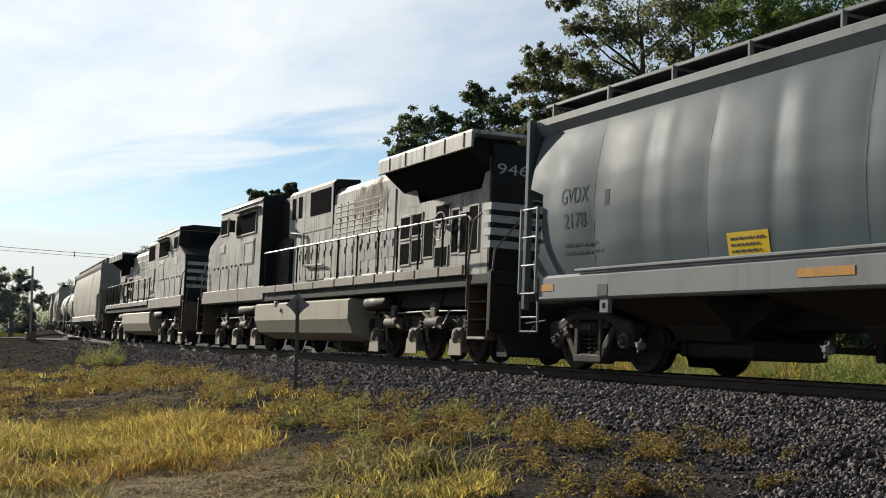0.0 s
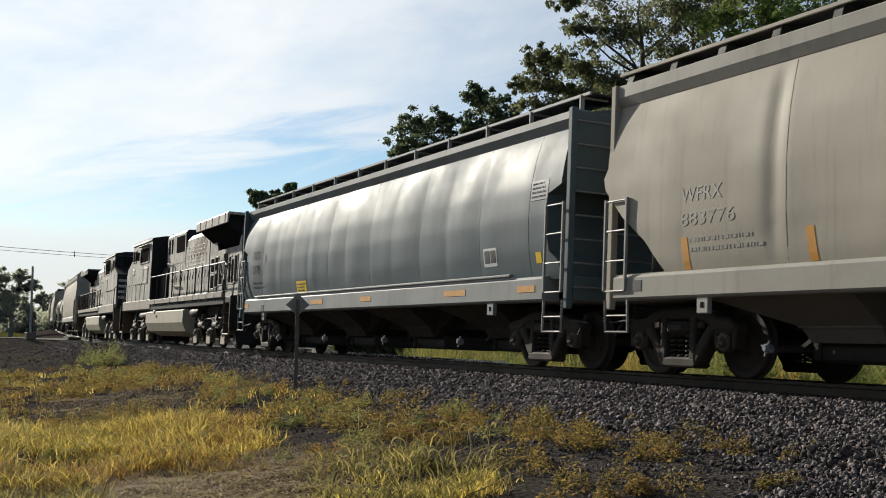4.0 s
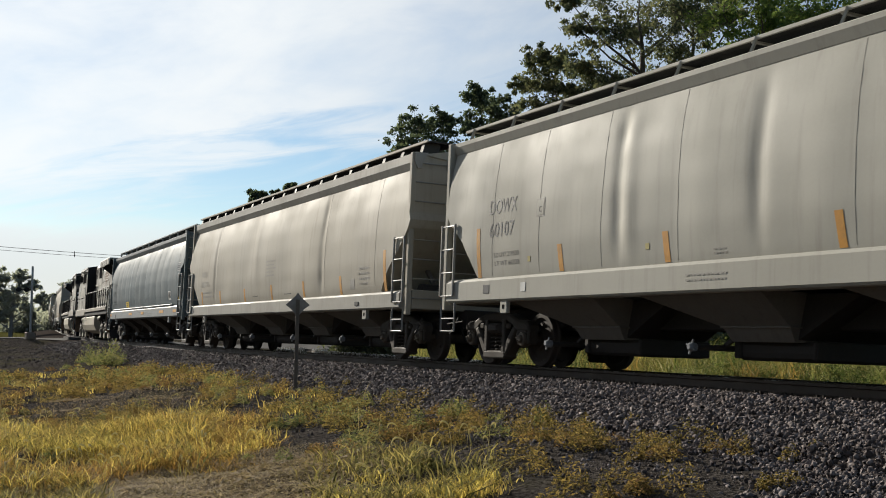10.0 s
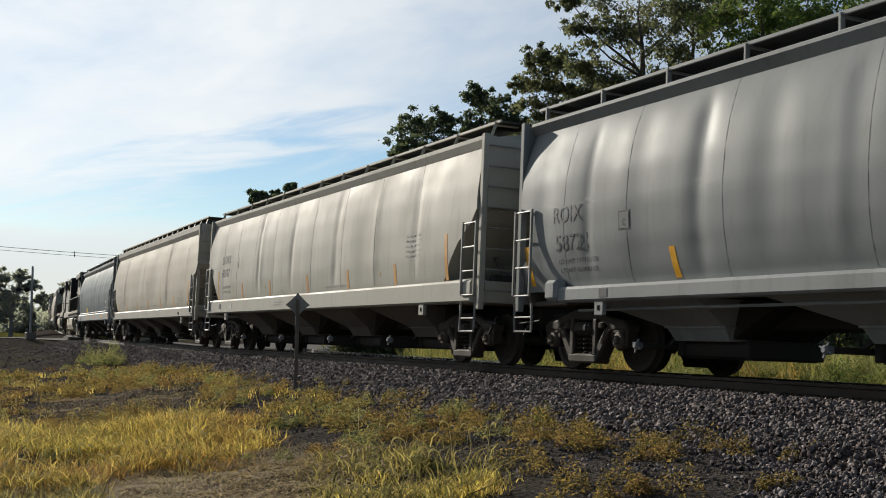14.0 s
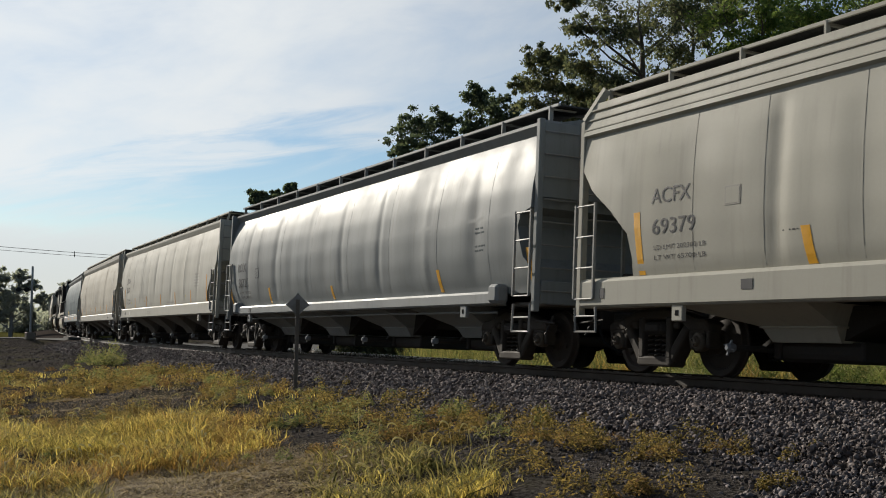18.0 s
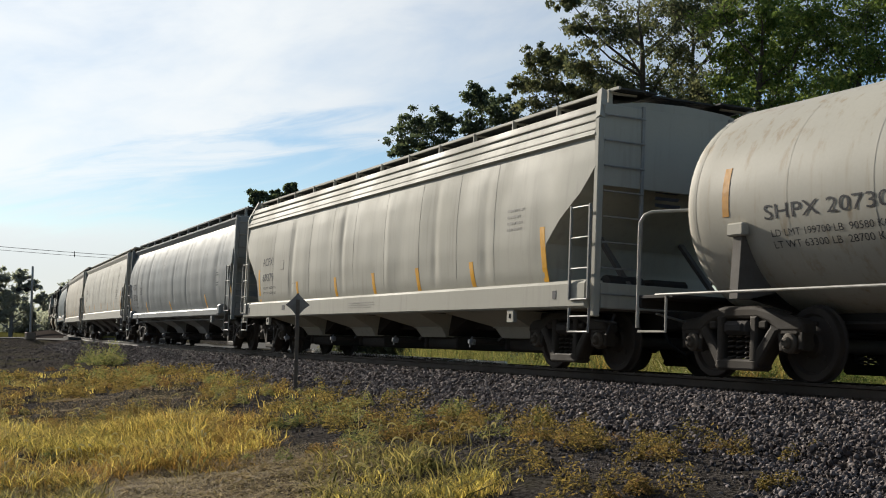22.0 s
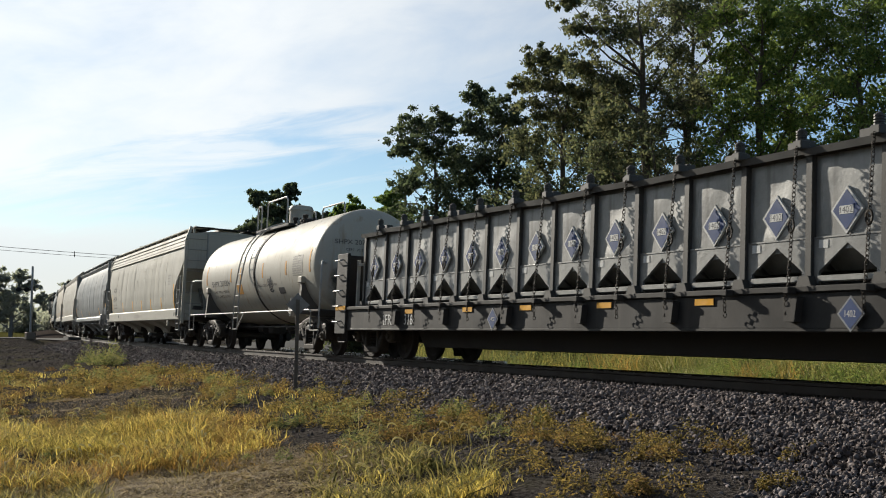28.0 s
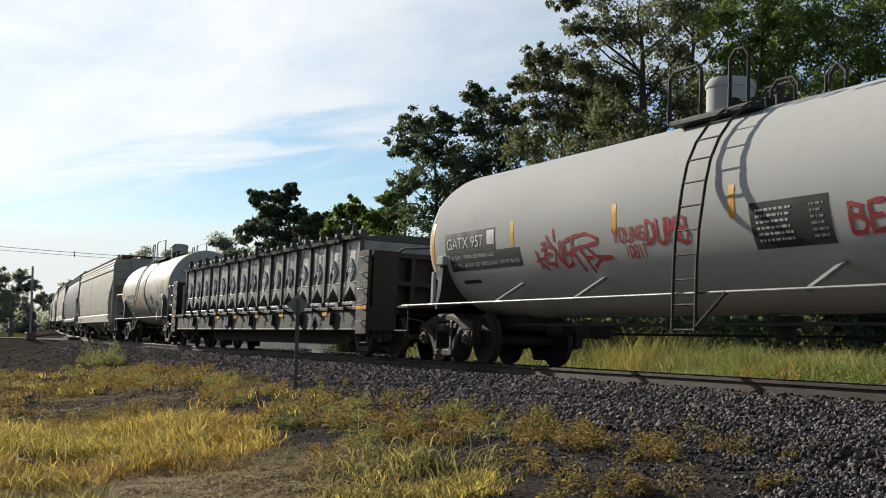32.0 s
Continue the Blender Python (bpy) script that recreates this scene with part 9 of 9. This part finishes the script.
def zone(P):
    """How thick the weeds stand: bare by the worn patch, the dirt and the cinders."""
    b, d = P[:, 0] / P[:, 1], P[:, 1]
    s, u = track_coords(P[:, 0], P[:, 1])
    w = lumps(P[:, 0] * 3, P[:, 1] * 3, 1.0) * 0.12
    bare = step(-np.hypot((b + 0.272 + w * 0.2) / 0.06, (d - 21.4) / 2.1 + w), -1.2, -0.8)
    bare = np.maximum(bare, step(-np.hypot((b + 0.122 + w * 0.1) / 0.036, (d - 13.9) / 1.3 + w), -1.2, -0.8))
    dirt = step(b, -0.31 + w, -0.27 + w) * (1 - step(b, -0.12, -0.09)) * (1 - step(d - dirt_edge(b), -0.2 + 4 * w, 0.5 + 4 * w))
    dirt = np.maximum(dirt, 0.7 * step(b, -0.12, -0.08) * (1 - step(b, 0.05, 0.08)) * (1 - step(d, 11.8 + 4 * w, 13.2 + 4 * w)))
    gold = (1 - step(b, -0.2, -0.13)) * (1 - step(d, 15.6, 18.0)) * 0.7
    cinder = step(b, -0.02 + w * 0.3, 0.05 + w * 0.3) * step(u, 4.7, 5.6) * 0.82
    return (u > 3.05 + 2 * w + 0.25 * step(b, 0.0, 0.1)) * np.clip(1 - bare, 0, 1) * np.clip(1 - dirt, 0, 1) * (1 - gold) * (1 - cinder)


def choose(rs, C, base, amp, scale, shift=0.0, zoned=True):
    d = base + amp * patch(C[:, 0], C[:, 1], scale, shift)
    if zoned:
        d = np.clip(d, 0, 1) * zone(C)
    return C[rs.rand(len(C)) < np.clip(d, 0, 1)]


def make_grass():
    rs = np.random.RandomState(31)
    # yellow grass to the near west
    C = thin(rs, field(rs, 1700, -0.41, -0.12, 11.0, 18.0), 0.55, 1.1, 2.1, 4)
    b = C[:, 0] / C[:, 1]
    soft = rs.rand(len(C))
    out = C[:, 1] - dirt_edge(b)
    C = C[(soft > step(b, -0.20, -0.125)) & (soft > step(C[:, 1], 15.6, 18.0)) & ((out > 0.15 * rs.normal(size=len(C))) | (b < -0.3))]
    b = C[:, 0] / C[:, 1]
    near = b < -0.2
    # browner towards the dirt
    rusty = rs.rand(len(C)) < 0.08 + 0.45 * (1 - step(C[:, 1] - dirt_edge(b), 0.2, 1.6)) + 0.3 * step(b, -0.27, -0.17)
    tall = np.where(near, 1.0, 0.7) * rs.uniform(0.5, 1.25, len(C))
    for sel, per, material, name, label, seed in ((~rusty, 70, M_GRASS, "yellow_grass", "bright yellow grass glowing in low sunlight", 2), (rusty, 60, M_RUSTY, "rusty_grass", "orange-brown grass at the edge of the bare dirt", 21)):
        P = settle(tufts(rs, C[sel], per, 0.115))
        blades(name, label, P, np.repeat(tall[sel], per) * rs.uniform(0.06, 0.38, len(P)), 0.0075, 1.1, seed, material)
    P = settle(tufts(rs, C, 30, 0.16))
    blades("dry_grass", "short brown dead grass at the feet of the yellow grass", P, rs.uniform(0.04, 0.16, len(P)), 0.010, 1.2, 15, M_WEED_DRY)
    P = settle(tufts(rs, C[near][::4], 14, 0.10))
    blades("green_grass", "green blades among the yellow grass", P, rs.uniform(0.12, 0.36, len(P)), 0.014, 1.0, 16, M_TALL)
    C = thin(rs, field(rs, 170, -0.41, -0.29, 9.8, 11.6), 0.35, 1.2, 1.9, 9)
    P = settle(tufts(rs, C, 34, 0.09))
    blades("near_grass", "green and straw grass in the foreground", P, rs.uniform(0.1, 0.34, len(P)), 0.011, 1.1, 7, M_FRESH)
    # sparse grass in the weeds
    C = choose(rs, field(rs, 700, -0.42, 0.04, 14, 32), 0.2, 0.9, 1.3)
    P = settle(tufts(rs, C, 16, 0.10))
    blades("meadow_grass", "thin tufts of yellowing grass among weeds", P, rs.uniform(0.06, 0.22, len(P)), 0.010, 0.8, 1, M_GRASS)
    # long-leaved green clumps in front
    C = thin(rs, field(rs, 125, -0.105, 0.045, 8.8, 12.4), 0.4, 1.4, 1.9, 2)
    P = settle(tufts(rs, C, 18, 0.10))
    blades("broad_grass", "clumps of broad-leaved green grass", P, rs.uniform(0.07, 0.34, len(P)), 0.014, 1.25, 3, M_FRESH)
    C = thin(rs, field(rs, 70, -0.1, 0.04, 9.0, 10.6), 0.5, 1.2, 2.2, 7)
    P = settle(tufts(rs, C, 50, 0.09))
    blades("yellow_grass", "tufts of orange-yellow grass in the foreground", P, rs.uniform(0.05, 0.2, len(P)), 0.009, 1.0, 13, M_GRASS)
    # dry stalks and thatch
    C = choose(rs, field(rs, 500, -0.42, 0.06, 10, 28), 0.6, 0.5, 1.0)
    P = settle(C)
    blades("dry_stalks", "thin dry straw stalks", P, rs.uniform(0.15, 0.5, len(P)), 0.006, 0.6, 4, M_STRAW)
    C = field(rs, 800, -0.34, -0.07, 9.8, 12.9)
    P = settle(tufts(rs, C[patch(C[:, 0], C[:, 1], 1.9, 6) > -0.1], 20, 0.16))
    P[:, 2] += 0.05
    blades("dry_thatch", "matted dead straw on bare dirt", P, rs.uniform(0.02, 0.08, len(P)), 0.007, 3.4, 8, M_THATCH)
    C = field(rs, 620, -0.31, -0.07, 9.2, 13.2)
    C = C[C[:, 1] < dirt_edge(C[:, 0] / C[:, 1]) + 0.3]
    P = settle(tufts(rs, C, 9, 0.3))
    P[:, 2] += 0.06
    blades("dry_straw", "long dead straws lying on bare dirt", P, rs.uniform(0.02, 0.07, len(P)), 0.012, 5.0, 18, M_STRAW)
    C = field(rs, 170, -0.33, -0.21, 19.4, 23.2)
    P = settle(tufts(rs, C, 12, 0.22))
    P[:, 2] += 0.05
    blades("dry_thatch", "matted dead straw on bare dirt", P, rs.uniform(0.02, 0.07, len(P)), 0.012, 3.0, 9, M_THATCH)
    # far side verge: tall grass beyond the rails
    n = 2600
    s = rs.uniform(2, 46, n)
    u = -rs.uniform(2.3, 7.5, n)
    p = track_places(s, u, np.zeros(n))[:, :2]
    dens = 0.65 + 0.8 * patch(p[:, 0], p[:, 1], 0.8)
    keep = (rs.rand(n) < np.clip(dens, 0, 1)) & ~((s > 18) & (u > -3.9 - siding_offset(s)))
    C, far = p[keep], 0.32 + 0.75 * step(-u[keep], 3.2, 5.6)
    t = far * rs.uniform(0.7, 1.2, len(C)) * np.clip(0.75 + 0.9 * patch(C[:, 0], C[:, 1], 1.7, 3), 0.3, 1.35)
    dead = (far < 0.75) & (rs.rand(len(C)) < 0.8)
    for sel, name, label, material, seed in ((~dead, "verge_grass", "tall green and straw-coloured grass beside the track", M_VERGE, 5), (dead, "rusty_grass", "short orange-brown grass along the far rail", M_RUSTY, 58)):
        P = settle(tufts(rs, C[sel], 36, 0.16))
        blades(name, label, P, np.repeat(t[sel], 36) * rs.uniform(0.35, 1.15, len(P)), 0.012, 0.7, seed, material)
    # a dense stand of tall grass behind the rails, with its seed heads
    C = field(rs, 5200, 0.155, 0.44, 15.5, 27)
    s, u = track_coords(C[:, 0], C[:, 1])
    C = C[(u < -3.6) & (u > -8.0) & (rs.rand(len(C)) < np.clip(0.75 + 0.9 * patch(C[:, 0], C[:, 1], 1.5, 5), 0.25, 1))]
    s, u = track_coords(C[:, 0], C[:, 1])
    h = (0.34 + 0.58 * step(-u, 3.8, 5.6)) * np.clip(0.95 + 0.5 * patch(C[:, 0], C[:, 1], 1.3, 8), 0.6, 1.25)
    P = settle(tufts(rs, C, 25, 0.13))
    blades("verge_grass", "dense tall grass going to seed beside the track", P, np.repeat(h, 25) * rs.uniform(0.35, 1.1, len(P)), 0.012, 0.5, 55, M_VERGE)
    P = settle(tufts(rs, C[::3], 12, 0.16))
    blades("green_grass", "green blades among the tall verge grass", P, np.repeat(h[::3], 12) * rs.uniform(0.4, 1.1, len(P)), 0.013, 0.7, 56, M_VERGE_GREEN)
    P = settle(tufts(rs, C[::2], 3, 0.14))
    blades("seed_heads", "pale nodding seed heads over the verge grass", P, np.repeat(h[::2], 3) * rs.uniform(0.9, 1.22, len(P)), 0.007, 0.9, 57, M_FOX)
    n = 900
    s = rs.uniform(46, 110, n)
    u = -4.2 - siding_offset(s) - rs.uniform(0, 6, n)
    p = track_places(s, u, np.zeros(n))[:, :2]
    P = settle(tufts(rs, p, 22, 0.25))
    blades("verge_grass", "tall green and straw-coloured grass beside the track", P, rs.uniform(0.3, 0.8, len(P)), 0.035, 0.5, 6, M_VERGE)


make_grass()


def foxtails():
    """Drooping pale seed heads on thin stalks."""
    rs = np.random.RandomState(71)
    rng = random.Random(71)
    C = np.concatenate([thin(rs, field(rs, 120, -0.41, -0.15, 10.4, 19), 0.6, 0.7, 1.3), thin(rs, field(rs, 20, -0.10, 0.05, 9.3, 12.6), 0.7, 0.4, 1.3)])
    P = settle(C)
    m = Mesh()
    for x, y, z in P:
        h = rng.uniform(0.14, 0.34)
        a = rng.uniform(0, 6.28)
        dx, dy = math.cos(a), math.sin(a)
        b = h * rng.uniform(0.2, 0.4)
        top = Vector((x + dx * b * 0.5, y + dy * b * 0.5, z + h))
        m.tube([(x, y, z), (x + dx * b * 0.15, y + dy * b * 0.15, z + h * 0.6), top], 0.0025, 3)
        L = rng.uniform(0.06, 0.13)
        droop, side = rng.uniform(0.2, 0.9), rng.uniform(1.0, 2.2)
        pts, r = [], []
        for k in range(7):
            q = k / 6
            pts.append(top + Vector((dx * L * math.sin(q * side), dy * L * math.sin(q * side), L * 0.4 * math.sin(q * 2.6) - L * droop * q * q)))
            r.append(0.0015 + 0.0085 * math.sin(math.pi * min(1, q * 0.9 + 0.12)))
        m.tube(pts, r, 5)
    tagged(new("foxtail_grass", m.data("foxtail_grass", M_FOX, True)), "pale drooping foxtail seed heads above the grass", "grass", kind="stuff")


foxtails()


def weeds(name, label, C, per, radius, height, leaf, seed, material):
    """Low leafy weeds: many small leaves heaped over the places C, on thin stems."""
    rs = np.random.RandomState(seed)
    n = len(C) * per
    P = np.repeat(C, per, 0)
    r = np.repeat(radius * rs.uniform(0.5, 1.3, len(C)), per)
    h = np.repeat(height * rs.uniform(0.5, 1.3, len(C)), per)
    a = rs.uniform(0, 6.283, n)
    q = np.sqrt(rs.rand(n))
    P[:, 0] += np.cos(a) * r * q
    P[:, 1] += np.sin(a) * r * q
    P[:, 2] += h * (1 - q ** 2) * rs.uniform(0.15, 1.1, n)
    d = rs.normal(size=(n, 3))
    d[:, 2] = np.abs(d[:, 2]) * 0.7
    d /= np.linalg.norm(d, axis=1, keepdims=True)
    b = np.cross(d, rs.normal(size=(n, 3)))
    b /= np.linalg.norm(b, axis=1, keepdims=True)
    L = leaf * rs.uniform(0.5, 1.5, n)[:, None]
    v = np.stack([P - d * L, P + b * L * 0.3, P + d * L, P - b * L * 0.3], 1).reshape(-1, 3)
    k = 4 * np.arange(n)[:, None]
    f = np.concatenate([k + np.array([[0, 1, 2]]), k + np.array([[0, 2, 3]])], 1).reshape(-1, 3)
    ob = new(name, bulk(name, v, f, material))
    return tagged(ob, label, "weeds", kind="stuff")


def make_weeds():
    rs = np.random.RandomState(41)
    q = choose(rs, field(rs, 3800, -0.42, 0.30, 10.5, 40), 0.6, 1.6, 1.9, 2)
    q = q[(q[:, 1] < 32.5 + 5 * lumps(q[:, 0], q[:, 1], 2.0)) | (q[:, 0] > -0.21 * q[:, 1])]
    near = q[:, 1] < 25
    k = rs.rand(len(q))
    for sel, per, leaf, rad in ((near, 420, 0.019, 0.23), (~near, 150, 0.034, 0.32)):
        weeds("low_weeds", "low yellow-green weeds in mounds at the ballast's foot", settle(q[sel & (k < 0.55)]), per, rad, 0.25, leaf, 42, M_WEED)
        weeds("green_weeds", "low green weeds among yellowing ones", settle(q[sel & (k >= 0.55) & (k < 0.8)]), per, rad, 0.22, leaf, 45, M_TALL)
        weeds("rusty_weeds", "low weeds turning orange-brown", settle(q[sel & (k >= 0.8)]), per, rad, 0.2, leaf, 46, M_WEED_DRY)
    # scattered tufts along the ballast's foot and on the cinders
    spots = [(2.15, 12.7, 5, 0.3), (1.35, 13.0, 6, 0.35), (0.75, 13.6, 6, 0.4), (0.1, 14.2, 6, 0.4), (2.1, 10.9, 4, 0.3), (1.2, 9.0, 5, 0.22), (1.55, 8.8, 3, 0.15), (3.1, 10.2, 3, 0.25), (1.6, 12.0, 4, 0.3), (0.9, 11.6, 4, 0.35), (0.8, 10.3, 3, 0.3), (2.4, 8.6, 2, 0.2)]
    p = np.concatenate([np.array([[x, y]]) + rs.normal(0, sp, (k, 2)) for x, y, k, sp in spots])
    red = np.concatenate([np.array([[x, y]]) + rs.normal(0, 0.2, (k, 2)) for x, y, k in ((2.75, 10.9, 5), (2.2, 11.9, 4), (1.45, 8.75, 2), (1.0, 12.4, 3))])
    d = field(rs, 420, -0.3, -0.07, 9.4, 12.9)
    d = d[d[:, 1] < dirt_edge(d[:, 0] / d[:, 1]) + 0.2]
    d = d[patch(d[:, 0], d[:, 1], 2.8, 5) > 0.1]
    weeds("straw_heaps", "low heaps of matted dead straw on the dirt", settle(d[::2]), 130, 0.24, 0.10, 0.03, 62, M_THATCH)
    weeds("edge_weeds", "yellow-green weed tufts along the edge of the ballast", settle(p), 340, 0.16, 0.22, 0.017, 61, M_WEED)
    weeds("rusty_weeds", "low weeds turning orange-brown", settle(red), 260, 0.17, 0.12, 0.016, 63, M_WEED_DRY)
    n = 15
    s = rs.uniform(37.5, 42, n)
    u = rs.uniform(3.4, 4.6, n)
    p = track_places(s, u, np.zeros(n))[:, :2]
    weeds("weed_clump", "leafy green weed clump at the ballast's edge", settle(p), 200, 0.5, 0.6, 0.045, 43, M_TALL)
    # leafy weeds behind the rails
    for name, label, n, h, mat, seed in (("verge_weeds", "leafy green weeds among tall grass beyond the rails", 420, 1.0, M_VERGE, 44), ("verge_weeds", "yellowing leafy weeds beyond the rails", 200, 0.6, M_GRASS, 47), ("verge_weeds", "low orange weeds along the far rail", 420, 0.3, M_RUSTY, 48)):
        s = rs.uniform(-3, 34, n)
        u = -rs.uniform(2.5, 8.5 if h > 0.5 else 5.0, n)
        ok = ~((s > 18) & (u > -3.9 - siding_offset(s)))
        p = track_places(s[ok], u[ok], np.zeros(ok.sum()))[:, :2]
        weeds(name, label, settle(p[-u[ok] > (4.6 if h > 0.5 else 2.5)]), 170, 0.38, h * 0.9, 0.021, seed, mat)
    # bushy weeds standing out of the low grass beside the far rail
    spots = ((3.2, 26.4, 0.5), (3.6, 25.6, 0.75), (5.0, 22.7, 0.85), (5.45, 21.8, 1.0), (5.8, 21.0, 0.9), (6.3, 20.0, 1.0), (6.65, 19.3, 1.1), (6.9, 18.8, 1.1), (2.0, 29.0, 0.4))
    for x, y, k in spots:
        p = np.array([[x, y]]) + rs.normal(0, 0.22, (5, 2))
        weeds("bushy_weed", "bushy green weed standing beside the far rail", settle(p), 620, 0.32 * k, 0.95 * k, 0.019, int(x * 10), M_VERGE_GREEN)
    n = 60
    s = rs.uniform(-3, 5, n)
    u = -rs.uniform(5.0, 8.5, n)
    p = track_places(s, u, np.zeros(n))[:, :2]
    weeds("tall_weeds", "tall leafy green weeds behind the track", settle(p), 300, 0.45, 1.35, 0.035, 49, M_VERGE)


make_weeds()

# ---- the train ----
TRAIN = []  # thing, arc length of its middle at the start, faces backwards


def couple(car, middle, back=False):
    TRAIN.append((car, middle, back))


beige = car_beige()
cream = car_cream_tank()
lead = locomotive("946")
couple(lead, 27.4)
couple(copy_thing(lead, Matrix.Identity(4)), 49.7, True)
couple(car_dark_silver(), 7.39)
couple(beige, -11.33)
couple(car_pale(), -31.1)
couple(car_bright_silver(), -50.5)
couple(car_ribbed(), -69.5)
couple(cream, -85.9)
couple(tub_flat_car(), -103.05)
couple(car_white_tank(), -122.9)
couple(copy_thing(beige, Matrix.Identity(4)), 70.7)
couple(copy_thing(cream, Matrix.Identity(4)), 87.7)
couple(copy_thing(cream, Matrix.Identity(4)), 101.7)
couple(copy_thing(beige, Matrix.Identity(4)), 118.6)
couple(copy_thing(cream, Matrix.Identity(4)), 135.6)
couple(copy_thing(beige, Matrix.Identity(4)), 152.5)


def motions():
    """The train rolls along its track, and its wheels turn under it."""
    for car, middle, back in TRAIN:
        walk(car, [(t / 2, on_track(middle + gone(t / 2)) @ (FLIP if back else Matrix.Identity(4))) for t in range(65)])
    total = gone(32)
    turns = int(math.ceil(total / R_WHEEL / 1.25))
    times = [float(np.interp(total * i / turns, GS, GT)) for i in range(turns + 1)]
    for car, middle, back in TRAIN:
        for w in car.children_recursive:
            if w.name.startswith("wheelset"):
                place = w.matrix_basis.translation.copy()
                sign = -1 if back else 1
                walk(w, [(t, Matrix.Translation(place) @ Matrix.Rotation(sign * gone(t) / place.z, 4, "Y")) for t in times])


motions()
